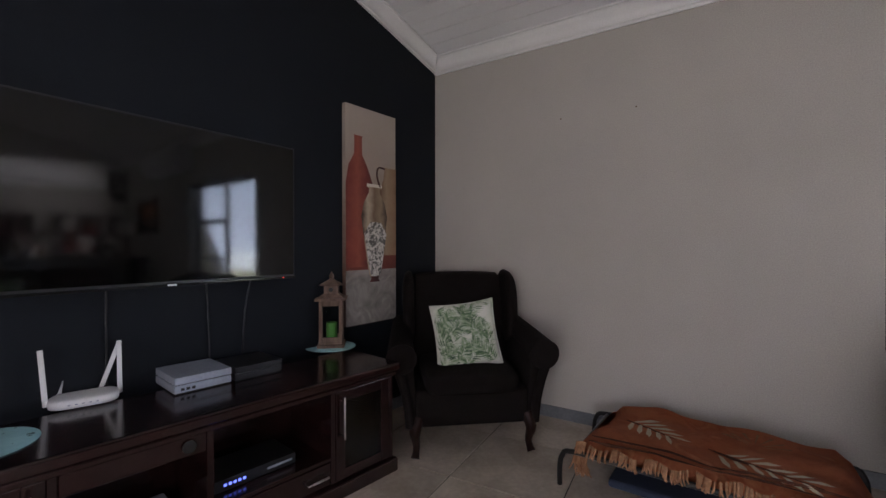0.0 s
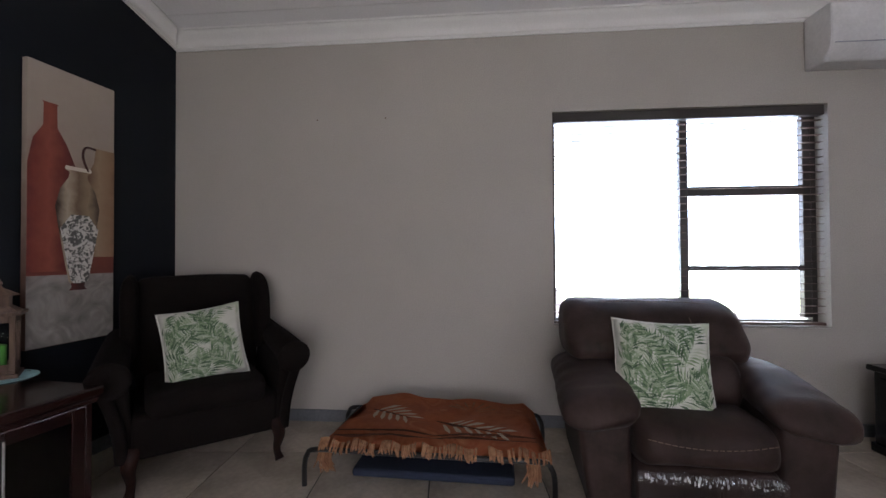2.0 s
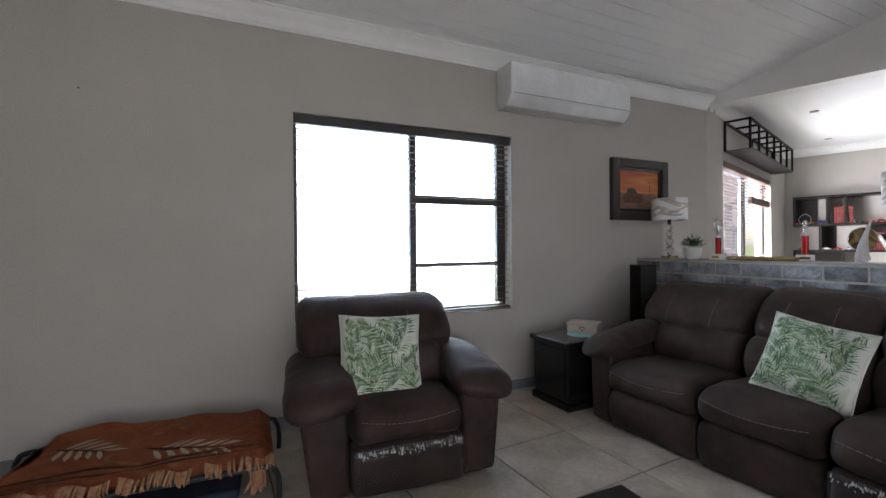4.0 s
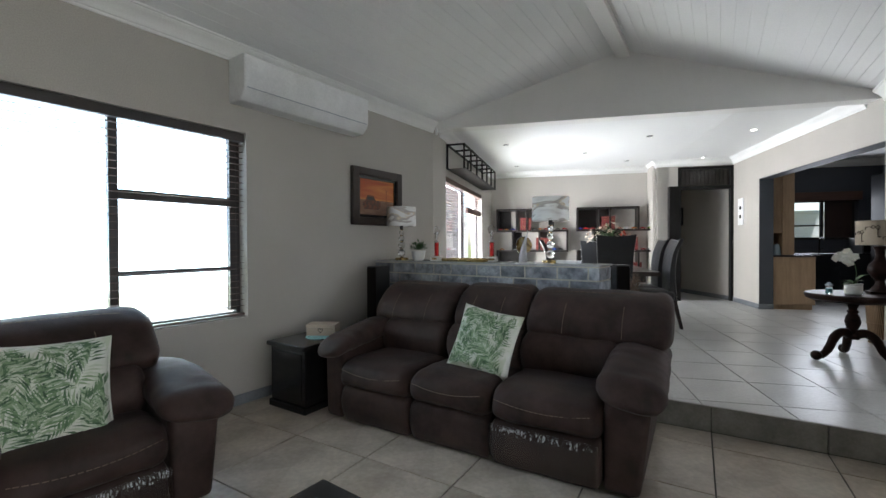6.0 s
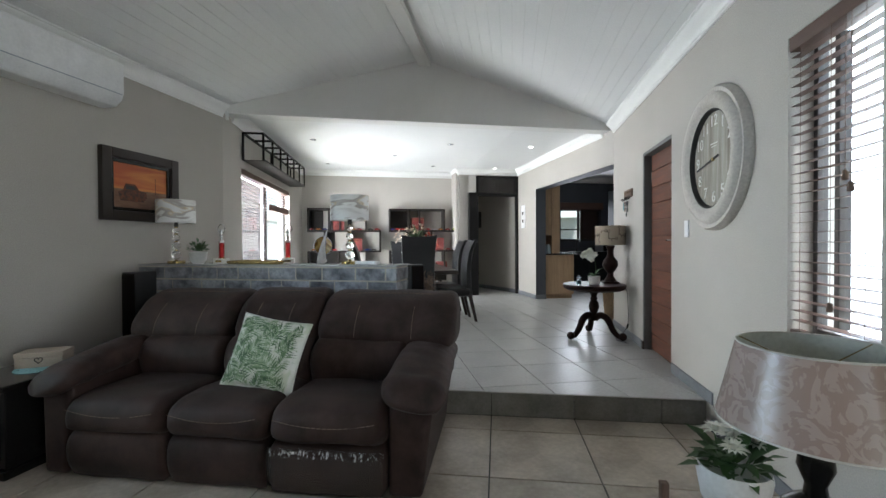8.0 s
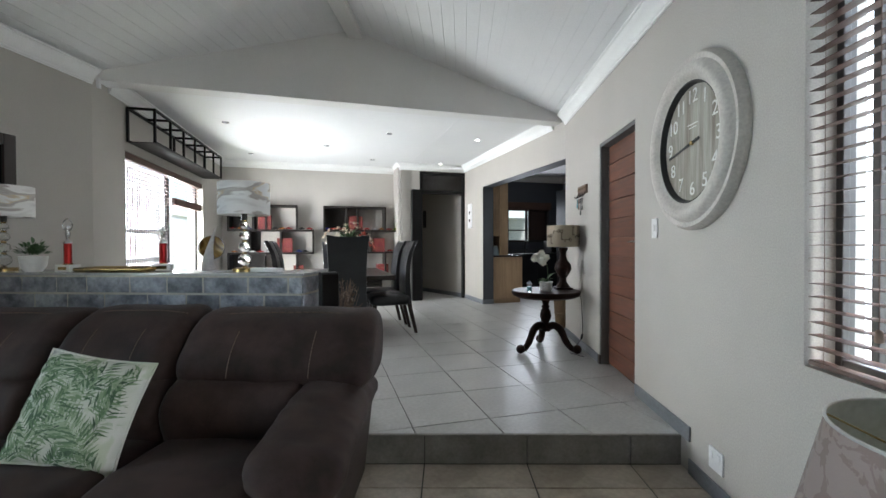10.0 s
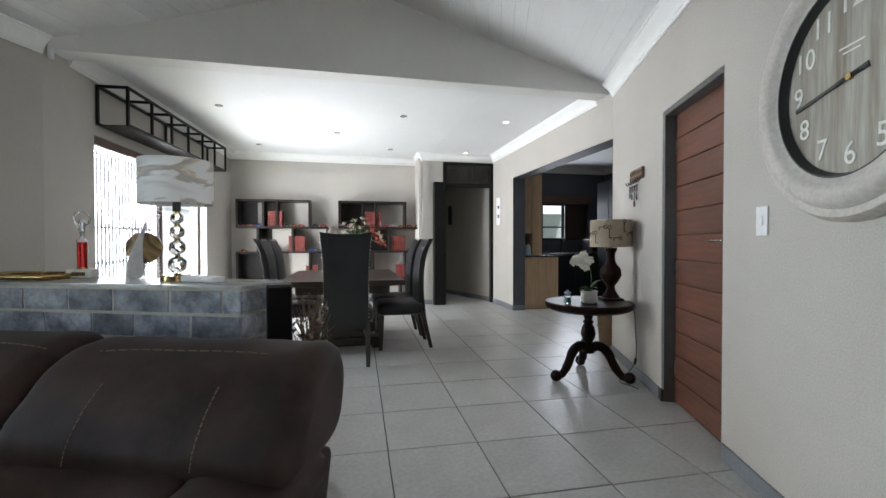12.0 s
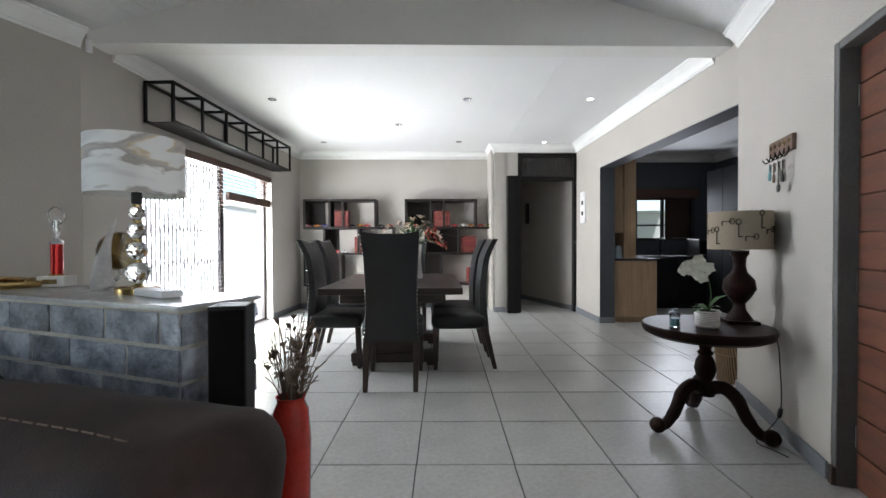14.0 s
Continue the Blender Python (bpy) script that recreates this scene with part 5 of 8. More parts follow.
def decoder():
    root = thing("set_top_box", CABF @ pose(0.80, 0.20, 0.2185, 0, 0, 0), "black set-top box with a blue display in the niche", "set-top box")
    bm = bmesh.new()
    box(bm, (-0.19, -0.11, 0.0), (0.19, 0.11, 0.05), 0.004, 2)
    part("case", bm, M_BLACKPLASTIC, root)
    bm = bmesh.new()
    for k in range(5):
        box(bm, (-0.14 + k * 0.02, -0.1125, 0.02), (-0.128 + k * 0.02, -0.1105, 0.03))
    part("display", bm, M_LED, root, "blue digits")
    bm = bmesh.new()
    box(bm, (0.05, -0.1125, 0.02), (0.17, -0.1105, 0.03))
    part("button_row", bm, M_SILVER, root)
    root2 = thing("media_box", CABF @ pose(0.33, 0.2, 0.0765, 0, 0, 0), "dark grey box on the cabinet floor", "media box")
    bm = bmesh.new()
    box(bm, (-0.17, -0.12, 0.0), (0.17, 0.12, 0.12), 0.008, 2)
    part("case", bm, M_SILVER, root2)
    bm = bmesh.new()
    box(bm, (-0.15, -0.122, 0.03), (0.15, -0.119, 0.09), 0.001, 1)
    part("front_panel", bm, M_SCREEN, root2)


decoder()

# screw holes left in the window wall
M_NW, L_NW = along(NW, NB)
for s in (1.10, 1.605):
    bm = bmesh.new()
    lathe(bm, [(0.0, 0.0), (0.006, 0.0), (0.004, 0.004), (0.0, 0.004)], 10, m=M_NW @ pose(s, -0.0005, 2.185, 90, 0, 0))
    tagged(part("screw_plug", bm, M_RUSTIC), "small brown screw plug in the greige wall", "screw plug", "screw plugs")


# ---- windows with venetian blinds ----
def slats(parent, w, z0, z1, y, pitch, tilt, depth, material=None):
    me = None
    n = int((z1 - z0) / pitch)
    for k in range(n):
        z = z1 - pitch * (k + 0.5)
        if me is None:
            bm = bmesh.new()
            box(bm, (-w / 2, -depth / 2, -0.0009), (w / 2, depth / 2, 0.0009))
            me = bpy.data.meshes.new("slat")
            bm.to_mesh(me)
            bm.free()
            me.materials.append(material or M_BLIND)
        shared("slat", me, parent, pose(0, y, z, tilt, 0, 0))


def bars(bm, rects, y0, y1):
    for x0, z0, x1, z1 in rects:
        box(bm, (x0, y0, z0), (x1, y1, z1), 0.003, 1)


def window(name, m, w, z0, z1, splits, blind, label, f=0.05):
    """A framed window in the wall frame m; x is centred on the opening, y points outdoors. splits: bars between panes."""
    root = thing(name, m, label, "window")
    root["kind"] = "structure"
    bm = bmesh.new()
    bars(bm, [(-w / 2, z0, -w / 2 + f, z1), (w / 2 - f, z0, w / 2, z1)], 0.11, 0.16)
    bars(bm, [(-w / 2 + f, z0, w / 2 - f, z0 + f), (-w / 2 + f, z1 - f, w / 2 - f, z1)], 0.112, 0.158)
    part("window_frame", bm, M_BLACKFRAME, root)
    for x0, a, x1, b in splits:
        bm = bmesh.new()
        bars(bm, [(x0, a, x1, b)], 0.108, 0.162)
        part("glazing_bar", bm, M_BLACKFRAME, root)
    bm = bmesh.new()
    box(bm, (-w / 2 + f, 0.134, z0 + f), (w / 2 - f, 0.138, z1 - f))
    g = part("pane", bm, M_GLASS, root)
    g.visible_shadow = False
    if blind:
        y, tilt, depth, pitch = blind
        bm = bmesh.new()
        box(bm, (-w / 2 + 0.005, y - 0.03, z1 - 0.07), (w / 2 - 0.005, y + 0.03, z1 - 0.002), 0.004, 2)
        part("headbox", bm, M_BLACKFRAME if w > 1 else M_BLIND, root, "dark wooden pelmet")
        slats(root, w - 0.02, z0 + 0.035, z1 - 0.075, y, pitch, tilt, depth)
        bm = bmesh.new()
        box(bm, (-w / 2 + 0.008, y - 0.022, z0 + 0.008), (w / 2 - 0.008, y + 0.022, z0 + 0.026), 0.003, 1)
        part("bottom_rail", bm, M_BLIND, root)
        for s in ((-0.35, 0.35) if w < 1 else (-0.42, -0.02, 0.42)):
            bm = bmesh.new()
            tube(bm, [(s * w, y - depth / 2 - 0.002, z0 + 0.02), (s * w, y - depth / 2 - 0.002, z1 - 0.05)], 0.0012, 4)
            part("ladder_cord", bm, M_BLIND, root)
    return root


wn = 1.79
window("window_1", M_NW @ pose(2.785 + wn / 2, 0, 0), wn, 0.705, 2.19,
       [(0.0, 0.755, 0.055, 2.14), (0.055, 1.60, wn / 2 - 0.05, 1.665), (0.055, 1.075, wn / 2 - 0.05, 1.11), (wn / 2 - 0.085, 0.755, wn / 2 - 0.034, 2.14)],
       (0.05, 0, 0.040, 0.05), "wide dark-framed window with a brown venetian blind", 0.034)
bm = bmesh.new()
box(bm, (2.785, 0.0, 0.693), (4.575, 0.20, 0.7045), 0.003, 1)
struct(part("window_sill", bm, M_CORNICE, None, matrix=M_NW), "white plastered window sill", "sill")
M_SO, L_SO = along(SB, SW)
ws = sx(2.705) - sx(3.245)
w2 = window("window_2", M_SO @ pose(sx(3.245) + ws / 2, 0, 0), ws, 0.83, 2.27, [(-0.13, 0.88, -0.10, 2.22)], (0.03, 3, 0.045, 0.047), "narrow window with a brown wooden venetian blind", 0.03)
for x, z in ((0.10, 1.55), (0.13, 1.50), (0.02, 1.0)):
    bm = bmesh.new()
    tube(bm, [(x, -0.004, z), (x, -0.004, 2.2)], 0.0014, 5)
    part("pull_cord", bm, M_BLIND, w2)
    bm = bmesh.new()
    lathe(bm, [(0.0, -0.022), (0.011, -0.02), (0.013, -0.008), (0.009, 0.006), (0.011, 0.014), (0.006, 0.02), (0.0, 0.02)], 12, m=Matrix.Translation((x, -0.004, z)))
    part("cord_tassel", bm, M_RUSTIC, w2, "turned wooden tassel", smooth=60)
# unseen glazed door assumed behind the walker's start, closing the room and admitting daylight
wg = sx(-0.65) - sx(1.25)
window("window_3", M_SO @ pose(sx(1.25) + wg / 2, 0, 0), wg, 0.0, 2.15, [(-0.025, 0.05, 0.025, 2.1)], None, "unseen dark-framed glazed door assumed in the south wall")


def air_conditioner():
    root = thing("air_conditioner", M_NW @ pose(5.09, 0, 2.40), "white split air conditioner below the cornice", "air conditioner")
    w = 0.655
    prof = [(0.0, 0.0), (-0.15, 0.0), (-0.205, 0.05), (-0.225, 0.10), (-0.225, 0.33), (-0.21, 0.345), (0.0, 0.345)]
    bm = bmesh.new()
    a = [bm.verts.new((-w, y, z)) for y, z in prof]
    b = [bm.verts.new((w, y, z)) for y, z in prof]
    for i in range(len(prof)):
        j = (i + 1) % len(prof)
        bm.faces.new((a[i], a[j], b[j], b[i]))
    bm.faces.new(list(reversed(a))), bm.faces.new(b)
    bmesh.ops.recalc_face_normals(bm, faces=bm.faces[:])
    bmesh.ops.bevel(bm, geom=bm.edges[:], offset=0.006, segments=2, affect="EDGES")
    part("casing", bm, M_ACWHITE, root, smooth=35)
    bm = bmesh.new()
    box(bm, (-w + 0.02, -0.227, 0.085), (w - 0.02, -0.222, 0.09))
    part("panel_gap", bm, M_SILVER, root)
    bm = bmesh.new()
    box(bm, (-w + 0.06, -0.19, 0.012), (w - 0.06, -0.145, 0.017), 0.001, 1, m=Matrix.Translation((0, -0.005, 0.008)) @ Matrix.Rotation(radians(-40), 4, "X") @ Matrix.Translation((0, 0.03, -0.012)))
    part("louvre", bm, M_ACWHITE, root)


air_conditioner()


def sunset_picture():
    root = thing("framed_picture", M_NW @ pose(6.085, 0, 1.795), "sunset picture of an old car in a deep dark frame", "picture")
    w, h, f = 0.385, 0.305, 0.085
    bm = bmesh.new()
    for x0, z0, x1, z1 in ((-w, -h, -w + f, h), (w - f, -h, w, h), (-w + f, -h, w - f, -h + f), (-w + f, h - f, w - f, h)):
        box(bm, (x0, -0.05, z0), (x1, 0.0, z1), 0.008, 2)
    part("frame", bm, M_FRAMEWOOD, root)
    bm = bmesh.new()
    k = 0.03
    for x0, z0, x1, z1 in ((-w + f, -h + f, -w + f + k, h - f), (w - f - k, -h + f, w - f, h - f), (-w + f + k, -h + f, w - f - k, -h + f + k), (-w + f + k, h - f - k, w - f - k, h - f)):
        box(bm, (x0, -0.03, z0), (x1, -0.002, z1), 0.003, 1)
    part("slip", bm, M_BLACKWOOD, root)
    x0, x1, z0, z1 = -w + f + k, w - f - k, -h + f + k, h - f - k
    y = -0.012

    def flat(name, pts, material, lift):
        bm = bmesh.new()
        bm.faces.new([bm.verts.new((px, y - lift, pz)) for px, pz in pts])
        part(name, bm, material, root)
    nsky = printed("painted_sunset_sky", [(0.0, (0.20, 0.03, 0.012)), (0.4, (0.36, 0.075, 0.018)), (0.6, (0.52, 0.19, 0.04)), (1.0, (0.16, 0.04, 0.02))], 1.5, 1.0, 0.4, "noise", 0.0, (0.6, 1, 6))
    flat("sky", [(x0, -0.03), (x1, -0.03), (x1, z1), (x0, z1)], nsky, 0)
    flat("sea", [(x0, z0), (x1, z0), (x1, -0.03), (x0, -0.03)], printed("painted_shore", [(0.0, (0.05, 0.025, 0.015)), (0.5, (0.17, 0.085, 0.045)), (1.0, (0.34, 0.25, 0.18))], 5, 1, 0.4, "noise", 0, (1, 1, 4)), 0)
    brown = mat("painted_rust", (0.14, 0.035, 0.01), (0.03, 0.012, 0.008), 0.5, scale=30)
    flat("painted_car", [(-0.20, -0.13), (0.02, -0.13), (0.06, -0.09), (0.05, -0.04), (-0.02, -0.03), (-0.06, 0.02), (-0.15, 0.02), (-0.18, -0.04), (-0.22, -0.06)], brown, 0.001)
    flat("painted_car_window", [(-0.145, 0.005), (-0.075, 0.005), (-0.05, -0.03), (-0.155, -0.03)], M_DARKLINE, 0.002)
    flat("painted_mast", [(0.145, -0.05), (0.152, -0.05), (0.152, 0.10), (0.145, 0.10)], brown, 0.001)


sunset_picture()


def side_table():
    root = thing("side_table", pose(3.19, 2.65, 0, 0, 0, -2), "black lacquered side table against the window wall", "side table")
    bm = bmesh.new()
    box(bm, (-0.27, -0.22, 0.485), (0.27, 0.23, 0.52), 0.012, 3)
    part("top", bm, M_BLACKWOOD, root)
    bm = bmesh.new()
    box(bm, (-0.24, -0.20, 0.05), (0.24, 0.205, 0.485), 0.004, 2)
    part("body", bm, M_BLACKWOOD, root)
    bm = bmesh.new()
    box(bm, (-0.255, -0.21, 0.0), (0.255, 0.22, 0.055), 0.008, 2)
    part("plinth", bm, M_BLACKWOOD, root)
    bm = bmesh.new()
    box(bm, (-0.246, -0.16, 0.1), (-0.24, 0.165, 0.45), 0.003, 1)
    part("side_panel", bm, M_BLACKWOOD, root)


side_table()
placemat(pose(3.28, 2.62, 0.5205, 0, 0, 0), 0.15, 0.13, "round pale green placemat on the black side table")


def keepsake_box():
    root = thing("keepsake_box", pose(3.32, 2.66, 0.5245, 0, 0, -62), "whitewashed wooden box with a heart", "box")
    bm = bmesh.new()
    box(bm, (-0.12, -0.075, 0), (0.12, 0.075, 0.062), 0.003, 1)
    part("body", bm, M_BOXWOOD, root)
    bm = bmesh.new()
    box(bm, (-0.123, -0.078, 0.064), (0.123, 0.078, 0.092), 0.004, 2)
    part("lid", bm, M_BOXWOOD, root)
    bm = bmesh.new()
    pts = [(0.016 * math.sin(t) ** 3 * 1.25, -0.0795, 0.045 + 0.00125 * (13 * math.cos(t) - 5 * math.cos(2 * t) - 2 * math.cos(3 * t) - math.cos(4 * t))) for t in [2 * math.pi * k / 28 for k in range(28)]]
    tube(bm, pts, 0.0028, 6, closed=True)
    part("heart", bm, M_BLACKFRAME, root, "dark metal heart")


keepsake_box()


def loudspeaker(m, label):
    root = thing("loudspeaker", m, label, "loudspeaker", "tall loudspeakers")
    bm = bmesh.new()
    box(bm, (-0.075, -0.11, 0.03), (0.075, 0.11, 0.90), 0.006, 2)
    part("cabinet", bm, M_SPEAKER, root)
    bm = bmesh.new()
    box(bm, (-0.068, -0.122, 0.06), (0.068, -0.111, 0.89), 0.006, 2)
    part("grille", bm, M_BLACKFAB, root, "black cloth grille")
    bm = bmesh.new()
    box(bm, (-0.10, -0.13, 0.0), (0.10, 0.13, 0.03), 0.005, 2)
    part("foot_plate", bm, M_BLACKPLASTIC, root)


loudspeaker(pose(4.02, 2.63, 0.17, 0, 0, -92) @ Matrix.Diagonal((0.8, 0.9, 1, 1)), "tall black loudspeaker between sofa and window wall")
loudspeaker(pose(4.235, 0.43, FLOOR_UP, 0, 0, -62) @ Matrix.Diagonal((0.68, 0.45, 1.045, 1)), "tall black loudspeaker at the end of the stone counter")
bm = bmesh.new()
box(bm, (3.88, 2.50, 0), (4.129, 2.76, 0.169), 0.004, 1)
tagged(part("speaker_block", bm, M_BLACKWOOD), "black block below the tall loudspeaker", "block")

# coffee table corner that comes into view


def coffee_table():
    root = thing("coffee_table", pose(1.53, 0.78, 0, 0, 0, -5), "glossy black coffee table in the lounge", "coffee table")
    bm = bmesh.new()
    box(bm, (-0.46, -0.36, 0.41), (0.26, 0.32, 0.45), 0.01, 3)
    part("top", bm, M_BLACKWOOD, root)
    for x in (-0.41, 0.21):
        for y in (-0.31, 0.27):
            bm = bmesh.new()
            box(bm, (x - 0.03, y - 0.03, 0.0), (x + 0.03, y + 0.03, 0.41), 0.004, 1)
            part("leg", bm, M_BLACKWOOD, root)


coffee_table()
placemat(pose(1.66, 0.96, 0.4505), 0.065, 0.065, "small round pale green mat on the coffee table")


def south_table():
    root = thing("lamp_table", pose(1.93, -0.97, 0, 0, 0, -2), "dark wooden lamp table by the south wall", "side table")
    bm = bmesh.new()
    box(bm, (-0.30, -0.40, 0.49), (0.28, 0.40, 0.525), 0.008, 3)
    part("top", bm, M_BLACKWOOD, root)
    bm = bmesh.new()
    box(bm, (-0.25, -0.35, 0.41), (0.23, 0.35, 0.49), 0.003, 1)
    part("apron", bm, M_BLACKWOOD, root)
    for x in (-0.24, 0.22):
        for y in (-0.34, 0.34):
            bm = bmesh.new()
            box(bm, (x - 0.025, y - 0.025, 0.0), (x + 0.025, y + 0.025, 0.41), 0.003, 1)
            part("leg", bm, M_BLACKWOOD, root)


south_table()


def damask_lamp():
    root = thing("table_lamp", pose(2.285, -1.10, 0.51), "table lamp with a satin taupe damask shade", "table lamp")
    bm = bmesh.new()
    lathe(bm, [(0.0, 0.0), (0.075, 0.0), (0.08, 0.012), (0.06, 0.03), (0.03, 0.05), (0.026, 0.08), (0.045, 0.13), (0.038, 0.19), (0.024, 0.23), (0.022, 0.30), (0.014, 0.31), (0.014, 0.36), (0.0, 0.36)], 28)
    part("base", bm, M_BLACKWOOD, root, smooth=40)
    bm = bmesh.new()
    lathe(bm, [(0.243, 0.250), (0.190, 0.475)], 48)
    part("shade", bm, M_DAMASK, root, "satin damask shade", smooth=60)
    bm = bmesh.new()
    lathe(bm, [(0.2405, 0.251), (0.1875, 0.474)], 48)
    bmesh.ops.reverse_faces(bm, faces=bm.faces[:])
    part("lining", bm, M_SHADEINNER, root, smooth=60)
    bm = bmesh.new()
    for r, z in ((0.243, 0.250), (0.190, 0.475)):
        tube(bm, [(r * math.cos(2 * math.pi * k / 48), r * math.sin(2 * math.pi * k / 48), z) for k in range(48)], 0.0032, 6, closed=True)
    tagged(part("rim_wire", bm, M_CLOCKRIM, root, smooth=60), kind="stuff")
    bm = bmesh.new()
    for k in range(3):
        a = 2 * math.pi * k / 3 + 0.8
        tube(bm, [(0, 0, 0.40), (0.188 * math.cos(a), 0.188 * math.sin(a), 0.471)], 0.002, 5)
    lathe(bm, [(0.0, 0.33), (0.02, 0.33), (0.02, 0.40), (0.0, 0.40)], 16)
    part("spider", bm, M_GOLD, root, smooth=50)


damask_lamp()


def flower_pot():
    root = thing("potted_dahlia", pose(2.25, -0.865, 0.5255) @ Matrix.Diagonal((0.85, 0.85, 0.9, 1)), "white pot of cream dahlias with dark leaves", "potted plant")
    bm = bmesh.new()
    lathe(bm, [(0.0, 0.0), (0.075, 0.0), (0.095, 0.03), (0.11, 0.11), (0.105, 0.135), (0.095, 0.13), (0.098, 0.10), (0.0, 0.095)], 30)
    part("pot", bm, M_WHITECERAMIC, root, smooth=50)
    rnd = random.Random(8)
    bm = bmesh.new()
    for k in range(46):
        a, r = rnd.uniform(0, 6.28), rnd.uniform(0.02, 0.07)
        base = Vector((r * math.cos(a), r * math.sin(a), 0.11 + rnd.random() * 0.06))
        L = rnd.uniform(0.06, 0.12)
        leaf(bm, base, base + Vector((L * math.cos(a), L * math.sin(a), rnd.uniform(-0.01, 0.07))), rnd.uniform(0.035, 0.055))
    part("leaves", bm, M_LEAF, root, smooth=60)
    for fx, fy, fz in ((0.02, 0.05, 0.235), (0.06, -0.02, 0.20), (0.03, -0.09, 0.19), (-0.06, 0.03, 0.21)):
        bm = bmesh.new()
        tube(bm, bent([(fx * 0.3, fy * 0.3, 0.10), (fx * 0.8, fy * 0.8, 0.17), (fx, fy, fz)], 4), 0.003, 6)
        part("stem", bm, M_LEAF, root, smooth=60)
        bm = bmesh.new()
        for ring, (n, L, el) in enumerate(((16, 0.048, 5), (14, 0.042, 30), (10, 0.032, 55), (7, 0.022, 75))):
            for i in range(n):
                a = 2 * math.pi * (i + 0.5 * (ring % 2)) / n
                e = radians(el + rnd.uniform(-6, 6))
                d = Vector((math.cos(a) * math.cos(e), math.sin(a) * math.cos(e), math.sin(e)))
                leaf(bm, Vector((fx, fy, fz)) + d * 0.006, Vector((fx, fy, fz)) + d * L, 0.014)
        part("bloom", bm, M_PETAL, root, "cream dahlia bloom", smooth=60)


flower_pot()
bm = bmesh.new()
box(bm, (-0.011, -0.011, 0.0), (0.011, 0.011, 0.09), 0.003, 2)
tagged(part("wooden_peg", bm, M_RUSTIC, None, matrix=pose(2.20, -0.66, 0.5255)), "short brown wooden peg on the lamp table", "peg")


# ---- south wall: clock, switch, socket, front door ----
def clock():
    root = thing("wall_clock", M_SO @ pose(sx(3.98), 0, 1.83), "large oval taupe wall clock with a weathered dial", "clock")
    sxx, szz = 0.45, 0.472
    R = Matrix.Rotation(radians(90), 4, "X")
    S = Matrix.Diagonal((sxx, 1, szz, 1))

    def oval(prof, n=64):
        b = bmesh.new()
        lathe(b, prof, n)
        bmesh.ops.transform(b, matrix=S @ R, verts=b.verts[:])
        bmesh.ops.recalc_face_normals(b, faces=b.faces[:])
        return b
    part("rim", oval([(0.90, 0.0), (1.0, 0.0), (1.0, 0.025), (0.965, 0.05), (0.91, 0.045), (0.87, 0.075), (0.80, 0.082), (0.735, 0.07), (0.715, 0.055), (0.69, 0.05), (0.675, 0.02), (0.66, 0.02), (0.66, 0.0), (0.9, 0.0)]), M_CLOCKRIM, root, smooth=50)
    part("dial", oval([(0.0, 0.018), (0.67, 0.018), (0.67, 0.004), (0.0, 0.004)]), M_CLOCKFACE, root, "weathered grey-green dial")
    part("inner_ring", oval([(0.655, 0.019), (0.675, 0.03), (0.69, 0.05), (0.678, 0.05), (0.66, 0.02)]), M_DARKLINE, root)
    for k in range(1, 13):
        a = radians(90 - 30 * k)
        letters(str(k), 0.105, M_NUMERAL, root, Matrix.Translation((0.53 * sxx * math.cos(a), -0.0195, 0.53 * szz * math.sin(a))) @ R, "numeral")
    for ang, L, w in ((radians(90 - 30 * 2.65), 0.075, 0.016), (radians(90 - 30 * 8.65), 0.25, 0.013)):
        bm = bmesh.new()
        box(bm, (-0.05, -0.026, -w / 2), (L, -0.0235, w / 2), m=Matrix.Rotation(-ang, 4, "Y"))
        part("pointer", bm, M_DARKLINE, root)
    bm = bmesh.new()
    lathe(bm, [(0.0, 0.03), (0.012, 0.03), (0.012, 0.018)], 16, m=R)
    part("centre_pin", bm, M_GOLD, root)
    bm = bmesh.new()
    box(bm, (-0.05, -0.0192, 0.10), (0.05, -0.0185, 0.106))
    box(bm, (-0.035, -0.0192, 0.082), (0.035, -0.0185, 0.087))
    part("dial_lettering", bm, M_NUMERAL, root)


clock()


def plate(name, m, w, h, label, category, rockers):
    root = thing(name, m, label, category)
    bm = bmesh.new()
    box(bm, (-w / 2, -0.009, -h / 2), (w / 2, 0.0, h / 2), 0.003, 2)
    part("plate", bm, M_WHITEPLASTIC, root)
    for x, z in rockers:
        bm = bmesh.new()
        box(bm, (x - 0.012, -0.013, z - 0.02), (x + 0.012, -0.0085, z + 0.02), 0.002, 1)
        part("rocker", bm, M_WHITEPLASTIC, root)


plate("light_switch", M_SO @ pose(sx(4.46), 0, 1.385), 0.078, 0.128, "white wall light switch beside the front door", "light switch", [(0, 0.0)])
plate("wall_socket", M_SO @ pose(sx(3.78), 0, 0.20), 0.115, 0.11, "white double wall socket near the skirting", "socket", [(-0.03, 0.02), (0.03, 0.02)])

M_DOORWOOD = mat("red_brown_door_timber", (0.135, 0.046, 0.024), (0.066, 0.023, 0.012), 0.5, scale=2.5, fine=40, bump=0.08, stretch=(1, 1, 12), random_tint=0.16)
M_REVEAL = mat("grey_painted_reveal", (0.13, 0.13, 0.128), (0.11, 0.11, 0.108), 0.6, bump=0.05)


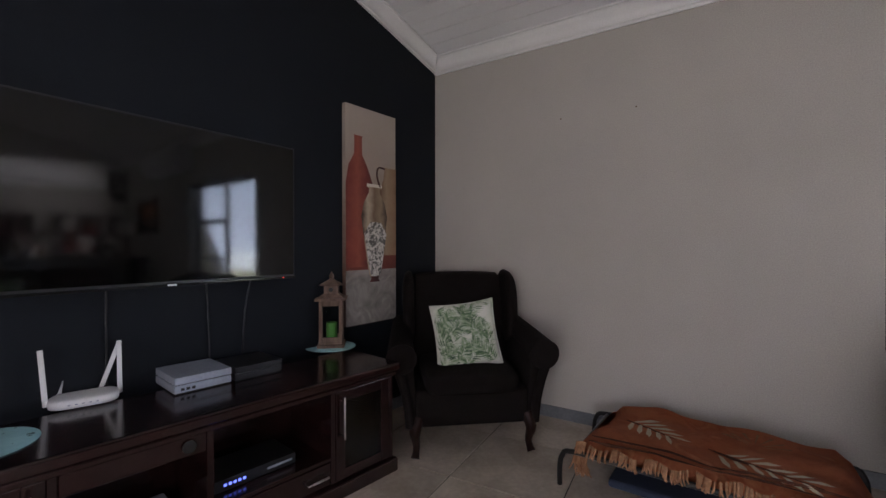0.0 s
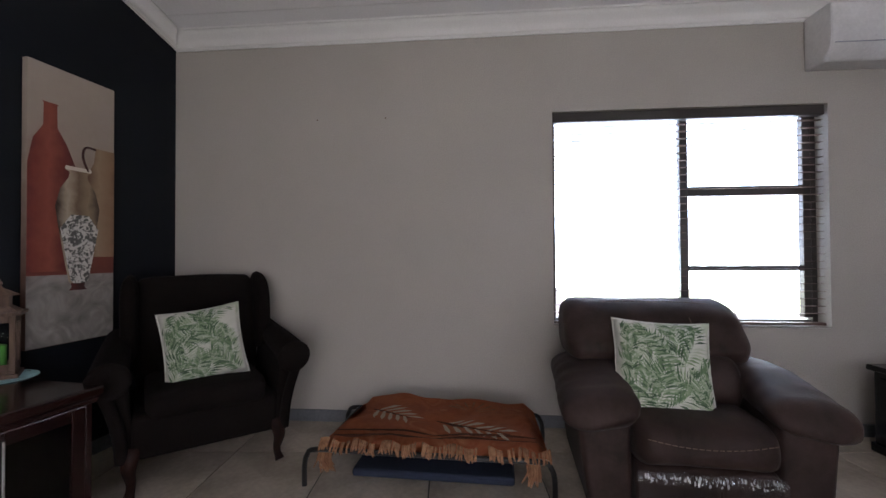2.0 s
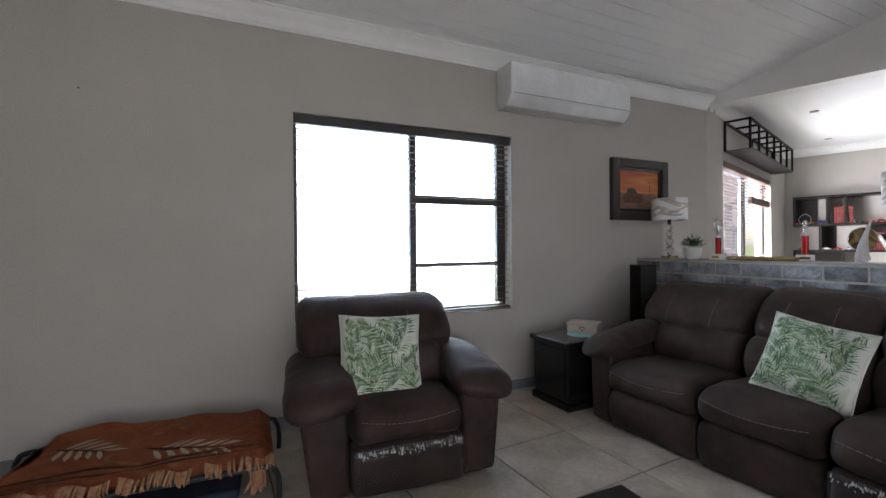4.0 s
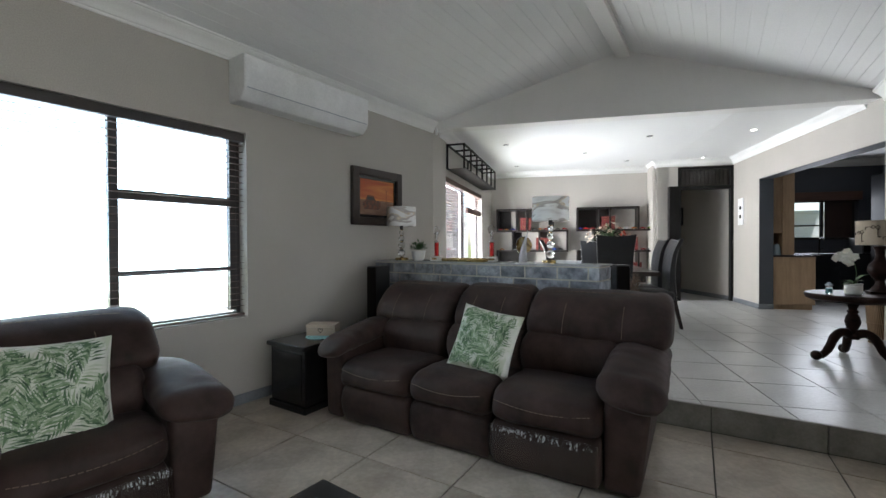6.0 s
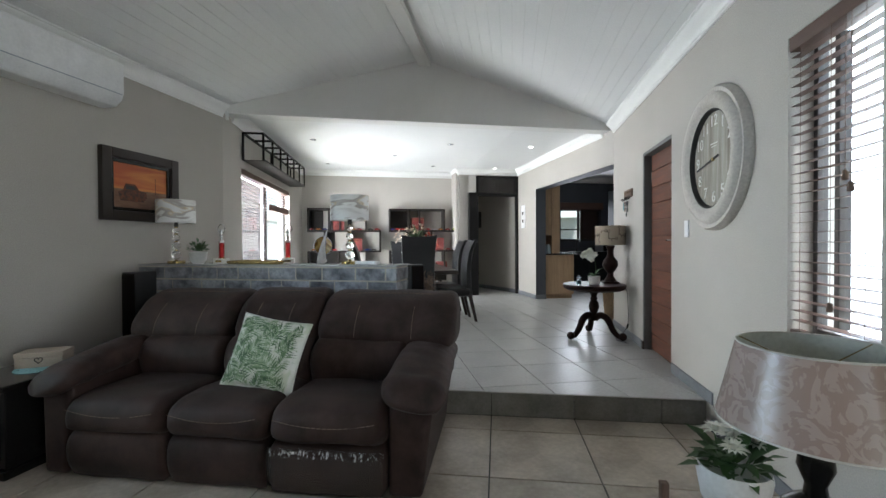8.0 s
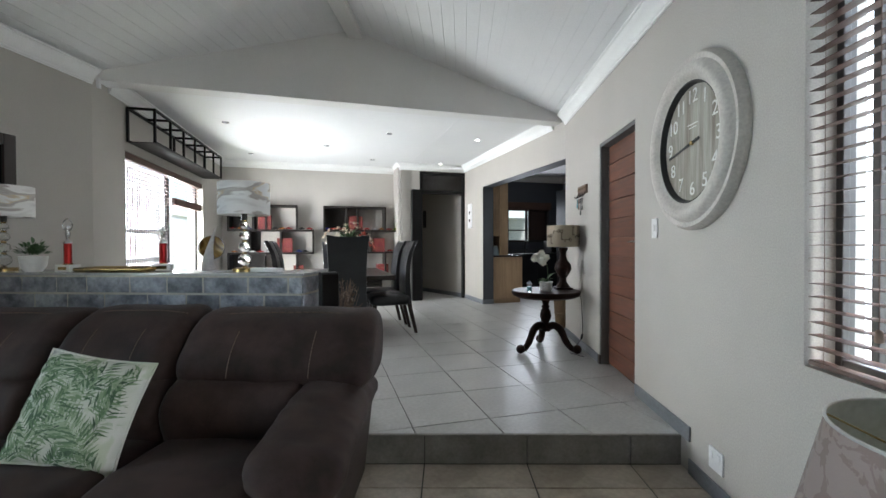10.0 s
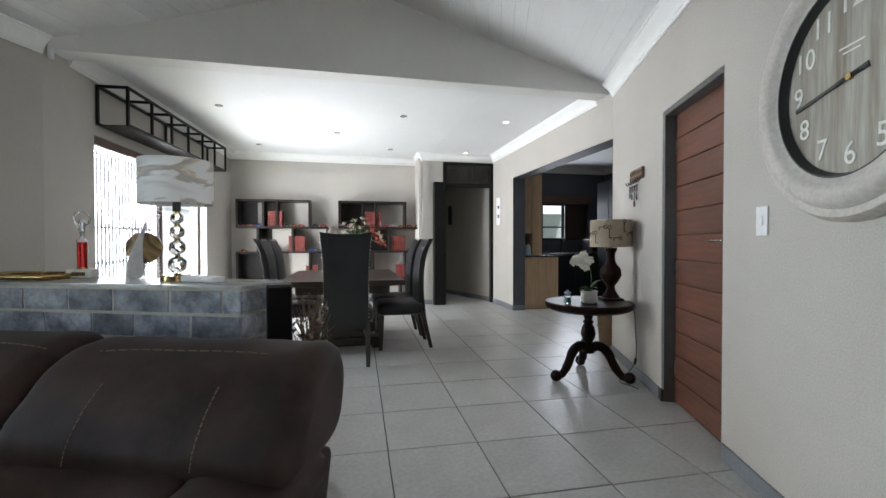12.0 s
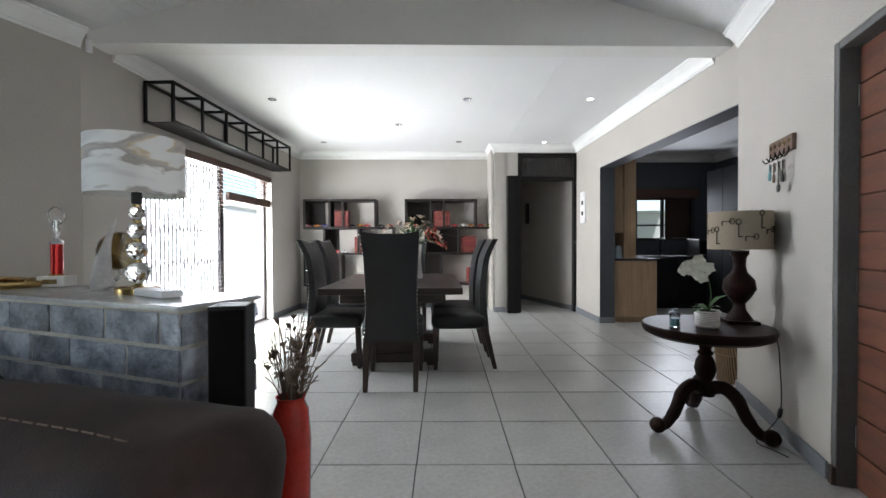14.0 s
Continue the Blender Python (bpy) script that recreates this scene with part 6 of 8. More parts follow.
def front_door():
    a, b = sx(5.60), sx(4.79)
    root = thing("door_1", M_SO @ pose((a + b) / 2, 0, 0), "closed red-brown door of horizontal timber boards", "door")
    root["kind"] = "structure"
    w = b - a
    z0 = FLOOR_UP
    for x0, x1, za, zb in ((-w / 2, -w / 2 + 0.035, z0, 2.2), (w / 2 - 0.012, w / 2, z0, 2.2), (-w / 2 + 0.035, w / 2 - 0.012, 2.165, 2.2)):
        bm = bmesh.new()
        box(bm, (x0, 0.002, za), (x1, 0.12, zb), 0.003, 1)
        part("door_frame", bm, M_REVEAL, root, "grey painted frame")
    bm = bmesh.new()
    box(bm, (-w / 2 + 0.035, 0.095, z0 + 0.004), (w / 2 - 0.012, 0.12, 2.165))
    part("door_core", bm, M_DOORWOOD, root)
    n = 12
    hgt = (2.165 - z0 - 0.006) / n
    bm = bmesh.new()
    box(bm, (-w / 2 + 0.037, -0.009, -hgt / 2 + 0.0025), (w / 2 - 0.014, 0.009, hgt / 2 - 0.0025), 0.003, 1)
    me = bpy.data.meshes.new("board")
    bm.to_mesh(me)
    bm.free()
    me.materials.append(M_DOORWOOD)
    for k in range(n):
        shared("board", me, root, pose(0, 0.085, z0 + 0.006 + hgt * (k + 0.5)))
    bm = bmesh.new()
    hx = w / 2 - 0.075
    lathe(bm, [(0.0, 0.0), (0.024, 0.0), (0.024, 0.008), (0.0, 0.008)], 20, m=pose(hx, 0.076, 1.30, 90, 0, 0))
    tube(bm, bent([(hx, 0.076, 1.30), (hx, 0.035, 1.30), (hx - 0.02, 0.03, 1.30), (hx - 0.13, 0.03, 1.30)], 4), 0.008, 10)
    part("door_handle", bm, M_CHROME, root, "steel lever handle", smooth=50)
    bm = bmesh.new()
    lathe(bm, [(0.0, 0.0), (0.016, 0.0), (0.016, 0.006), (0.0, 0.006)], 16, m=pose(hx, 0.076, 1.21, 90, 0, 0))
    lathe(bm, [(0.0, 0.0), (0.02, 0.0), (0.02, 0.01), (0.0, 0.012)], 16, m=pose(hx + 0.01, 0.076, 1.66, 90, 0, 0))
    part("lock_cylinder", bm, M_CHROME, root, smooth=50)
    for z in (0.42, 1.12, 1.95):
        bm = bmesh.new()
        tube(bm, [(-w / 2 + 0.036, 0.074, z - 0.05), (-w / 2 + 0.036, 0.074, z + 0.05)], 0.007, 8)
        part("hinge", bm, M_CHROME, root)
    bm = bmesh.new()
    box(bm, (-w / 2 + 0.001, -0.014, z0), (-w / 2 + 0.034, 0.095, z0 + 0.085), 0.003, 1)
    part("frame_foot", bm, mat("brown_plinth_block", (0.05, 0.035, 0.028), None, 0.5), root, "brown plinth block")


front_door()

# ---- step and stone counter ----
bm = bmesh.new()
box(bm, (4.118, -1.66, FLOOR_UP - 0.012), (4.145, 0.58, FLOOR_UP - 0.001), 0.003, 1)
step_nose = struct(part("step_nosing", bm, M_RISER), "worn grey tile edge of the step", "step")
for k in range(-3, 2):
    y0, y1 = max(-1.655, -0.155 + 0.6 * k), min(0.575, -0.155 + 0.6 * (k + 1))
    if y1 - y0 > 0.02:
        bm = bmesh.new()
        box(bm, (4.128, y0 + 0.003, 0.002), (4.16, y1 - 0.003, FLOOR_UP - 0.014), 0.002, 1)
        part("riser_tile", bm, M_RISER, step_nose)


def stone_counter():
    F0, F1, B0, B1 = Vector((4.19, 0.575)), Vector((4.36, 2.955)), Vector((4.475, 0.54)), Vector((4.73, 2.93))
    root = thing("stone_counter", pose(0, 0, 0), "low divider clad in grey slate blocks with a stone top", "counter")
    Z0, Z1 = 0.0, 1.098
    bm = bmesh.new()
    i = 0.007
    prism(bm, [(F0.x + i, F0.y + i), (B0.x - i, B0.y + i), (B1.x - i, B1.y), (F1.x + i, F1.y)], 0.172, Z1)
    part("core", bm, M_MORTAR, root)
    bm = bmesh.new()
    o = 0.012
    prism(bm, [(F0.x - o, F0.y - o), (B0.x + o, B0.y - o), (B1.x + o, B1.y), (F1.x - o, F1.y)], Z1 + 0.001, Z1 + 0.0150)
    bmesh.ops.bevel(bm, geom=bm.edges[:], offset=0.004, segments=2, affect="EDGES")
    part("countertop", bm, M_GRANITE, root, "pale polished stone top")
    rnd = random.Random(5)

    def face(p0, p1, first, z_low):
        d = p1 - p0
        L = d.length
        m = pose(p0.x, p0.y, 0, 0, 0, math.degrees(math.atan2(d.y, d.x)))
        h = 0.108
        z = Z1 - 0.004
        row = 0
        while z - h > z_low - 0.08:
            x = -first * (0.5 if row % 2 else 0.0) * 0.3
            while x < L - 0.001:
                w = rnd.uniform(0.20, 0.31)
                x0, x1 = max(x, 0), min(x + w, L)
                if x1 - x0 > 0.03:
                    b = bmesh.new()
                    zb, zt = max(z - h, z_low) + 0.007, z - 0.007
                    n1, n2 = max(2, int((x1 - x0) / 0.045)), 4
                    g = [[None] * (n2 + 1) for _ in range(n1 + 1)]
                    sd = rnd.uniform(0, 50)
                    for a in range(n1 + 1):
                        for c in range(n2 + 1):
                            xx = x0 + 0.007 + (x1 - x0 - 0.014) * a / n1
                            zz = zb + (zt - zb) * c / n2
                            e = a in (0, n1) or c in (0, n2)
                            y = -0.002 + 0.006 * noise.noise(Vector((xx * 16 + sd, zz * 16, sd))) + (0.002 if e else 0.0)
                            g[a][c] = b.verts.new((xx + (rnd.uniform(-0.002, 0.002) if e else 0), y, zz))
                    for a in range(n1):
                        for c in range(n2):
                            b.faces.new((g[a][c], g[a + 1][c], g[a + 1][c + 1], g[a][c + 1]))
                    rim = [g[a][0] for a in range(n1 + 1)] + [g[n1][c] for c in range(1, n2 + 1)] + [g[a][n2] for a in range(n1 - 1, -1, -1)] + [g[0][c] for c in range(n2 - 1, 0, -1)]
                    back = [b.verts.new((v.co.x, 0.05, v.co.z)) for v in rim]
                    for k in range(len(rim)):
                        j = (k + 1) % len(rim)
                        b.faces.new((rim[j], rim[k], back[k], back[j]))
                    part("stone", b, M_STONE, root, smooth=18, matrix=m)
                x += w
            z -= h
            row += 1
    face(F1, F0, 1, 0.18)
    face(F0, B0, 0, FLOOR_UP)


stone_counter()
TOPZ = 1.1135


def crystal_lamp(m):
    root = thing("crystal_lamp", m, "lamp of stacked crystal balls with a marbled drum shade", "table lamp", "crystal lamps")
    bm = bmesh.new()
    lathe(bm, [(0.0, 0.0), (0.072, 0.0), (0.072, 0.02), (0.066, 0.024), (0.02, 0.024), (0.012, 0.034), (0.0, 0.034)], 28)
    part("base", bm, M_GOLD, root, "brass base", smooth=40)
    z = 0.034
    for r in (0.042, 0.037, 0.033, 0.029):
        bm = bmesh.new()
        bmesh.ops.create_icosphere(bm, subdivisions=2, radius=r, matrix=Matrix.Translation((0, 0, z + r)))
        part("crystal_ball", bm, M_CRYSTAL, root)
        z += 2 * r
        bm = bmesh.new()
        lathe(bm, [(0.0, z - 0.006), (0.013, z - 0.005), (0.014, z + 0.001), (0.013, z + 0.006), (0.0, z + 0.007)], 16)
        part("collar", bm, M_GOLD, root, smooth=50)
        z += 0.004
    bm = bmesh.new()
    lathe(bm, [(0.0, z), (0.018, z), (0.018, z + 0.045), (0.0, z + 0.045)], 16)
    part("socket", bm, M_BLACKPLASTIC, root, smooth=40)
    z0, z1, r = 0.366, 0.572, 0.158
    bm = bmesh.new()
    lathe(bm, [(r, z0), (r, z1), (r - 0.003, z1), (r - 0.003, z0), (r, z0)], 48)
    part("shade", bm, M_MARBLESHADE, root, "white and gold marbled shade", smooth=40)
    bm = bmesh.new()
    for k in range(3):
        a = 2 * math.pi * k / 3
        tube(bm, [(0, 0, z + 0.04), (0, 0, z1 - 0.03), ((r - 0.004) * math.cos(a), (r - 0.004) * math.sin(a), z1 - 0.012)], 0.002, 5)
    part("spider", bm, M_GOLD, root)
    return root


lamp = crystal_lamp(pose(4.42, 1.03, TOPZ, 0, 0, 20))
copy_thing(lamp, pose(4.50, 2.70, TOPZ, 0, 0, 140))


def trophy(m):
    root = thing("trophy", m, "small trophy with a red column on white marble", "trophy", "trophies")
    bm = bmesh.new()
    box(bm, (-0.055, -0.04, 0.0), (0.055, 0.04, 0.045), 0.003, 1)
    part("base", bm, M_WHITECERAMIC, root, "white marble base")
    bm = bmesh.new()
    box(bm, (-0.03, -0.0415, 0.012), (0.03, -0.0395, 0.032))
    part("name_plate", bm, M_GOLD, root)
    bm = bmesh.new()
    lathe(bm, [(0.0, 0.045), (0.028, 0.045), (0.028, 0.052), (0.0, 0.052)], 20)
    part("foot", bm, M_GOLD, root, smooth=40)
    bm = bmesh.new()
    lathe(bm, [(0.0, 0.052), (0.022, 0.052), (0.022, 0.185), (0.0, 0.185)], 20)
    part("column", bm, M_REDFOIL, root, "red foil column", smooth=40)
    bm = bmesh.new()
    lathe(bm, [(0.0, 0.185), (0.027, 0.185), (0.025, 0.195), (0.012, 0.205), (0.008, 0.215), (0.012, 0.235), (0.016, 0.25), (0.011, 0.27), (0.016, 0.285), (0.010, 0.30), (0.0, 0.305)], 20)
    part("figure", bm, M_CHROME, root, "silver top piece", smooth=60)
    bm = bmesh.new()
    for s in (-1, 1):
        tube(bm, bent([(s * 0.010, 0, 0.27), (s * 0.03, 0, 0.285), (s * 0.034, 0, 0.32), (s * 0.012, 0, 0.345), (0, 0, 0.348)], 4), 0.004, 6)
    part("wreath", bm, M_CHROME, root, smooth=60)
    return root


tr = trophy(pose(4.53, 1.64, TOPZ, 0, 0, -70))
copy_thing(tr, pose(4.45, 2.22, TOPZ, 0, 0, -95))


def tray():
    root = thing("gilded_tray", pose(4.47, 1.88, TOPZ, 0, 0, 88), "gilded rectangular tray on the stone counter", "tray")
    bm = bmesh.new()
    box(bm, (-0.22, -0.11, 0.0), (0.22, 0.11, 0.008), 0.003, 1)
    part("bottom", bm, M_AMBERDISC, root)
    bm = bmesh.new()
    tube(bm, [(-0.22, -0.11, 0.016), (0.22, -0.11, 0.016), (0.22, 0.11, 0.016), (-0.22, 0.11, 0.016)], 0.013, 8, closed=True)
    part("rim", bm, M_GOLD, root, smooth=50)


tray()


def sculpture():
    root = thing("sculpture", pose(4.50, 1.29, TOPZ, 0, 0, -48), "pearl grey abstract sculpture holding an amber disc", "sculpture")
    bm = bmesh.new()
    tube(bm, bent([(-0.02, 0, 0.0), (-0.03, 0, 0.04), (-0.02, 0, 0.12), (0.0, 0, 0.2), (0.035, 0, 0.29)], 5), [0.05, 0.055, 0.056, 0.055, 0.052, 0.05, 0.047, 0.044, 0.041, 0.038, 0.034, 0.031, 0.027, 0.023, 0.02, 0.017, 0.014, 0.011, 0.008, 0.006, 0.003], 16)
    for v in bm.verts:
        v.co.y *= 0.45
        v.co.x *= 0.78
    part("wing", bm, M_PEARL, root, smooth=70)
    bm = bmesh.new()
    lathe(bm, [(0.0, -0.008), (0.075, -0.006), (0.08, 0.0), (0.075, 0.006), (0.0, 0.008)], 32, m=pose(0.02, 0.085, 0.155, 90, 0, 0))
    part("disc", bm, M_AMBERDISC, root, "amber glass disc", smooth=40)
    bm = bmesh.new()
    tube(bm, [(0.02 + 0.08 * math.cos(a), 0.085, 0.155 + 0.08 * math.sin(a)) for a in [2 * math.pi * k / 36 for k in range(36)]], 0.004, 6, closed=True)
    part("disc_rim", bm, M_CHROME, root, smooth=60)
    bm = bmesh.new()
    tube(bm, bent([(-0.01, 0.0, 0.012), (0.0, 0.05, 0.02), (0.018, 0.085, 0.045), (0.02, 0.085, 0.075)], 4), 0.007, 8)
    part("disc_stand", bm, M_CHROME, root, smooth=60)


sculpture()


def white_case():
    root = thing("white_case", pose(4.36, 0.86, TOPZ, 0, 0, 75), "slim white plastic case on the stone counter", "case")
    bm = bmesh.new()
    box(bm, (-0.10, -0.035, 0.0), (0.10, 0.035, 0.025), 0.006, 2)
    part("body", bm, M_WHITEPLASTIC, root)
    bm = bmesh.new()
    lathe(bm, [(0.0, 0.0), (0.006, 0.0), (0.006, 0.002), (0.0, 0.002)], 12, m=pose(-0.08, -0.0352, 0.012, 90, 0, 0))
    part("button", bm, M_SILVER, root)


white_case()


def small_plant():
    root = thing("potted_succulent", pose(4.43, 2.43, TOPZ) @ Matrix.Diagonal((1.2, 1.2, 1.2, 1)), "small leafy plant in a white bowl", "potted plant")
    bm = bmesh.new()
    lathe(bm, [(0.0, 0.0), (0.035, 0.0), (0.055, 0.03), (0.062, 0.085), (0.056, 0.085), (0.05, 0.06), (0.0, 0.06)], 24)
    part("bowl", bm, M_WHITECERAMIC, root, smooth=50)
    rnd = random.Random(3)
    bm = bmesh.new()
    for k in range(110):
        d = Vector((rnd.gauss(0, 1), rnd.gauss(0, 1), abs(rnd.gauss(0, 0.8)) + 0.1)).normalized()
        b0 = Vector((0, 0, 0.09)) + d * rnd.uniform(0.01, 0.07)
        leaf(bm, b0, b0 + (d + Vector((rnd.uniform(-0.4, 0.4), rnd.uniform(-0.4, 0.4), 0.2))).normalized() * rnd.uniform(0.025, 0.042), rnd.uniform(0.016, 0.024))
    part("leaves", bm, M_LEAF, root, smooth=60)


small_plant()
bm = bmesh.new()
box(bm, (-0.02, -0.025, -0.045), (0.02, 0.0, 0.045), 0.006, 2)
sn = tagged(part("alarm_sensor", bm, M_WHITEPLASTIC, None, matrix=along(NB, DF)[0] @ pose(0.03, -0.03, 2.76)), "small white alarm sensor below the cornice", "sensor")

# ---- dining wing ----
M_ND2, L_ND2 = along(NB, DF)
AW = 17.4
M_STEEL = mat("black_powder_coated_steel", (0.009, 0.0085, 0.0085), None, 0.45, bump=0.03)
dull(M_STEEL, 0.12)
M_LEATHER = mat("charcoal_leather", (0.015, 0.016, 0.020), (0.010, 0.011, 0.014), 0.38, scale=6, fine=160, bump=0.18)
M_ESPRESSO = mat("espresso_wood", (0.030, 0.017, 0.013), (0.018, 0.010, 0.008), 0.3, scale=3, fine=40, stretch=(8, 1, 8), bump=0.05)
M_SHELF = mat("black_brown_laminate", (0.014, 0.0105, 0.009), (0.010, 0.0075, 0.0065), 0.5, scale=4, stretch=(1, 1, 6), bump=0.03)
dull(M_SHELF, 0.25)
M_BOOK = mat("dark_red_bookcloth", (0.17, 0.020, 0.020), (0.11, 0.013, 0.013), 0.65, scale=12, random_tint=0.15)
M_PINE = mat("light_oak_laminate", (0.42, 0.29, 0.175), (0.33, 0.22, 0.13), 0.45, scale=2.5, fine=30, stretch=(9, 9, 1), bump=0.04)
M_KITCHDARK = mat("dark_kitchen_laminate", (0.013, 0.0145, 0.017), (0.010, 0.011, 0.013), 0.55, bump=0.02)
dull(M_KITCHDARK, 0.15)
M_SLATEPAINT = mat("slate_blue_grey_paint", (0.060, 0.066, 0.078), (0.05, 0.056, 0.067), 0.6, scale=1.5, fine=130, bump=0.05)
M_BLACKGRANITE = mat("black_granite", (0.016, 0.016, 0.018), (0.03, 0.03, 0.03), 0.15, scale=60, fine=300, bump=0.01)
M_WICKER = printed("woven_wicker", [(0.0, (0.05, 0.03, 0.015)), (0.45, (0.20, 0.125, 0.065)), (1.0, (0.32, 0.21, 0.12))], 30, 0.5, 0.8, "wave", 0.5, (1, 1, 3))
M_DRIED = mat("dried_stems", (0.20, 0.14, 0.10), (0.10, 0.065, 0.045), 0.9)
M_LINEN = printed("taupe_linen_key_print", [(0.0, (0.24, 0.20, 0.15)), (0.5, (0.30, 0.25, 0.19)), (1.0, (0.27, 0.225, 0.17))], 40, 0.2, 0.9)
M_LILY = mat("lily_petal", (0.74, 0.66, 0.56), (0.66, 0.52, 0.42), 0.7)
M_RUSTFLOWER = mat("rust_red_petal", (0.42, 0.06, 0.03), None, 0.7)
M_DAYLIGHT = glow("lit_downlight", (1.0, 0.95, 0.86), 14.0)
M_TEAL = mat("teal_candle_wax", (0.08, 0.22, 0.24), None, 0.4)
CAR_COLOURS = [mat("toy_paint", c, None, 0.25, bump=0.0, coat=0.5) for c in ((0.35, 0.02, 0.02), (0.7, 0.7, 0.7), (0.02, 0.06, 0.3), (0.45, 0.16, 0.02), (0.02, 0.02, 0.02), (0.25, 0.35, 0.03), (0.03, 0.03, 0.2))]


def dm(u, v, z, rz=0.0):
    p = duv(u, v, z)
    return pose(p.x, p.y, p.z, 0, 0, AW + rz)


def hanging_rack():
    """An open frame of square steel tube with a slatted floor over the sliding door."""
    root = thing("hanging_rack", M_ND2 @ pose(0.62, 0, 0), "black steel open-frame rack hung above the sliding door", "rack")
    L, D, z0, z1, t = 2.55, 0.27, 2.375, 2.715, 0.012

    def bar(p0, p1, name="bar"):
        bm = bmesh.new()
        lo = [min(a, b) - t for a, b in zip(p0, p1)]
        hi = [max(a, b) + t for a, b in zip(p0, p1)]
        box(bm, lo, hi, 0.002, 1)
        part(name, bm, M_STEEL, root)
    f, b = -D, -0.02
    for y in (f, b):
        for z in (z0, z1):
            bar((0.03, y, z), (L - 0.03, y, z), "long_rail")
    for k in range(7):
        x = L * k / 6
        bar((x, f, z0), (x, f, z1), "post")
        bar((x, f + 0.025, z1), (x, b - 0.025, z1), "cross_rail")
        if k in (0, 3, 6):
            bar((x, b, z0), (x, b, z1), "post")
    bm = bmesh.new()
    box(bm, (0.0, f + 0.015, z0 - 0.012), (L, b - 0.015, z0 - 0.004), 0.002, 1)
    part("bottom_plate", bm, M_STEEL, root)


hanging_rack()


def sliding_door():
    root = thing("window_sliding_door", M_ND2 @ pose(1.88, 0, 0), "dark-framed sliding door with a folding security grille", "sliding door")
    root["kind"] = "structure"
    w, z0, z1 = 2.56, FLOOR_UP, 2.27
    for x0, x1 in ((-w / 2, -w / 2 + 0.05), (0.10, 0.17), (w / 2 - 0.05, w / 2)):
        bm = bmesh.new()
        box(bm, (x0, 0.10, z0), (x1, 0.15, z1), 0.003, 1)
        part("stile", bm, M_BLACKFRAME, root)
    for za, zb in ((z0, z0 + 0.03), (z1 - 0.05, z1)):
        bm = bmesh.new()
        box(bm, (-w / 2 + 0.05, 0.102, za), (w / 2 - 0.05, 0.148, zb), 0.003, 1)
        part("rail", bm, M_BLACKFRAME, root)
    bm = bmesh.new()
    box(bm, (-w / 2 + 0.05, 0.122, z0 + 0.03), (0.10, 0.128, z1 - 0.05))
    g = part("pane", bm, M_GLASS, root)
    g.visible_shadow = False
    for k in range(22):
        x = -w / 2 + 0.08 + k * 0.06
        bm = bmesh.new()
        box(bm, (x - 0.008, 0.165, z0 + 0.02), (x + 0.008, 0.18, z1 - 0.07))
        part("grille_bar", bm, M_BLACKFRAME, root)
    for zz in (0.75, 1.1, 1.45):
        bm = bmesh.new()
        pts = [(-w / 2 + 0.08 + k * 0.06, 0.172, zz + (0.05 if k % 2 else -0.05)) for k in range(22)]
        tube(bm, pts, 0.006, 5)
        part("grille_lattice", bm, M_BLACKFRAME, root)
    for x0, x1, zb in ((-w / 2 + 0.01, 0.12, 0.36), (0.14, w / 2 - 0.01, 1.93)):
        b2 = new("blind_mount")
        b2.parent = root
        b2.matrix_local = pose((x0 + x1) / 2, 0.04, 0)
        b2.name = "venetian_blind"
        bm = bmesh.new()
        box(bm, (-(x1 - x0) / 2, -0.03, z1 - 0.075), ((x1 - x0) / 2, 0.03, z1 - 0.003), 0.004, 1)
        part("headbox", bm, M_BLIND, b2)
        n = int((z1 - 0.09 - zb) / 0.045)
        slats(b2, x1 - x0 - 0.02, z1 - 0.08 - n * 0.045, z1 - 0.08, 0, 0.045, 0, 0.035)
        bm = bmesh.new()
        box(bm, (-(x1 - x0) / 2 + 0.01, -0.025, zb - (0.10 if zb > 1 else 0.03)), ((x1 - x0) / 2 - 0.01, 0.025, zb), 0.006, 2)
        part("slat_stack", bm, M_BLIND, b2, "raised stack of brown slats")


sliding_door()


def shelf_unit(v0, v1, cells, boards, label):
    """A staggered open bookcase against the end wall; x runs along the wall with falling v."""
    root = thing("open_bookcase", dm(FAR - 0.003, v0, 0, -90), label, "bookcase", "open bookcases")
    D, t = 0.29, 0.035
    for x0, x1, z in boards:
        bm = bmesh.new()
        box(bm, (x0, -D, z - t), (x1, -0.002, z), 0.002, 1)
        part("shelf_board", bm, M_SHELF, root)
    for x, z0, z1 in cells:
        bm = bmesh.new()
        box(bm, (x, -D + 0.003, z0), (x + t, -0.004, z1), 0.002, 1)
        part("upright", bm, M_SHELF, root)
    return root


ROWZ = (0.62, 1.14, 1.575, 2.04)


def bookcase(v0, label):
    L = 1.55
    boards = []
    cells = []
    for x0, x1, z in ((0.0, 1.22, ROWZ[3]), (0.0, 1.52, ROWZ[2]), (0.0, 1.52, ROWZ[1]), (0.0, 1.22, ROWZ[0])):
        boards.append((x0, x1, z))
    for x, a, b in ((0.0, 2, 3), (0.42, 2, 3), (0.64, 2, 3), (1.185, 2, 3), (0.33, 1, 2), (0.90, 1, 2), (1.485, 1, 2), (0.0, 0, 1), (0.6, 0, 1), (1.185, 0, 1)):
        cells.append((x, ROWZ[a], ROWZ[b] - 0.035))
    cells += [(0.05, FLOOR_UP, ROWZ[0] - 0.035), (1.1, FLOOR_UP, ROWZ[0] - 0.035)]
    return shelf_unit(v0, v0 - L, cells, boards, label)


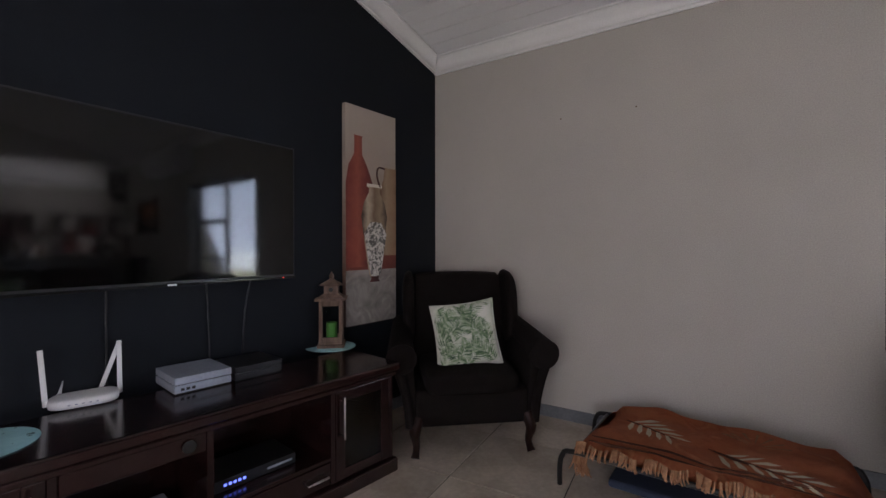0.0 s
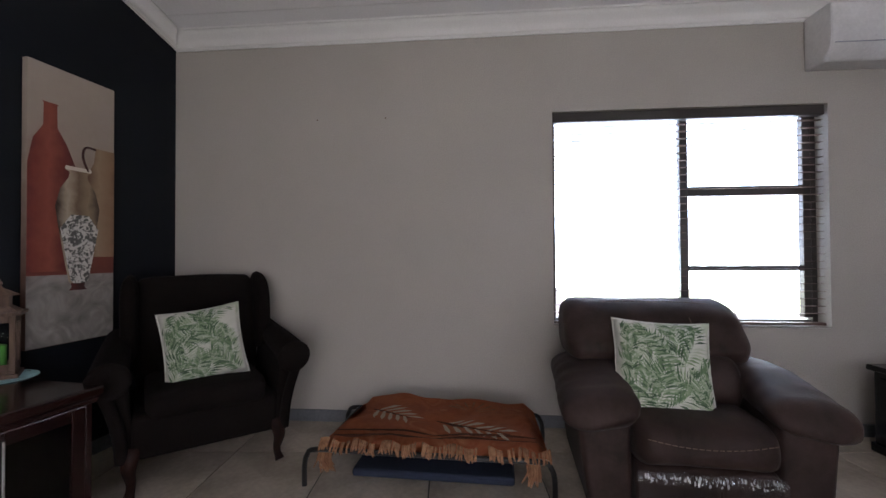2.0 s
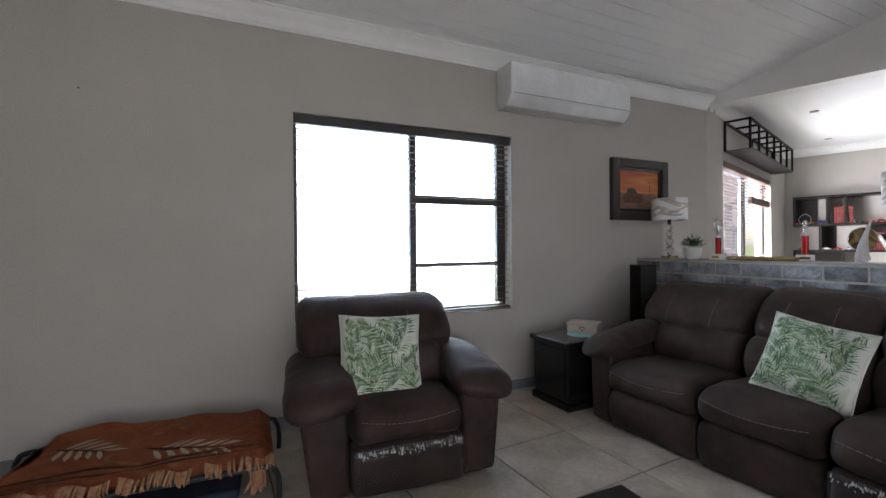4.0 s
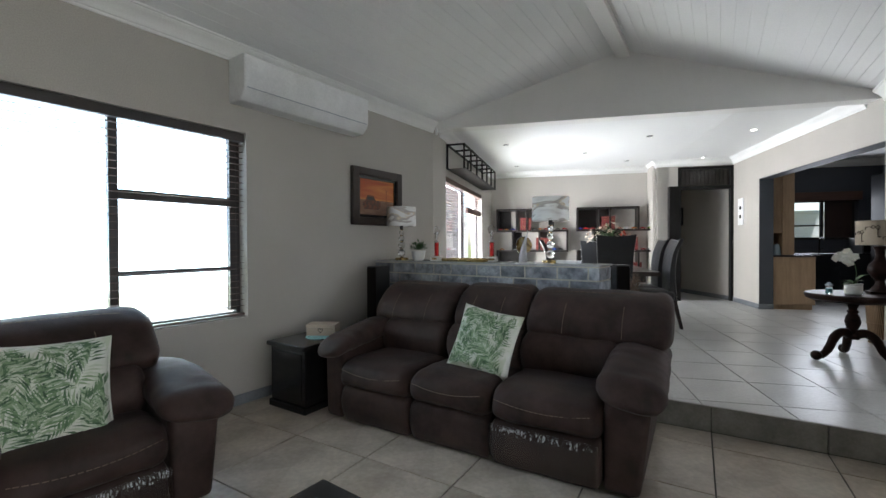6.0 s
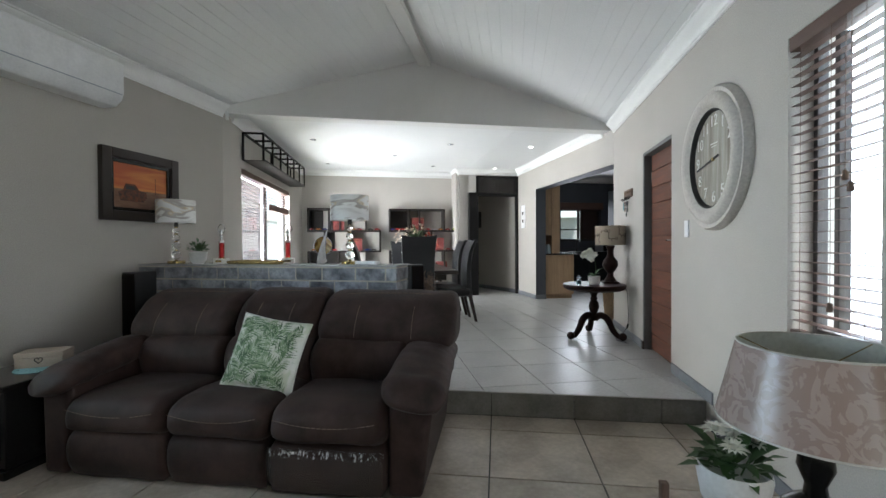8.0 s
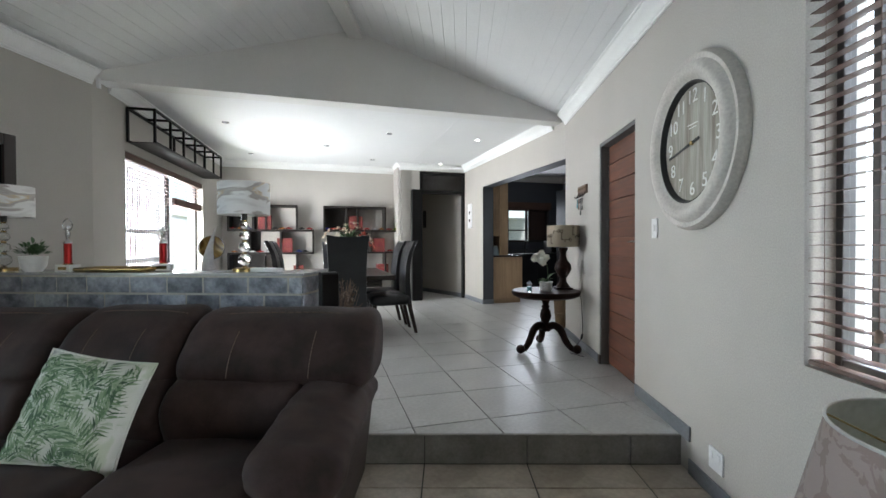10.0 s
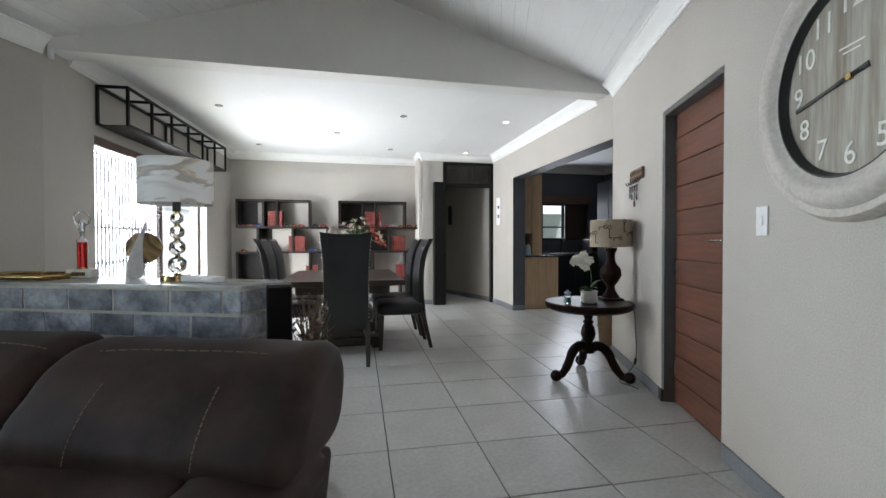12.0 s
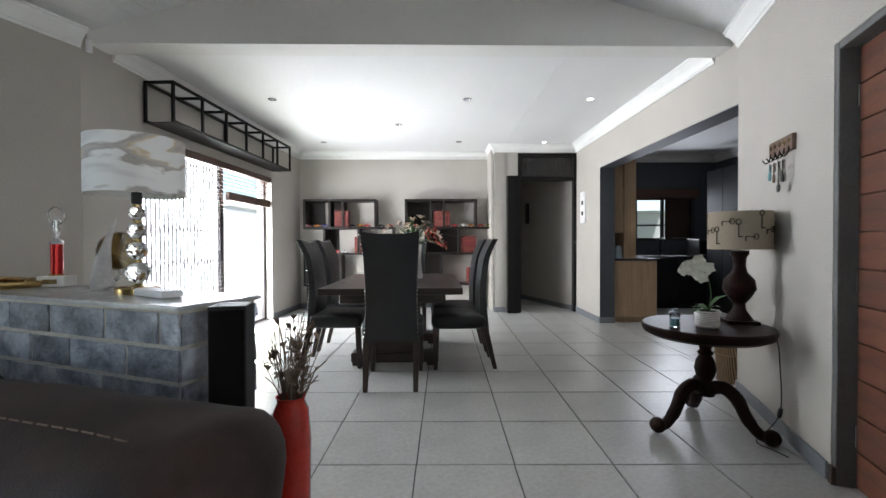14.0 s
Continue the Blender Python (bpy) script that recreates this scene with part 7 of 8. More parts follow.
lc = bookcase(0.74, "black-brown staggered bookcase with red books and toy cars")
rc = bookcase(-0.955, "black-brown bookcase with dark backed cubes beside the passage")
for x0, x1, a in ((0.036, 0.419, 2), (0.367, 0.60, 1), (0.6, 0.9, 1), (0.036, 0.6, 0)):
    bm = bmesh.new()
    box(bm, (x0, -0.012, ROWZ[a]), (x1, -0.004, ROWZ[a + 1] - 0.036))
    part("back_panel", bm, M_SHELF, rc)


for x0, x1, a in ((0.036, 0.30, 2), (0.367, 0.54, 1), (0.036, 0.6, 0)):
    bm = bmesh.new()
    box(bm, (x0, -0.012, ROWZ[a]), (x1, -0.004, ROWZ[a + 1] - 0.036))
    part("back_panel", bm, M_SHELF, lc)


def book(m, w, h, d):
    root = thing("book", m, "dark red cloth-bound book standing on a shelf", "book", "red books")
    bm = bmesh.new()
    box(bm, (-w / 2, 0, 0), (w / 2, 0.003, h), 0.001, 1)
    box(bm, (-w / 2, 0.0032, 0), (-w / 2 + 0.0025, d, h))
    box(bm, (w / 2 - 0.0025, 0.0032, 0), (w / 2, d, h))
    part("cover", bm, M_BOOK, root)
    bm = bmesh.new()
    box(bm, (-w / 2 + 0.003, 0.004, 0.004), (w / 2 - 0.003, d - 0.004, h - 0.004))
    part("pages", bm, M_WHITECERAMIC, root)
    bm = bmesh.new()
    for z in (0.16, 0.3, 0.72, 0.86):
        box(bm, (-w / 2 + 0.003, -0.0008, h * z), (w / 2 - 0.003, 0.0006, h * z + 0.006))
    tagged(part("gilt_bands", bm, M_GOLD, root), "gilt bands on the spine", kind="stuff")
    return root


bk = book(dm(FAR - 0.26, 0.20, ROWZ[2] + 0.0005, -90), 0.043, 0.27, 0.2)
spots = [(0.20, 2, 5), (-0.13, 1, 6), (-0.42, 0, 4), (-1.46, 2, 6), (-1.90, 1, 6), (-2.02, 0, 5)]
for v, r, n in spots:
    for k in range(n):
        if (v, r, k) != (0.20, 2, 0):
            copy_thing(bk, dm(FAR - 0.26, v - k * 0.0455, ROWZ[r] + 0.0005, -90))


def toy_car(m, paint):
    root = thing("toy_car", m, "small die-cast toy car on a bookcase shelf", "toy car", "toy cars")
    bm = bmesh.new()
    prof = [(-0.055, 0.012), (0.055, 0.012), (0.057, 0.024), (0.03, 0.028), (0.014, 0.042), (-0.026, 0.042), (-0.042, 0.028), (-0.056, 0.026)]
    a = [bm.verts.new((x, -0.022, z)) for x, z in prof]
    b = [bm.verts.new((x, 0.022, z)) for x, z in prof]
    for i in range(len(prof)):
        j = (i + 1) % len(prof)
        bm.faces.new((a[i], a[j], b[j], b[i]))
    bm.faces.new(a), bm.faces.new(list(reversed(b)))
    bmesh.ops.recalc_face_normals(bm, faces=bm.faces[:])
    part("body", bm, paint, root)
    bm = bmesh.new()
    box(bm, (-0.03, -0.0228, 0.030), (0.012, 0.0228, 0.039))
    part("windows", bm, M_SCREEN, root)
    for x in (-0.033, 0.033):
        for s in (-1, 1):
            bm = bmesh.new()
            lathe(bm, [(0.0, -0.005), (0.011, -0.005), (0.011, 0.005), (0.0, 0.005)], 10, m=pose(x, s * 0.021, 0.011, 90, 0, 0))
            part("wheel", bm, M_BLACKPLASTIC, root)
    return root


cars = [toy_car(dm(FAR - 0.25, 0.66, ROWZ[2] + 0.0005, -88), CAR_COLOURS[0])]
rnd = random.Random(11)
base_cars = {}
for v, r in [(0.52, 2), (0.38, 2), (-0.08, 2), (-0.20, 2), (-0.32, 2), (-0.56, 2), (-0.70, 2), (0.62, 1), (0.32, 1), (0.18, 1), (0.05, 1), (-0.5, 1), (-0.62, 1), (0.1, 0), (-0.05, 0), (0.5, 0),
             (-1.02, 2), (-1.14, 2), (-1.26, 2), (-1.80, 2), (-1.94, 2), (-2.08, 2), (-2.24, 2), (-2.38, 2), (-1.1, 1), (-1.28, 1), (-2.25, 1), (-2.38, 1), (-1.3, 0), (-1.55, 0)]:
    c = rnd.randrange(7)
    m = dm(FAR - 0.25 + rnd.uniform(-0.01, 0.02), v, ROWZ[r] + 0.0005, -90 + rnd.uniform(-8, 8))
    if c in base_cars:
        copy_thing(base_cars[c], m)
    else:
        base_cars[c] = toy_car(m, CAR_COLOURS[c])


def dining_table():
    root = thing("dining_table", dm(7.28, -1.09, FLOOR_UP), "espresso wooden dining table on two pedestals", "dining table")
    bm = bmesh.new()
    box(bm, (-0.85, -0.60, 0.69), (0.85, 0.60, 0.745), 0.006, 2)
    part("tabletop", bm, M_ESPRESSO, root)
    bm = bmesh.new()
    box(bm, (-0.70, -0.46, 0.60), (0.70, 0.46, 0.69), 0.004, 1)
    part("apron", bm, M_ESPRESSO, root)
    for x in (-0.42, 0.42):
        bm = bmesh.new()
        box(bm, (x - 0.07, -0.20, 0.12), (x + 0.07, 0.20, 0.60), 0.01, 2)
        part("pedestal", bm, M_ESPRESSO, root)
        bm = bmesh.new()
        box(bm, (x - 0.09, -0.40, 0.03), (x + 0.09, 0.40, 0.12), 0.015, 2)
        part("foot", bm, M_ESPRESSO, root)
        for y in (-0.34, 0.34):
            bm = bmesh.new()
            box(bm, (x - 0.07, y - 0.05, 0.0), (x + 0.07, y + 0.05, 0.03), 0.004, 1)
            part("foot_pad", bm, M_ESPRESSO, root)
    bm = bmesh.new()
    box(bm, (-0.33, -0.04, 0.05), (0.33, 0.04, 0.11), 0.006, 1)
    part("stretcher", bm, M_ESPRESSO, root)


dining_table()


def dining_chair(m):
    """It faces +x; its tall scrolled back stands at x = 0."""
    root = thing("dining_chair", m, "charcoal leather high-back dining chair with nailhead edges", "chair", "dining chairs")
    bm = bmesh.new()
    puff(bm, (0.25, 0, 0.43), (0.50, 0.50, 0.15), 0.5, 0.3, 28, 12)
    part("seat", bm, M_LEATHER, root, smooth=70)
    bm = bmesh.new()
    n = 14
    rows = []
    for k in range(n + 1):
        f = k / n
        z = 0.36 + 0.80 * f
        x = 0.02 - 0.07 * f + 0.05 * math.sin(f * math.pi * 0.9) - 0.10 * max(0, f - 0.8) ** 1.3 * 3
        w = 0.205 - 0.015 * math.sin(f * math.pi) + 0.018 * f
        th = 0.035 * (1 - 0.35 * f)
        zt = 0.014 * f
        rows.append([(x - th, -w, z + zt), (x - th - 0.004, -w * 0.5, z - zt * 0.3), (x - th - 0.005, 0, z - zt), (x - th - 0.004, w * 0.5, z - zt * 0.3), (x - th, w, z + zt),
                     (x + th, w, z + zt), (x + th + 0.012, w * 0.5, z - zt * 0.3), (x + th + 0.016, 0, z - zt), (x + th + 0.012, -w * 0.5, z - zt * 0.3), (x + th, -w, z + zt)])
    vs = [[bm.verts.new(p) for p in r] for r in rows]
    for a, b in zip(vs, vs[1:]):
        for i in range(10):
            bm.faces.new((a[i], a[(i + 1) % 10], b[(i + 1) % 10], b[i]))
    bm.faces.new(list(reversed(vs[0]))), bm.faces.new(vs[-1])
    bmesh.ops.recalc_face_normals(bm, faces=bm.faces[:])
    part("backrest", bm, M_LEATHER, root, smooth=50)
    bm = bmesh.new()
    for s in (1, 5):
        pass
    for idx in (0, 4):
        for k in range(0, 26):
            f = k / 26 * n
            i = int(f)
            p = Vector(rows[i][idx]).lerp(Vector(rows[min(i + 1, n)][idx]), f - i)
            bmesh.ops.create_icosphere(bm, subdivisions=1, radius=0.0075, matrix=Matrix.Translation((p.x + 0.001, p.y * 1.006, p.z)))
    ob = tagged(part("nailheads", bm, M_CHROME, root, smooth=80), "silver nailheads", kind="stuff")
    for x, y, dx in ((0.02, -0.19, -0.09), (0.02, 0.19, -0.09), (0.45, -0.21, 0.01), (0.45, 0.21, 0.01)):
        bm = bmesh.new()
        r = bmesh.ops.create_cube(bm, size=1.0)
        for v in bm.verts:
            top = v.co.z > 0
            sgn = Vector((math.copysign(1, v.co.x), math.copysign(1, v.co.y)))
            h = 0.026 if top else 0.018
            v.co = Vector((x + (0 if top else dx) + sgn.x * h, y + sgn.y * h, 0.38 if top else 0.0))
        bmesh.ops.bevel(bm, geom=bm.edges[:], offset=0.004, segments=1, affect="EDGES")
        part("leg", bm, M_ESPRESSO, root)
    return root


ch = dining_chair(dm(6.17, -1.12, FLOOR_UP) @ Matrix.Diagonal((1, 1, 1.03, 1)))
for u, v, a in ((6.93, -0.32, -90), (7.52, -0.32, -91), (6.86, -1.92, 90), (7.44, -1.91, 91), (8.42, -1.12, 180)):
    copy_thing(ch, dm(u, v, FLOOR_UP, a) @ Matrix.Diagonal((1, 1, 0.955, 1)))


def flower_vase():
    root = thing("flower_arrangement", dm(7.45, -1.24, FLOOR_UP + 0.7455) @ Matrix.Diagonal((1.35, 1.35, 1.10, 1)), "white and rust lilies in a glass vase", "flowers")
    bm = bmesh.new()
    lathe(bm, [(0.0, 0.0), (0.06, 0.0), (0.065, 0.01), (0.05, 0.18), (0.058, 0.33), (0.055, 0.33), (0.046, 0.18), (0.056, 0.014), (0.0, 0.012)], 24)
    part("vase", bm, M_WHITECERAMIC, root, smooth=50)
    rn = random.Random(21)
    bm = bmesh.new()
    for k in range(60):
        a, e, L = rn.uniform(0, 6.28), rn.uniform(0.1, 1.3), rn.uniform(0.12, 0.30)
        d = Vector((math.cos(a) * math.cos(e), math.sin(a) * math.cos(e), math.sin(e)))
        b0 = Vector((0, 0, 0.33)) + d * rn.uniform(0.02, 0.08)
        leaf(bm, b0, b0 + d * L, 0.022, droop=0.05)
    part("foliage", bm, M_LEAF, root, smooth=60)
    for mt, n, nm in ((M_LILY, 22, "white_bloom"), (M_RUSTFLOWER, 9, "rust_bloom")):
        for k in range(n):
            bm = bmesh.new()
            a, e, r = rn.uniform(0, 6.28), rn.uniform(0.15, 1.4), rn.uniform(0.16, 0.26)
            if nm == "rust_bloom":
                a, e = rn.uniform(-2.6, -0.6), rn.uniform(-0.1, 0.6)
            d = Vector((math.cos(a) * math.cos(e), math.sin(a) * math.cos(e), math.sin(e)))
            c = Vector((0, 0, 0.33)) + d * r
            for q in range(6):
                t1 = d.orthogonal().normalized()
                t2 = d.cross(t1)
                w = t1 * math.cos(q * 1.047) + t2 * math.sin(q * 1.047)
                leaf(bm, c, c + (d * 0.5 + w).normalized() * 0.055, 0.024)
            part(nm, bm, mt, root, smooth=60)


flower_vase()


def red_vase():
    root = thing("red_floor_vase", pose(4.45, 0.385, FLOOR_UP) @ Matrix.Diagonal((1, 1, 1.06, 1)), "tall glossy red floor vase with dried stems", "vase")
    bm = bmesh.new()
    lathe(bm, [(0.0, 0.0), (0.045, 0.0), (0.05, 0.01), (0.062, 0.2), (0.066, 0.42), (0.058, 0.52), (0.045, 0.55), (0.05, 0.565), (0.045, 0.565), (0.04, 0.55), (0.05, 0.5), (0.0, 0.48)], 32)
    part("vase", bm, M_RED, root, smooth=50)
    rn = random.Random(6)
    bm = bmesh.new()
    for k in range(85):
        a = rn.uniform(0, 6.28)
        sp2 = rn.uniform(0.02, 0.12)
        h = rn.uniform(0.08, 0.30)
        p = [Vector((0.02 * math.cos(a), 0.02 * math.sin(a), 0.52))]
        for q in (0.5, 1.0):
            p.append(Vector((sp2 * q * math.cos(a + q * 0.4), sp2 * q * math.sin(a + q * 0.4), 0.54 + h * q)) + Vector((rn.uniform(-0.015, 0.015), rn.uniform(-0.015, 0.015), 0)))
        tube(bm, bent(p, 3), 0.0016, 4)
        if k % 2:
            for q in range(3):
                b0 = p[1].lerp(p[2], rn.random())
                leaf(bm, b0, b0 + Vector((rn.uniform(-0.03, 0.03), rn.uniform(-0.03, 0.03), rn.uniform(-0.01, 0.035))), 0.022)
    ob = part("dried_stems", bm, M_DRIED, root, "brown dried stems and pods", smooth=60)
    ob["kind"] = "stuff"


red_vase()


def round_table():
    root = thing("pedestal_table", pose(6.10, -1.32, FLOOR_UP, 0, 0, 30), "round dark mahogany pedestal table with scroll feet", "side table")
    bm = bmesh.new()
    lathe(bm, [(0.0, 0.555), (0.30, 0.555), (0.34, 0.575), (0.35, 0.60), (0.352, 0.615), (0.345, 0.625), (0.0, 0.625)], 48)
    part("tabletop", bm, M_TABLEWOOD, root, smooth=40)
    bm = bmesh.new()
    lathe(bm, [(0.0, 0.20), (0.05, 0.20), (0.06, 0.24), (0.045, 0.27), (0.035, 0.29), (0.05, 0.32), (0.06, 0.36), (0.05, 0.41), (0.033, 0.44), (0.045, 0.455), (0.03, 0.475), (0.04, 0.51), (0.07, 0.555), (0.0, 0.555)], 28)
    part("column", bm, M_TABLEWOOD, root, smooth=50)
    for k in range(3):
        bm = bmesh.new()
        tube(bm, bent([(0.02, 0, 0.24), (0.09, 0, 0.265), (0.16, 0, 0.22), (0.21, 0, 0.12), (0.27, 0, 0.05), (0.33, 0, 0.045)], 4), [0.04] * 5 + [0.038] * 5 + [0.034] * 4 + [0.03] * 4 + [0.032, 0.034, 0.036], 12)
        for v in bm.verts:
            v.co.y *= 1.05
        bmesh.ops.create_uvsphere(bm, u_segments=14, v_segments=10, radius=0.045, matrix=Matrix.Translation((0.325, 0, 0.046)))
        part("scroll_leg", bm, M_TABLEWOOD, root, smooth=60, matrix=Matrix.Rotation(2 * math.pi * k / 3 + radians(88), 4, "Z"))


round_table()
RTZ = FLOOR_UP + 0.6255


def key_lamp():
    root = thing("turned_lamp", pose(6.205, -1.53, RTZ), "turned dark wood lamp with a key-print linen shade", "table lamp")
    bm = bmesh.new()
    box(bm, (-0.085, -0.085, 0.0), (0.085, 0.085, 0.022), 0.006, 2)
    lathe(bm, [(0.0, 0.022), (0.075, 0.022), (0.06, 0.045), (0.037, 0.08), (0.032, 0.12), (0.06, 0.155), (0.088, 0.21), (0.08, 0.265), (0.042, 0.31), (0.033, 0.35), (0.036, 0.40), (0.05, 0.42), (0.05, 0.44), (0.02, 0.445), (0.0, 0.445)], 28)
    part("base", bm, M_TABLEWOOD, root, smooth=40)
    z0, z1, r = 0.45, 0.675, 0.168
    bm = bmesh.new()
    lathe(bm, [(r, z0), (r, z1), (r - 0.003, z1), (r - 0.003, z0), (r, z0)], 48)
    sh = part("shade", bm, M_LINEN, root, "linen shade printed with old keys", smooth=40)
    ink = mat("brown_key_ink", (0.06, 0.045, 0.03), None, 0.9)

    def wrap(pts, rad):
        tube(bm, [((r + 0.0012) * math.cos(a), (r + 0.0012) * math.sin(a), z) for a, z in pts], rad, 4)
    for k in range(18):
        bm = bmesh.new()
        a0 = 2 * math.pi * k / 18
        zc = z0 + (0.075, 0.165, 0.115)[k % 3]
        if k % 2:
            wrap([(a0 - 0.16, zc), (a0 + 0.16, zc)], 0.0035)
            wrap([(a0 + 0.16 + 0.08 * math.cos(t), zc + 0.016 * math.sin(t)) for t in [q * 0.7 for q in range(10)]], 0.003)
            wrap([(a0 - 0.15, zc), (a0 - 0.15, zc - 0.025)], 0.004)
        else:
            wrap([(a0, zc - 0.045), (a0, zc + 0.035)], 0.0035)
            wrap([(a0 + 0.08 * math.cos(t), zc + 0.045 + 0.016 * math.sin(t)) for t in [q * 0.7 for q in range(10)]], 0.003)
            wrap([(a0, zc - 0.04), (a0 + 0.12, zc - 0.04)], 0.004)
        part("key_print", bm, ink, sh, "printed brown key")
    bm = bmesh.new()
    tube(bm, [(0, 0, 0.44), (0, 0, 0.65)], 0.006, 8)
    for k in range(3):
        a = 2 * math.pi * k / 3
        tube(bm, [(0, 0, 0.65), ((r - 0.004) * math.cos(a), (r - 0.004) * math.sin(a), z1 - 0.01)], 0.002, 5)
    part("harp", bm, M_GOLD, root)


key_lamp()


def orchid():
    root = thing("potted_orchid", pose(6.00, -1.30, RTZ), "white orchid in a ribbed white pot", "potted plant")
    bm = bmesh.new()
    prof = [(0.0, 0.0), (0.052, 0.0), (0.058, 0.005)]
    for k in range(8):
        prof += [(0.065, 0.012 + k * 0.0095), (0.0625, 0.0165 + k * 0.0095)]
    prof += [(0.068, 0.092), (0.066, 0.1), (0.06, 0.098), (0.058, 0.085), (0.0, 0.08)]
    lathe(bm, prof, 28)
    part("pot", bm, M_WHITECERAMIC, root, smooth=30)
    bm = bmesh.new()
    for a, L, up in ((0.4, 0.11, 0.05), (2.2, 0.12, 0.02), (3.6, 0.1, 0.06), (5.0, 0.13, 0.12), (1.2, 0.09, 0.04)):
        leaf(bm, (0, 0, 0.09), (L * math.cos(a), L * math.sin(a), 0.09 + up), 0.045, droop=0.02)
    part("leaves", bm, M_LEAF, root, smooth=60)
    bm = bmesh.new()
    for k in range(70):
        a = k * 2.4
        rr = 0.05 * math.sqrt(k / 70)
        b0 = Vector((rr * math.cos(a), rr * math.sin(a), 0.083))
        leaf(bm, b0, b0 + Vector((0.012 * math.cos(a), 0.012 * math.sin(a), 0.018)), 0.01)
    part("moss", bm, M_LEAF, root)
    bm = bmesh.new()
    tube(bm, bent([(0, 0, 0.08), (0.0, -0.02, 0.18), (0.0, 0.0, 0.30), (0.0, 0.05, 0.36), (0, 0.09, 0.35)], 5), 0.003, 6)
    part("stem", bm, M_LEAF, root, smooth=60)
    for p in ((0, -0.005, 0.345), (-0.02, 0.05, 0.39), (0.01, 0.12, 0.33), (-0.01, 0.03, 0.29), (0, 0.02, 0.32), (-0.02, 0.03, 0.35), (0.02, 0.045, 0.335), (-0.01, 0.075, 0.365), (0.015, 0.09, 0.335), (-0.03, 0.06, 0.31), (0, 0.105, 0.355)):
        bm = bmesh.new()
        for q in range(5):
            a = q * 1.257 + p[1] * 40
            c = Vector(p)
            leaf(bm, c, c + Vector((-0.016, 0.037 * math.cos(a), 0.037 * math.sin(a))), 0.036, up=Vector((1, 0, 0)))
        part("bloom", bm, M_PETAL, root, smooth=60)


orchid()


def candle_jar():
    root = thing("candle_jar", pose(5.965, -1.125, RTZ), "small glass jar with a teal candle", "candle")
    bm = bmesh.new()
    lathe(bm, [(0.0, 0.0), (0.026, 0.0), (0.028, 0.004), (0.028, 0.075), (0.026, 0.08), (0.025, 0.075), (0.025, 0.006), (0.0, 0.005)], 20)
    g = part("jar", bm, M_GLASS, root, smooth=40)
    g.visible_shadow = False
    bm = bmesh.new()
    lathe(bm, [(0.0, 0.0055), (0.0245, 0.0055), (0.0245, 0.05), (0.0, 0.05)], 20)
    part("wax", bm, M_TEAL, root, smooth=40)
    bm = bmesh.new()
    lathe(bm, [(0.0, 0.081), (0.029, 0.081), (0.029, 0.088), (0.012, 0.094), (0.014, 0.104), (0.0, 0.108)], 20)
    part("lid", bm, M_SILVER, root, smooth=40)


candle_jar()


def key_rack():
    root = thing("key_rack", M_SO @ pose(sx(6.11), 0, 1.845), "brown wooden key rack with hanging keys", "key rack")
    bm = bmesh.new()
    box(bm, (-0.15, -0.022, -0.045), (0.15, 0.0, 0.045), 0.004, 2)
    part("board", bm, M_RUSTIC, root)
    for k in range(5):
        x = -0.12 + 0.06 * k
        bm = bmesh.new()
        tube(bm, bent([(x, -0.022, -0.02), (x, -0.03, -0.06), (x, -0.05, -0.075), (x, -0.065, -0.055)], 4), 0.0035, 6)
        part("hook", bm, M_STEEL, root, smooth=60)
        bm = bmesh.new()
        lathe(bm, [(0.0, 0.0), (0.014, 0.0), (0.014, 0.002), (0.0, 0.002)], 12, m=pose(x, -0.0222, 0.012, 90, 0, 0))
        part("disc_motif", bm, M_GOLD, root)


key_rack()
for k, (x, z, L) in enumerate(((0.115, -0.075, 0.10), (0.06, -0.075, 0.15), (0.0, -0.075, 0.09), (-0.06, -0.075, 0.07))):
    root = thing("key_bunch", M_SO @ pose(sx(6.11) + x - 0.0, 0, 1.845 + z), "bunch of keys with tags on a hook", "keys", "key bunches")
    bm = bmesh.new()
    tube(bm, [(0.010 * math.cos(a), -0.05, -0.010 + 0.012 * math.sin(a)) for a in [q * 0.52 for q in range(12)]], 0.0015, 5, closed=True)
    part("ring", bm, M_CHROME, root)
    bm = bmesh.new()
    tube(bm, [(0, -0.05, -0.02), (0.002, -0.05, -L)], 0.0035, 5)
    puff(bm, (0.002, -0.05, -L - 0.018), (0.045 if k % 2 else 0.028, 0.012, 0.05), 0.7, 0.8, 12, 8)
    part("fob", bm, (M_BLACKPLASTIC, M_RED, M_RUSTIC, M_TEAL)[k] if k != 1 else M_BLACKPLASTIC, root, smooth=60)
    for q in range(3):
        bm = bmesh.new()
        box(bm, (-0.006, -0.001, -0.05), (0.006, 0.001, 0.0), m=Matrix.Translation((0.004 * q, -0.047 + 0.003 * q, -0.02)) @ Matrix.Rotation(radians(-22 + 20 * q), 4, "Y"))
        part("key", bm, M_CHROME, root)


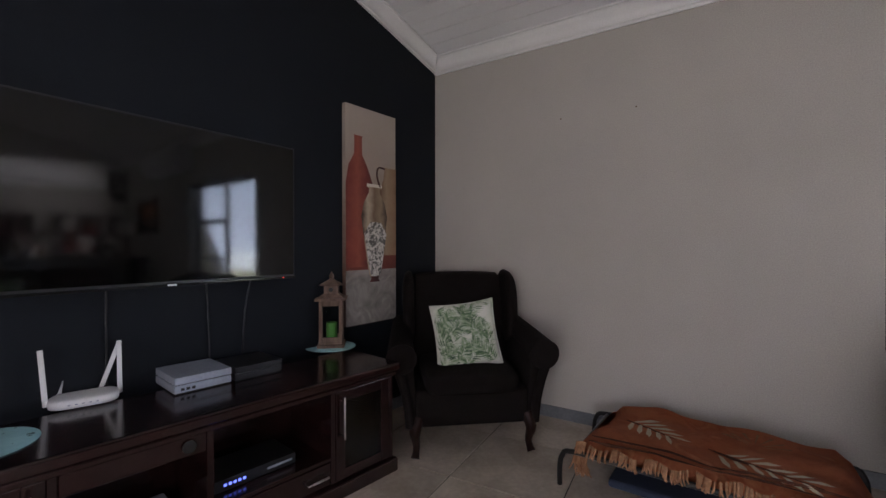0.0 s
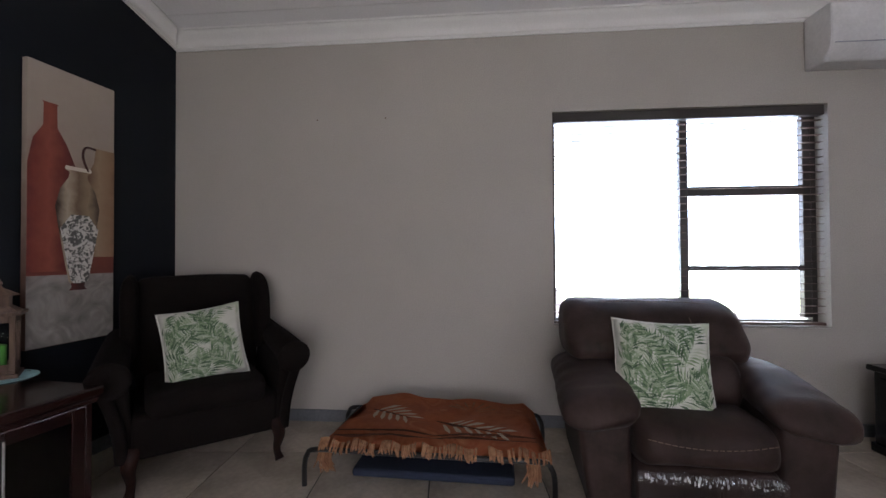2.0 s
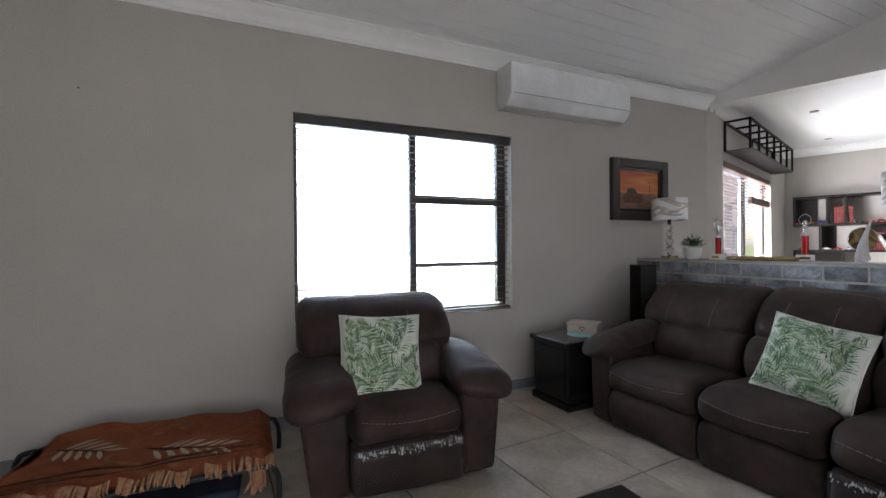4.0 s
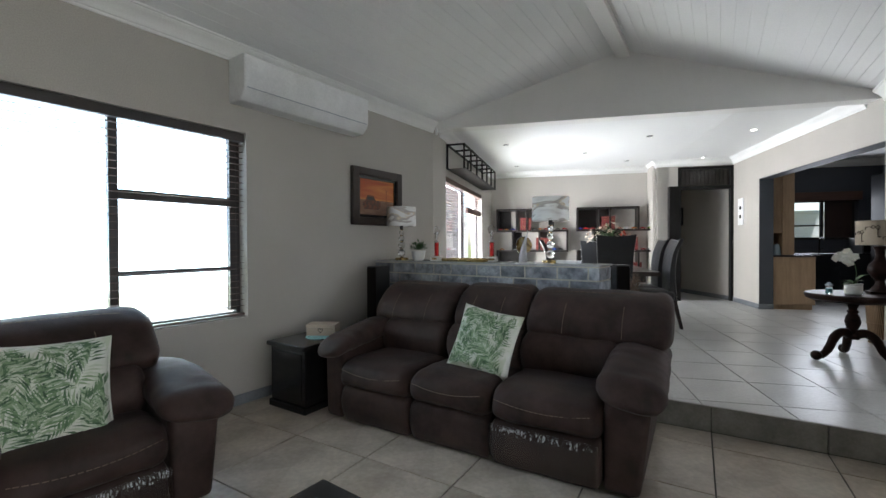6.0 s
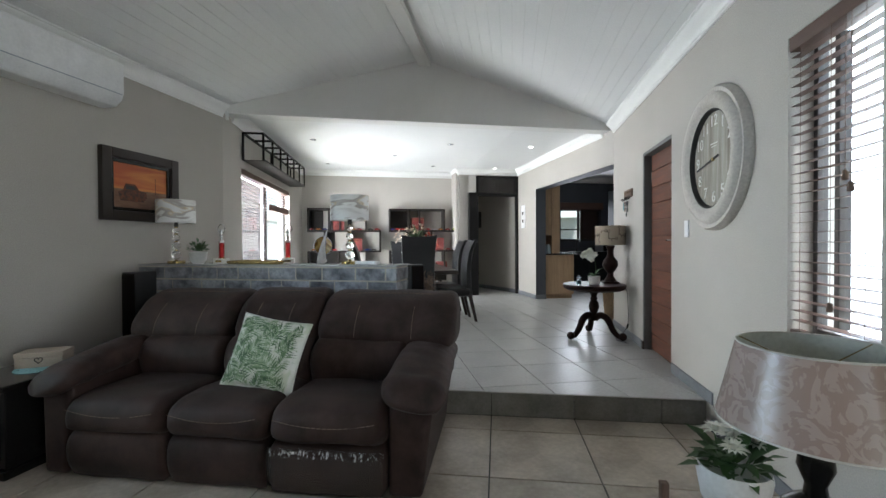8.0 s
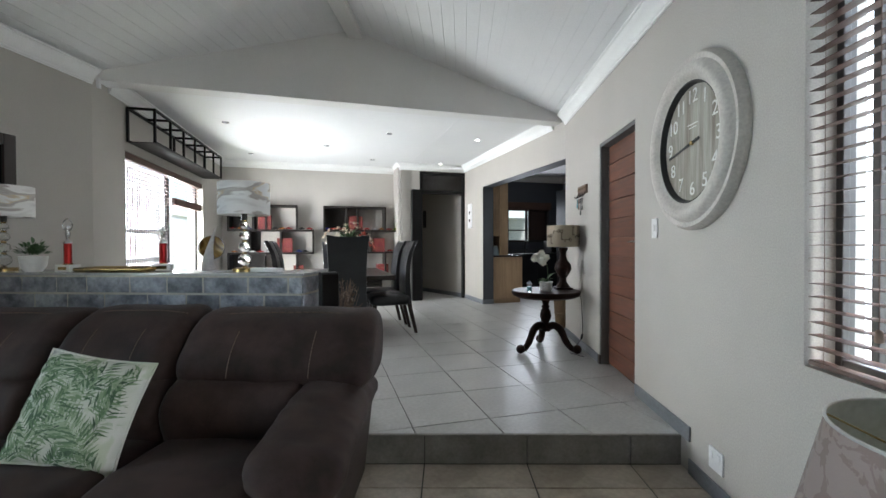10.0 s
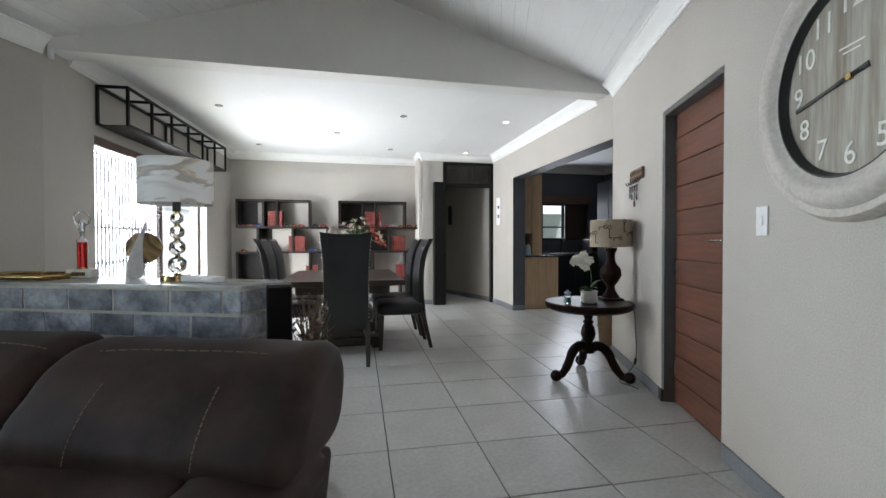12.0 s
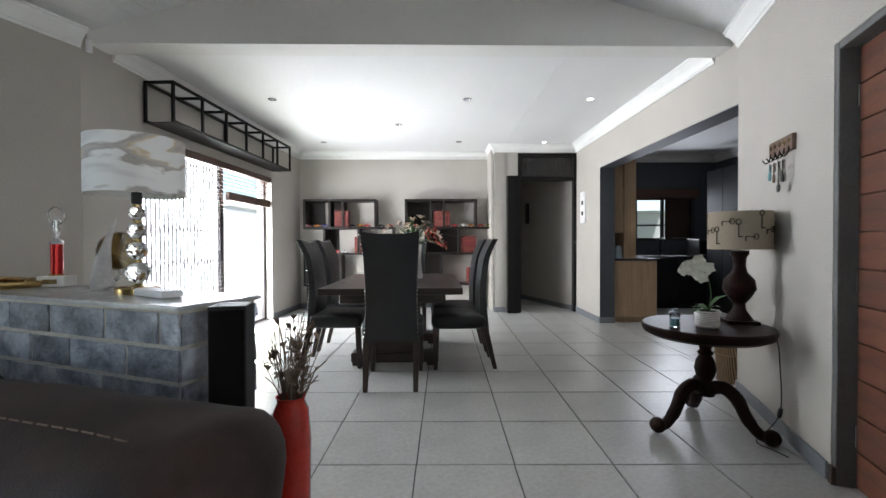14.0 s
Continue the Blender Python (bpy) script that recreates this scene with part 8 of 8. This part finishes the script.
def basket():
    root = thing("wicker_basket", duv_m(6.27, -3.85), "tall brown wicker basket in the kitchen opening", "basket")
    bm = bmesh.new()
    lathe(bm, [(0.0, 0.0), (0.10, 0.0), (0.105, 0.01), (0.135, 0.40), (0.142, 0.42), (0.13, 0.42), (0.125, 0.40), (0.098, 0.02), (0.0, 0.018)], 28)
    part("body", bm, M_WICKER, root, smooth=50)
    for z, r in ((0.01, 0.106), (0.42, 0.139), (0.22, 0.123)):
        bm = bmesh.new()
        tube(bm, [(r * math.cos(2 * math.pi * k / 28), r * math.sin(2 * math.pi * k / 28), z) for k in range(28)], 0.008, 6, closed=True)
        part("braided_rim", bm, M_WICKER, root, smooth=60)


def duv_m(u, v, z=FLOOR_UP, rz=0.0):
    return dm(u, v, z, rz)


basket()
bm = bmesh.new()
tube(bm, bent([(6.22, -1.57, RTZ + 0.01), (6.12, -1.68, RTZ - 0.05), (6.07, -1.69, 0.55), (6.04, -1.68, 0.34), (5.98, -1.60, 0.25), (5.92, -1.52, 0.20), (5.86, -1.58, 0.186), (5.80, -1.62, 0.184)], 6), 0.003, 6)
tagged(part("power_cable", bm, M_BLACKPLASTIC, None, smooth=60), "black lamp cord trailing down to the floor", "cord")
bm = bmesh.new()
puff(bm, (0, 0, 0.0), (0.03, 0.02, 0.06), 0.6, 0.6, 12, 8)
tagged(part("cord_switch", bm, M_BLACKPLASTIC, None, matrix=pose(6.035, -1.675, 0.33, 15, 10, 0), smooth=60), "black inline switch on the lamp cord", "switch")
# downlights
for u, v, lit in ((7.59, -3.18, True), (7.62, 0.316, False), (7.60, -1.82, False), (9.59, -3.18, True), (8.61, -0.98, False), (9.56, -1.84, False), (9.60, 0.27, False)):
    p = duv(u, v, CEIL)
    root = thing("downlight", Matrix.Translation(p), "lit recessed ceiling downlight" + " with a white rim" if lit else "unlit recessed ceiling downlight with a steel rim", "downlight", "ceiling downlights")
    bm = bmesh.new()
    lathe(bm, [(0.03, -0.001), (0.034, -0.006), (0.044, -0.005), (0.046, -0.0005)], 24)
    part("rim", bm, M_CHROME, root, smooth=50)
    bm = bmesh.new()
    lathe(bm, [(0.0, -0.003), (0.031, -0.003)], 24)
    part("lens", bm, M_DAYLIGHT if lit else M_SILVER, root)
    if lit:
        sl = bpy.data.lights.new("downlight_lamp", "SPOT")
        sl.energy, sl.spot_size, sl.spot_blend, sl.shadow_soft_size, sl.color = 9, radians(100), 0.6, 0.03, (1, 0.93, 0.82)
        new("downlight_lamp", sl).matrix_world = look(p + Vector((0, 0, -0.02)), p + Vector((0, 0.001, -2)))
# distribution board cover on the kitchen wall
root = thing("distribution_board", dm(9.42, KIT, 1.84, 180), "white electrical board cover with two meters", "electrical board")
bm = bmesh.new()
box(bm, (-0.10, -0.02, -0.24), (0.10, 0.0, 0.24), 0.004, 2)
part("cover", bm, M_WHITEPLASTIC, root)
for z in (0.07, -0.09):
    bm = bmesh.new()
    box(bm, (-0.03, -0.022, z - 0.03), (0.03, -0.0195, z + 0.03), 0.002, 1)
    part("window", bm, M_SCREEN, root, "dark viewing window")


def passage_gate():
    """A timber-framed steel door standing open, with a mesh fanlight over it."""
    root = thing("door_2", dm(GATE, -2.70, 0, -90), "dark framed passage door standing open below a mesh fanlight", "door")
    root["kind"] = "structure"
    w = 1.05
    for x0, x1, z0, z1 in ((0.10, 0.15, FLOOR_UP, 2.74), (w - 0.05, w, FLOOR_UP, 2.74), (0.15, w - 0.05, 2.69, 2.74), (0.15, w - 0.05, 2.30, 2.37)):
        bm = bmesh.new()
        box(bm, (x0, -0.02, z0), (x1, 0.08, z1), 0.004, 1)
        part("door_frame", bm, M_STEEL, root)
    for k in range(13):
        bm = bmesh.new()
        x = 0.18 + k * 0.065
        tube(bm, [(x, 0.03, 2.37), (x, 0.03, 2.69)], 0.004, 5)
        part("fanlight_bar", bm, M_STEEL, root)
    bm = bmesh.new()
    box(bm, (0.15, 0.05, 2.37), (w - 0.05, 0.055, 2.69))
    g = part("fanlight_pane", bm, M_SUNGLASS, root)
    bm = bmesh.new()
    box(bm, (-0.09, -0.16, FLOOR_UP + 0.002), (0.11, -0.03, 2.36), 0.006, 2)
    part("folded_leaf", bm, M_STEEL, root, "folded dark security leaf")
    for z in (0.5, 1.2, 1.9):
        bm = bmesh.new()
        tube(bm, [(0.115, -0.08, z - 0.05), (0.115, -0.08, z + 0.05)], 0.008, 6)
        part("hinge", bm, M_STEEL, root)
    bm = bmesh.new()
    lathe(bm, [(0.0, 0.0), (0.012, 0.0), (0.012, 0.03), (0.0, 0.03)], 12, m=pose(w - 0.025, -0.02, 1.30, 90, 0, 0))
    part("latch", bm, M_CHROME, root)


passage_gate()
wall("wall_passage_side", d2(12.6, -2.80), d2(9.86, -3.74), 0, 2.95, M_WALL, "greige slanting wall of the passage", thick=0.03)
wall("wall_passage_end", d2(12.5, -2.3), d2(12.5, -3.9), 0, 2.95, M_WALL, "greige wall at the end of the passage")
wall("wall_passage_north", d2(GATE + 2.4, -2.38), d2(GATE + 0.12, -2.38), 0, 2.95, M_WALL, "greige passage wall", thick=0.04)
skirting(d2(12.5, -2.835), d2(9.9, -3.727), FLOOR_UP)
bm = bmesh.new()
box(bm, (-0.05, -0.03, -0.2), (0.05, 0.0, 0.2), 0.006, 2)
tagged(part("intercom", bm, M_BLACKPLASTIC, None, matrix=pose(11.665, 0.218, 1.87, 0, 0, 216.35)), "dark handset panel on the passage wall", "intercom")

# ---- kitchen ----
KU, KV = 10.6, -6.6
wall("wall_kitchen_east", d2(KU, -3.9), d2(KU, KV), 0, 2.95, M_SLATEPAINT, "slate grey kitchen wall with a window", [(1.25, 2.32, 1.33, 2.16)])
wall("wall_kitchen_south", d2(KU, KV), d2(5.9, KV), 0, 2.95, M_SLATEPAINT, "slate grey kitchen wall", ext0=0.2, ext1=0.2)
wall("wall_kitchen_west", d2(6.0, KV), d2(6.0, -3.95), 0, 2.95, M_WALL, "plain wall closing the kitchen")
cornice("cornice", d2(KU, -3.95), d2(KU, KV), CEIL, 0, 1)
cornice("cornice", d2(KU, KV), d2(6.0, KV), CEIL, 1, 0)
# dark painted reveal round the opening
bm = bmesh.new()
box(bm, (8.757, KIT - 0.203, FLOOR_UP), (8.763, KIT + 0.003, 2.335))
struct(part("trim", bm, M_SLATEPAINT, None, matrix=pose(0, 0, 0, 0, 0, AW)), "slate grey painted reveal of the opening", "trim")
bm = bmesh.new()
box(bm, (6.05, KIT - 0.203, 2.330), (8.757, KIT + 0.003, 2.337))
struct(part("trim", bm, M_SLATEPAINT, None, matrix=pose(0, 0, 0, 0, 0, AW)), "slate grey painted soffit of the opening", "trim")
bm = bmesh.new()
box(bm, (8.745, KIT - 0.206, FLOOR_UP), (8.757, KIT + 0.012, FLOOR_UP + 0.085), 0.003, 1)
struct(part("baseboard", bm, M_SKIRT, None, matrix=pose(0, 0, 0, 0, 0, AW)), "grey tile skirting of the opening", "skirting")
mk = M_KE = along(d2(KU, -3.9), d2(KU, KV))[0]
kw = window("window_4", mk @ pose(1.785, 0, 0), 1.07, 1.33, 2.16, [(-0.03, 1.38, 0.02, 2.11), (-0.48, 1.60, -0.03, 1.63), (0.02, 1.60, 0.48, 1.63)], None, "brown-framed kitchen window with a raised blind")
bm = bmesh.new()
box(bm, (0.025, 0.085, 1.38), (0.485, 0.105, 2.10), 0.004, 1)
part("shutter", bm, mat("dark_brown_shutter_wood", (0.045, 0.022, 0.014), None, 0.45, stretch=(8, 8, 1)), kw, "closed brown wooden shutter")
bm = bmesh.new()
box(bm, (-0.535, 0.02, 2.075), (0.535, 0.10, 2.158), 0.005, 1)
part("pelmet", bm, mat("dark_brown_pelmet_wood", (0.05, 0.026, 0.018), None, 0.45, stretch=(1, 8, 8)), kw, "dark wooden pelmet")
bm = bmesh.new()
box(bm, (1.22, -0.05, 2.10), (2.36, -0.003, 2.27), 0.01, 2)
tagged(part("roller_blind", bm, M_BLIND, None, matrix=mk), "brown raised blind above the kitchen window", "blind")


def oak_units():
    root = thing("oak_counter_unit", dm(8.785, KIT - 0.21, FLOOR_UP), "light oak kitchen end unit with a black granite top", "kitchen unit")
    bm = bmesh.new()
    box(bm, (0, -0.60, 0.08), (0.75, 0, 0.865), 0.004, 1)
    part("end_panel", bm, M_PINE, root)
    bm = bmesh.new()
    box(bm, (0.03, -0.57, 0.0), (0.75, -0.01, 0.08), 0.002, 1)
    part("plinth", bm, M_PINE, root)
    bm = bmesh.new()
    box(bm, (-0.03, -0.64, 0.866), (0.78, 0, 0.896), 0.006, 2)
    part("worktop", bm, M_BLACKGRANITE, root, "black granite worktop")
    r2 = thing("oak_wall_cabinet", dm(8.80, KIT - 0.21, FLOOR_UP + 0.897), "tall light oak cabinet above the granite", "cabinet")
    bm = bmesh.new()
    box(bm, (0.02, -0.32, 0.0), (0.72, -0.15, 1.78), 0.004, 1)
    part("side_panel", bm, M_PINE, r2)
    bm = bmesh.new()
    box(bm, (0.04, -0.148, 0.36), (0.72, -0.002, 1.78), 0.004, 1)
    part("body", bm, M_PINE, r2)
    bm = bmesh.new()
    box(bm, (0.36, -0.147, 0.0), (0.72, -0.003, 0.358))
    part("niche_back", bm, M_PINE, r2)


oak_units()


def kettle():
    root = thing("kettle", dm(8.87, KIT - 0.30, FLOOR_UP + 0.8965, 40) @ Matrix.Diagonal((0.75, 0.75, 0.95, 1)), "pale blue electric kettle on the granite", "kettle")
    bm = bmesh.new()
    lathe(bm, [(0.0, 0.0), (0.075, 0.0), (0.08, 0.012), (0.075, 0.03), (0.055, 0.16), (0.05, 0.175), (0.02, 0.19), (0.0, 0.19)], 24)
    part("body", bm, mat("pale_blue_enamel", (0.32, 0.42, 0.47), None, 0.3), root, smooth=50)
    bm = bmesh.new()
    tube(bm, bent([(0.05, 0, 0.17), (0.10, 0, 0.17), (0.115, 0, 0.11), (0.09, 0, 0.05)], 5), 0.01, 8)
    part("handle", bm, M_BLACKPLASTIC, root, smooth=60)
    bm = bmesh.new()
    lathe(bm, [(0.0, 0.19), (0.012, 0.19), (0.014, 0.205), (0.0, 0.21)], 14)
    part("lid_knob", bm, M_BLACKPLASTIC, root, smooth=50)


kettle()


def dark_units():
    n = 5
    for k in range(n):
        root = thing("kitchen_base_unit", dm(KU - 0.62, -4.0 - 0.52 * k - 0.26, FLOOR_UP, -90), "dark kitchen base unit below a black worktop", "kitchen unit", "dark base units")
        bm = bmesh.new()
        box(bm, (-0.258, 0.02, 0.1), (0.258, 0.60, 0.86), 0.002, 1)
        part("body", bm, M_KITCHDARK, root)
        bm = bmesh.new()
        box(bm, (-0.256, 0.0, 0.105), (0.256, 0.018, 0.855), 0.003, 1)
        d = part("door", bm, M_KITCHDARK, root)
        bm = bmesh.new()
        tube(bm, [(0.2, -0.02, 0.6), (0.2, -0.02, 0.78)], 0.005, 6)
        part("handle", bm, M_STEEL, d)
        bm = bmesh.new()
        box(bm, (-0.258, 0.06, 0.0), (0.258, 0.55, 0.1))
        part("plinth", bm, M_KITCHDARK, root)
    bm = bmesh.new()
    box(bm, (-1.3, -0.02, 0.861), (1.3, 0.618, 0.895), 0.005, 2)
    tagged(part("worktop", bm, M_BLACKGRANITE, None, matrix=dm(KU - 0.62, -5.3, FLOOR_UP, -90)), "black granite worktop along the dark units", "worktop")
    root = thing("microwave_oven", dm(KU - 0.50, -6.22, FLOOR_UP + 0.8955, -90), "dark microwave oven on the black worktop", "microwave")
    bm = bmesh.new()
    box(bm, (-0.24, 0, 0.0), (0.24, 0.36, 0.28), 0.006, 2)
    part("casing", bm, M_BLACKPLASTIC, root)
    bm = bmesh.new()
    box(bm, (-0.22, -0.008, 0.03), (0.10, 0.002, 0.25), 0.003, 1)
    part("door", bm, M_SCREEN, root)
    bm = bmesh.new()
    box(bm, (0.12, -0.008, 0.03), (0.22, 0.002, 0.25), 0.003, 1)
    part("control_panel", bm, M_BLACKPLASTIC, root)
    root = thing("kitchen_tap", dm(KU - 0.14, -5.5, FLOOR_UP + 0.8955, -90), "dark swan-neck kitchen tap below the window", "tap")
    bm = bmesh.new()
    tube(bm, bent([(0, 0, 0.0), (0, 0, 0.2), (0, -0.05, 0.29), (0, -0.14, 0.28), (0, -0.16, 0.22)], 5), 0.012, 10)
    part("spout", bm, M_STEEL, root, smooth=60)
    bm = bmesh.new()
    tube(bm, [(0.0, 0.0, 0.06), (0.06, -0.01, 0.09)], 0.007, 8)
    part("lever", bm, M_STEEL, root, smooth=60)
    root = thing("tall_kitchen_cabinet", dm(9.62, KV + 0.005, FLOOR_UP), "tall dark kitchen cabinet against the wall", "cabinet")
    bm = bmesh.new()
    box(bm, (-0.45, 0.0, 0.0), (0.33, 0.56, 2.3), 0.004, 1)
    part("body", bm, M_KITCHDARK, root)
    for x0, x1 in ((-0.445, -0.063), (-0.057, 0.325)):
        bm = bmesh.new()
        box(bm, (x0, 0.561, 0.1), (x1, 0.58, 2.295), 0.003, 1)
        part("door", bm, M_KITCHDARK, root)


dark_units()

# ---- outdoors ----
bm = bmesh.new()
prism(bm, [(-400, -400), (400, -400), (400, 400), (-400, 400)], -1.2, -0.26)
struct(part("ground", bm, M_GRASS), "dry lawn and paving round the house reaching the horizon", "ground")
bm = bmesh.new()
prism(bm, [(-8, 3.9), (5.5, 3.7), d2(6.0, 1.6), d2(16, 1.6), (18, 14), (-8, 14)], -0.26, 0.02)
struct(part("pavement", bm, mat("pale_concrete_paving", (0.42, 0.40, 0.37), (0.36, 0.34, 0.31), 0.85, scale=1.5, fine=40)), "pale concrete yard between the houses", "paving")


def neighbour(m, w, label):
    root = thing("house", m, label, "house")
    bm = bmesh.new()
    box(bm, (-w, 0, 0), (w, 5, 2.7))
    part("wall", bm, M_HOUSE, root)
    bm = bmesh.new()
    n = int(w * 2 / 0.2)
    lo, hi = [], []
    for k in range(n * 2 + 1):
        x = -w - 0.3 + (2 * w + 0.6) * k / (n * 2)
        dz = 0.03 if k % 2 else 0.0
        lo.append(bm.verts.new((x, -0.5, 2.62 + dz)))
        hi.append(bm.verts.new((x, 2.6, 3.75 + dz)))
    for a, b, c, d in zip(lo, lo[1:], hi[1:], hi):
        bm.faces.new((a, b, c, d))
    bmesh.ops.solidify(bm, geom=bm.faces[:], thickness=0.02)
    part("roof", bm, M_ROOF, root)
    for x in (-w * 0.62, -w * 0.1, w * 0.5):
        bm = bmesh.new()
        box(bm, (x - 0.55, -0.03, 0.95), (x + 0.55, 0.02, 2.1), 0.01, 1)
        wn2 = part("window", bm, M_BLACKFRAME, root)
        for s in (-1, 1):
            bm = bmesh.new()
            box(bm, (x + s * 0.26 - 0.23, -0.04, 1.0), (x + s * 0.26 + 0.23, -0.031, 2.05))
            part("pane", bm, M_SCREEN, wn2)


neighbour(pose(1.5, 8.3, 0.0, 0, 0, -4), 6.5, "white neighbouring house with a grey sheet roof")


def garden_tree(m, seed, h):
    root = thing("garden_tree", m, "leafy garden tree beyond the yard", "tree", "garden trees")
    rn = random.Random(seed)
    bm = bmesh.new()
    tube(bm, bent([(0, 0, 0), (0.05, 0.02, h * 0.3), (0, 0.05, h * 0.6), (0.1, 0, h * 0.85)], 4), [0.12 - 0.007 * k for k in range(13)], 8)
    tips = []
    for k in range(9):
        a = k * 2.4
        z = h * (0.4 + 0.05 * k)
        t = Vector((math.cos(a) * h * 0.28, math.sin(a) * h * 0.28, z + h * 0.22))
        tube(bm, bent([(0, 0, z), (t.x * 0.5, t.y * 0.5, z + h * 0.08), t], 3), [0.045, 0.04, 0.035, 0.03, 0.024, 0.018, 0.012], 6)
        tips.append(t)
    part("trunk", bm, M_RUSTIC, root, smooth=60)
    bm = bmesh.new()
    for k in range(1500):
        t = tips[rn.randrange(9)]
        c = t + Vector((rn.gauss(0, 0.16), rn.gauss(0, 0.16), rn.gauss(0, 0.13))) * h
        d = Vector((rn.gauss(0, 1), rn.gauss(0, 1), rn.gauss(0, 0.6))).normalized()
        leaf(bm, c, c + d * 0.14, 0.07)
    part("crown", bm, M_LEAF, root)


# sunlit white wall, added so the sliding door looks out on brightness
bm = bmesh.new()
box(bm, (0, 0, -0.2), (14, 0.2, 2.3))
box(bm, (-0.03, -0.03, 2.3), (14.03, 0.23, 2.38), 0.01, 1)
struct(part("garden_wall", bm, M_HOUSE, None, matrix=pose(6.5, 6.6, 0, 0, 0, 14)), "added white wall that brightens the view through the sliding door", "wall")
garden_tree(pose(4.0, -8.0, -0.26), 2, 4.5)
# second added wall, there only to whiten the kitchen panes
bm = bmesh.new()
box(bm, (0, 0, -0.2), (0.2, 16, 2.0))
box(bm, (-0.03, -0.03, 2.0), (0.23, 16.03, 2.08), 0.01, 1)
struct(part("garden_wall_east", bm, M_HOUSE, None, matrix=pose(16.0, -12.0, 0, 0, 0, 8)), "added white wall that brightens the kitchen window's view", "wall")

# ---- floor tiles, one by one ----


def tiles(parent, cells, region, top, material, gap=0.004):
    """Square tiles laid on a bed; whole ones share one mesh, cut ones follow the walls."""
    cache = {}
    for poly in cells:
        cut = clip(poly, region)
        if len(cut) < 3:
            continue
        cx, cy = sum(p[0] for p in cut) / len(cut), sum(p[1] for p in cut) / len(cut)
        area = abs(sum(cut[i][0] * cut[i - 1][1] - cut[i - 1][0] * cut[i][1] for i in range(len(cut)))) / 2
        if area < 0.003:
            continue
        local = [(p[0] - cx, p[1] - cy) for p in cut]
        key = tuple((round(x, 3), round(y, 3)) for x, y in local)
        if key not in cache:
            bm = bmesh.new()
            ins = lambda k: [(x - math.copysign(min(k, abs(x)), x), y - math.copysign(min(k, abs(y)), y)) for x, y in local]
            rings = [[bm.verts.new((x, y, z)) for x, y in ins(k)] for k, z in ((gap, -0.012), (gap, -0.0015), (gap + 0.0015, 0.0))]
            for a, b in zip(rings, rings[1:]):
                for i in range(len(a)):
                    j = (i + 1) % len(a)
                    bm.faces.new((a[i], a[j], b[j], b[i]))
            bm.faces.new(rings[-1])
            bmesh.ops.recalc_face_normals(bm, faces=bm.faces[:])
            me = bpy.data.meshes.new("floor_tile")
            bm.to_mesh(me)
            bm.free()
            me.materials.append(material)
            cache[key] = me
        shared("floor_tile", cache[key], parent, Matrix.Translation((cx, cy, top)))


cells = []
for i in range(-1, 11):
    for j in range(-3, 7):
        x, y = 3.885 - 0.6 * i, -0.155 + 0.6 * j
        cells.append([(x - 0.6, y), (x, y), (x, y + 0.6), (x - 0.6, y + 0.6)])
tiles(floor_low, cells, LOW, 0.0, M_TILE_LOW)
TU, TV, TR = 0.522, 0.497, radians(16.1)
T0 = Vector(d2(5.04, -1.36))


def grid(i, j):
    """A corner of the upper floor's tile grid, which lies a little askew of the dining walls."""
    u, v = TU * i, TV * j
    return (T0.x + u * math.cos(TR) - v * math.sin(TR), T0.y + u * math.sin(TR) + v * math.cos(TR))


cell = lambda i, j: [grid(i, j), grid(i + 1, j), grid(i + 1, j + 1), grid(i, j + 1)]
UP_A = [(4.13, -1.72), d2(6.3, -3.95), d2(12.1, -3.95), d2(12.1, 1.2), (4.13, 2.99)]
tiles(floor_up, [cell(i, j) for i in range(-4, 15) for j in range(-7, 7)], UP_A, FLOOR_UP, M_TILE_UP)
cells = [cell(i, j) for i in range(1, 15) for j in range(-13, -3)]
tiles(floor_up, cells, [d2(6.1, -7.0), d2(12.1, -7.0), d2(12.1, -3.955), d2(6.1, -3.955)], FLOOR_UP, M_TILE_UP)
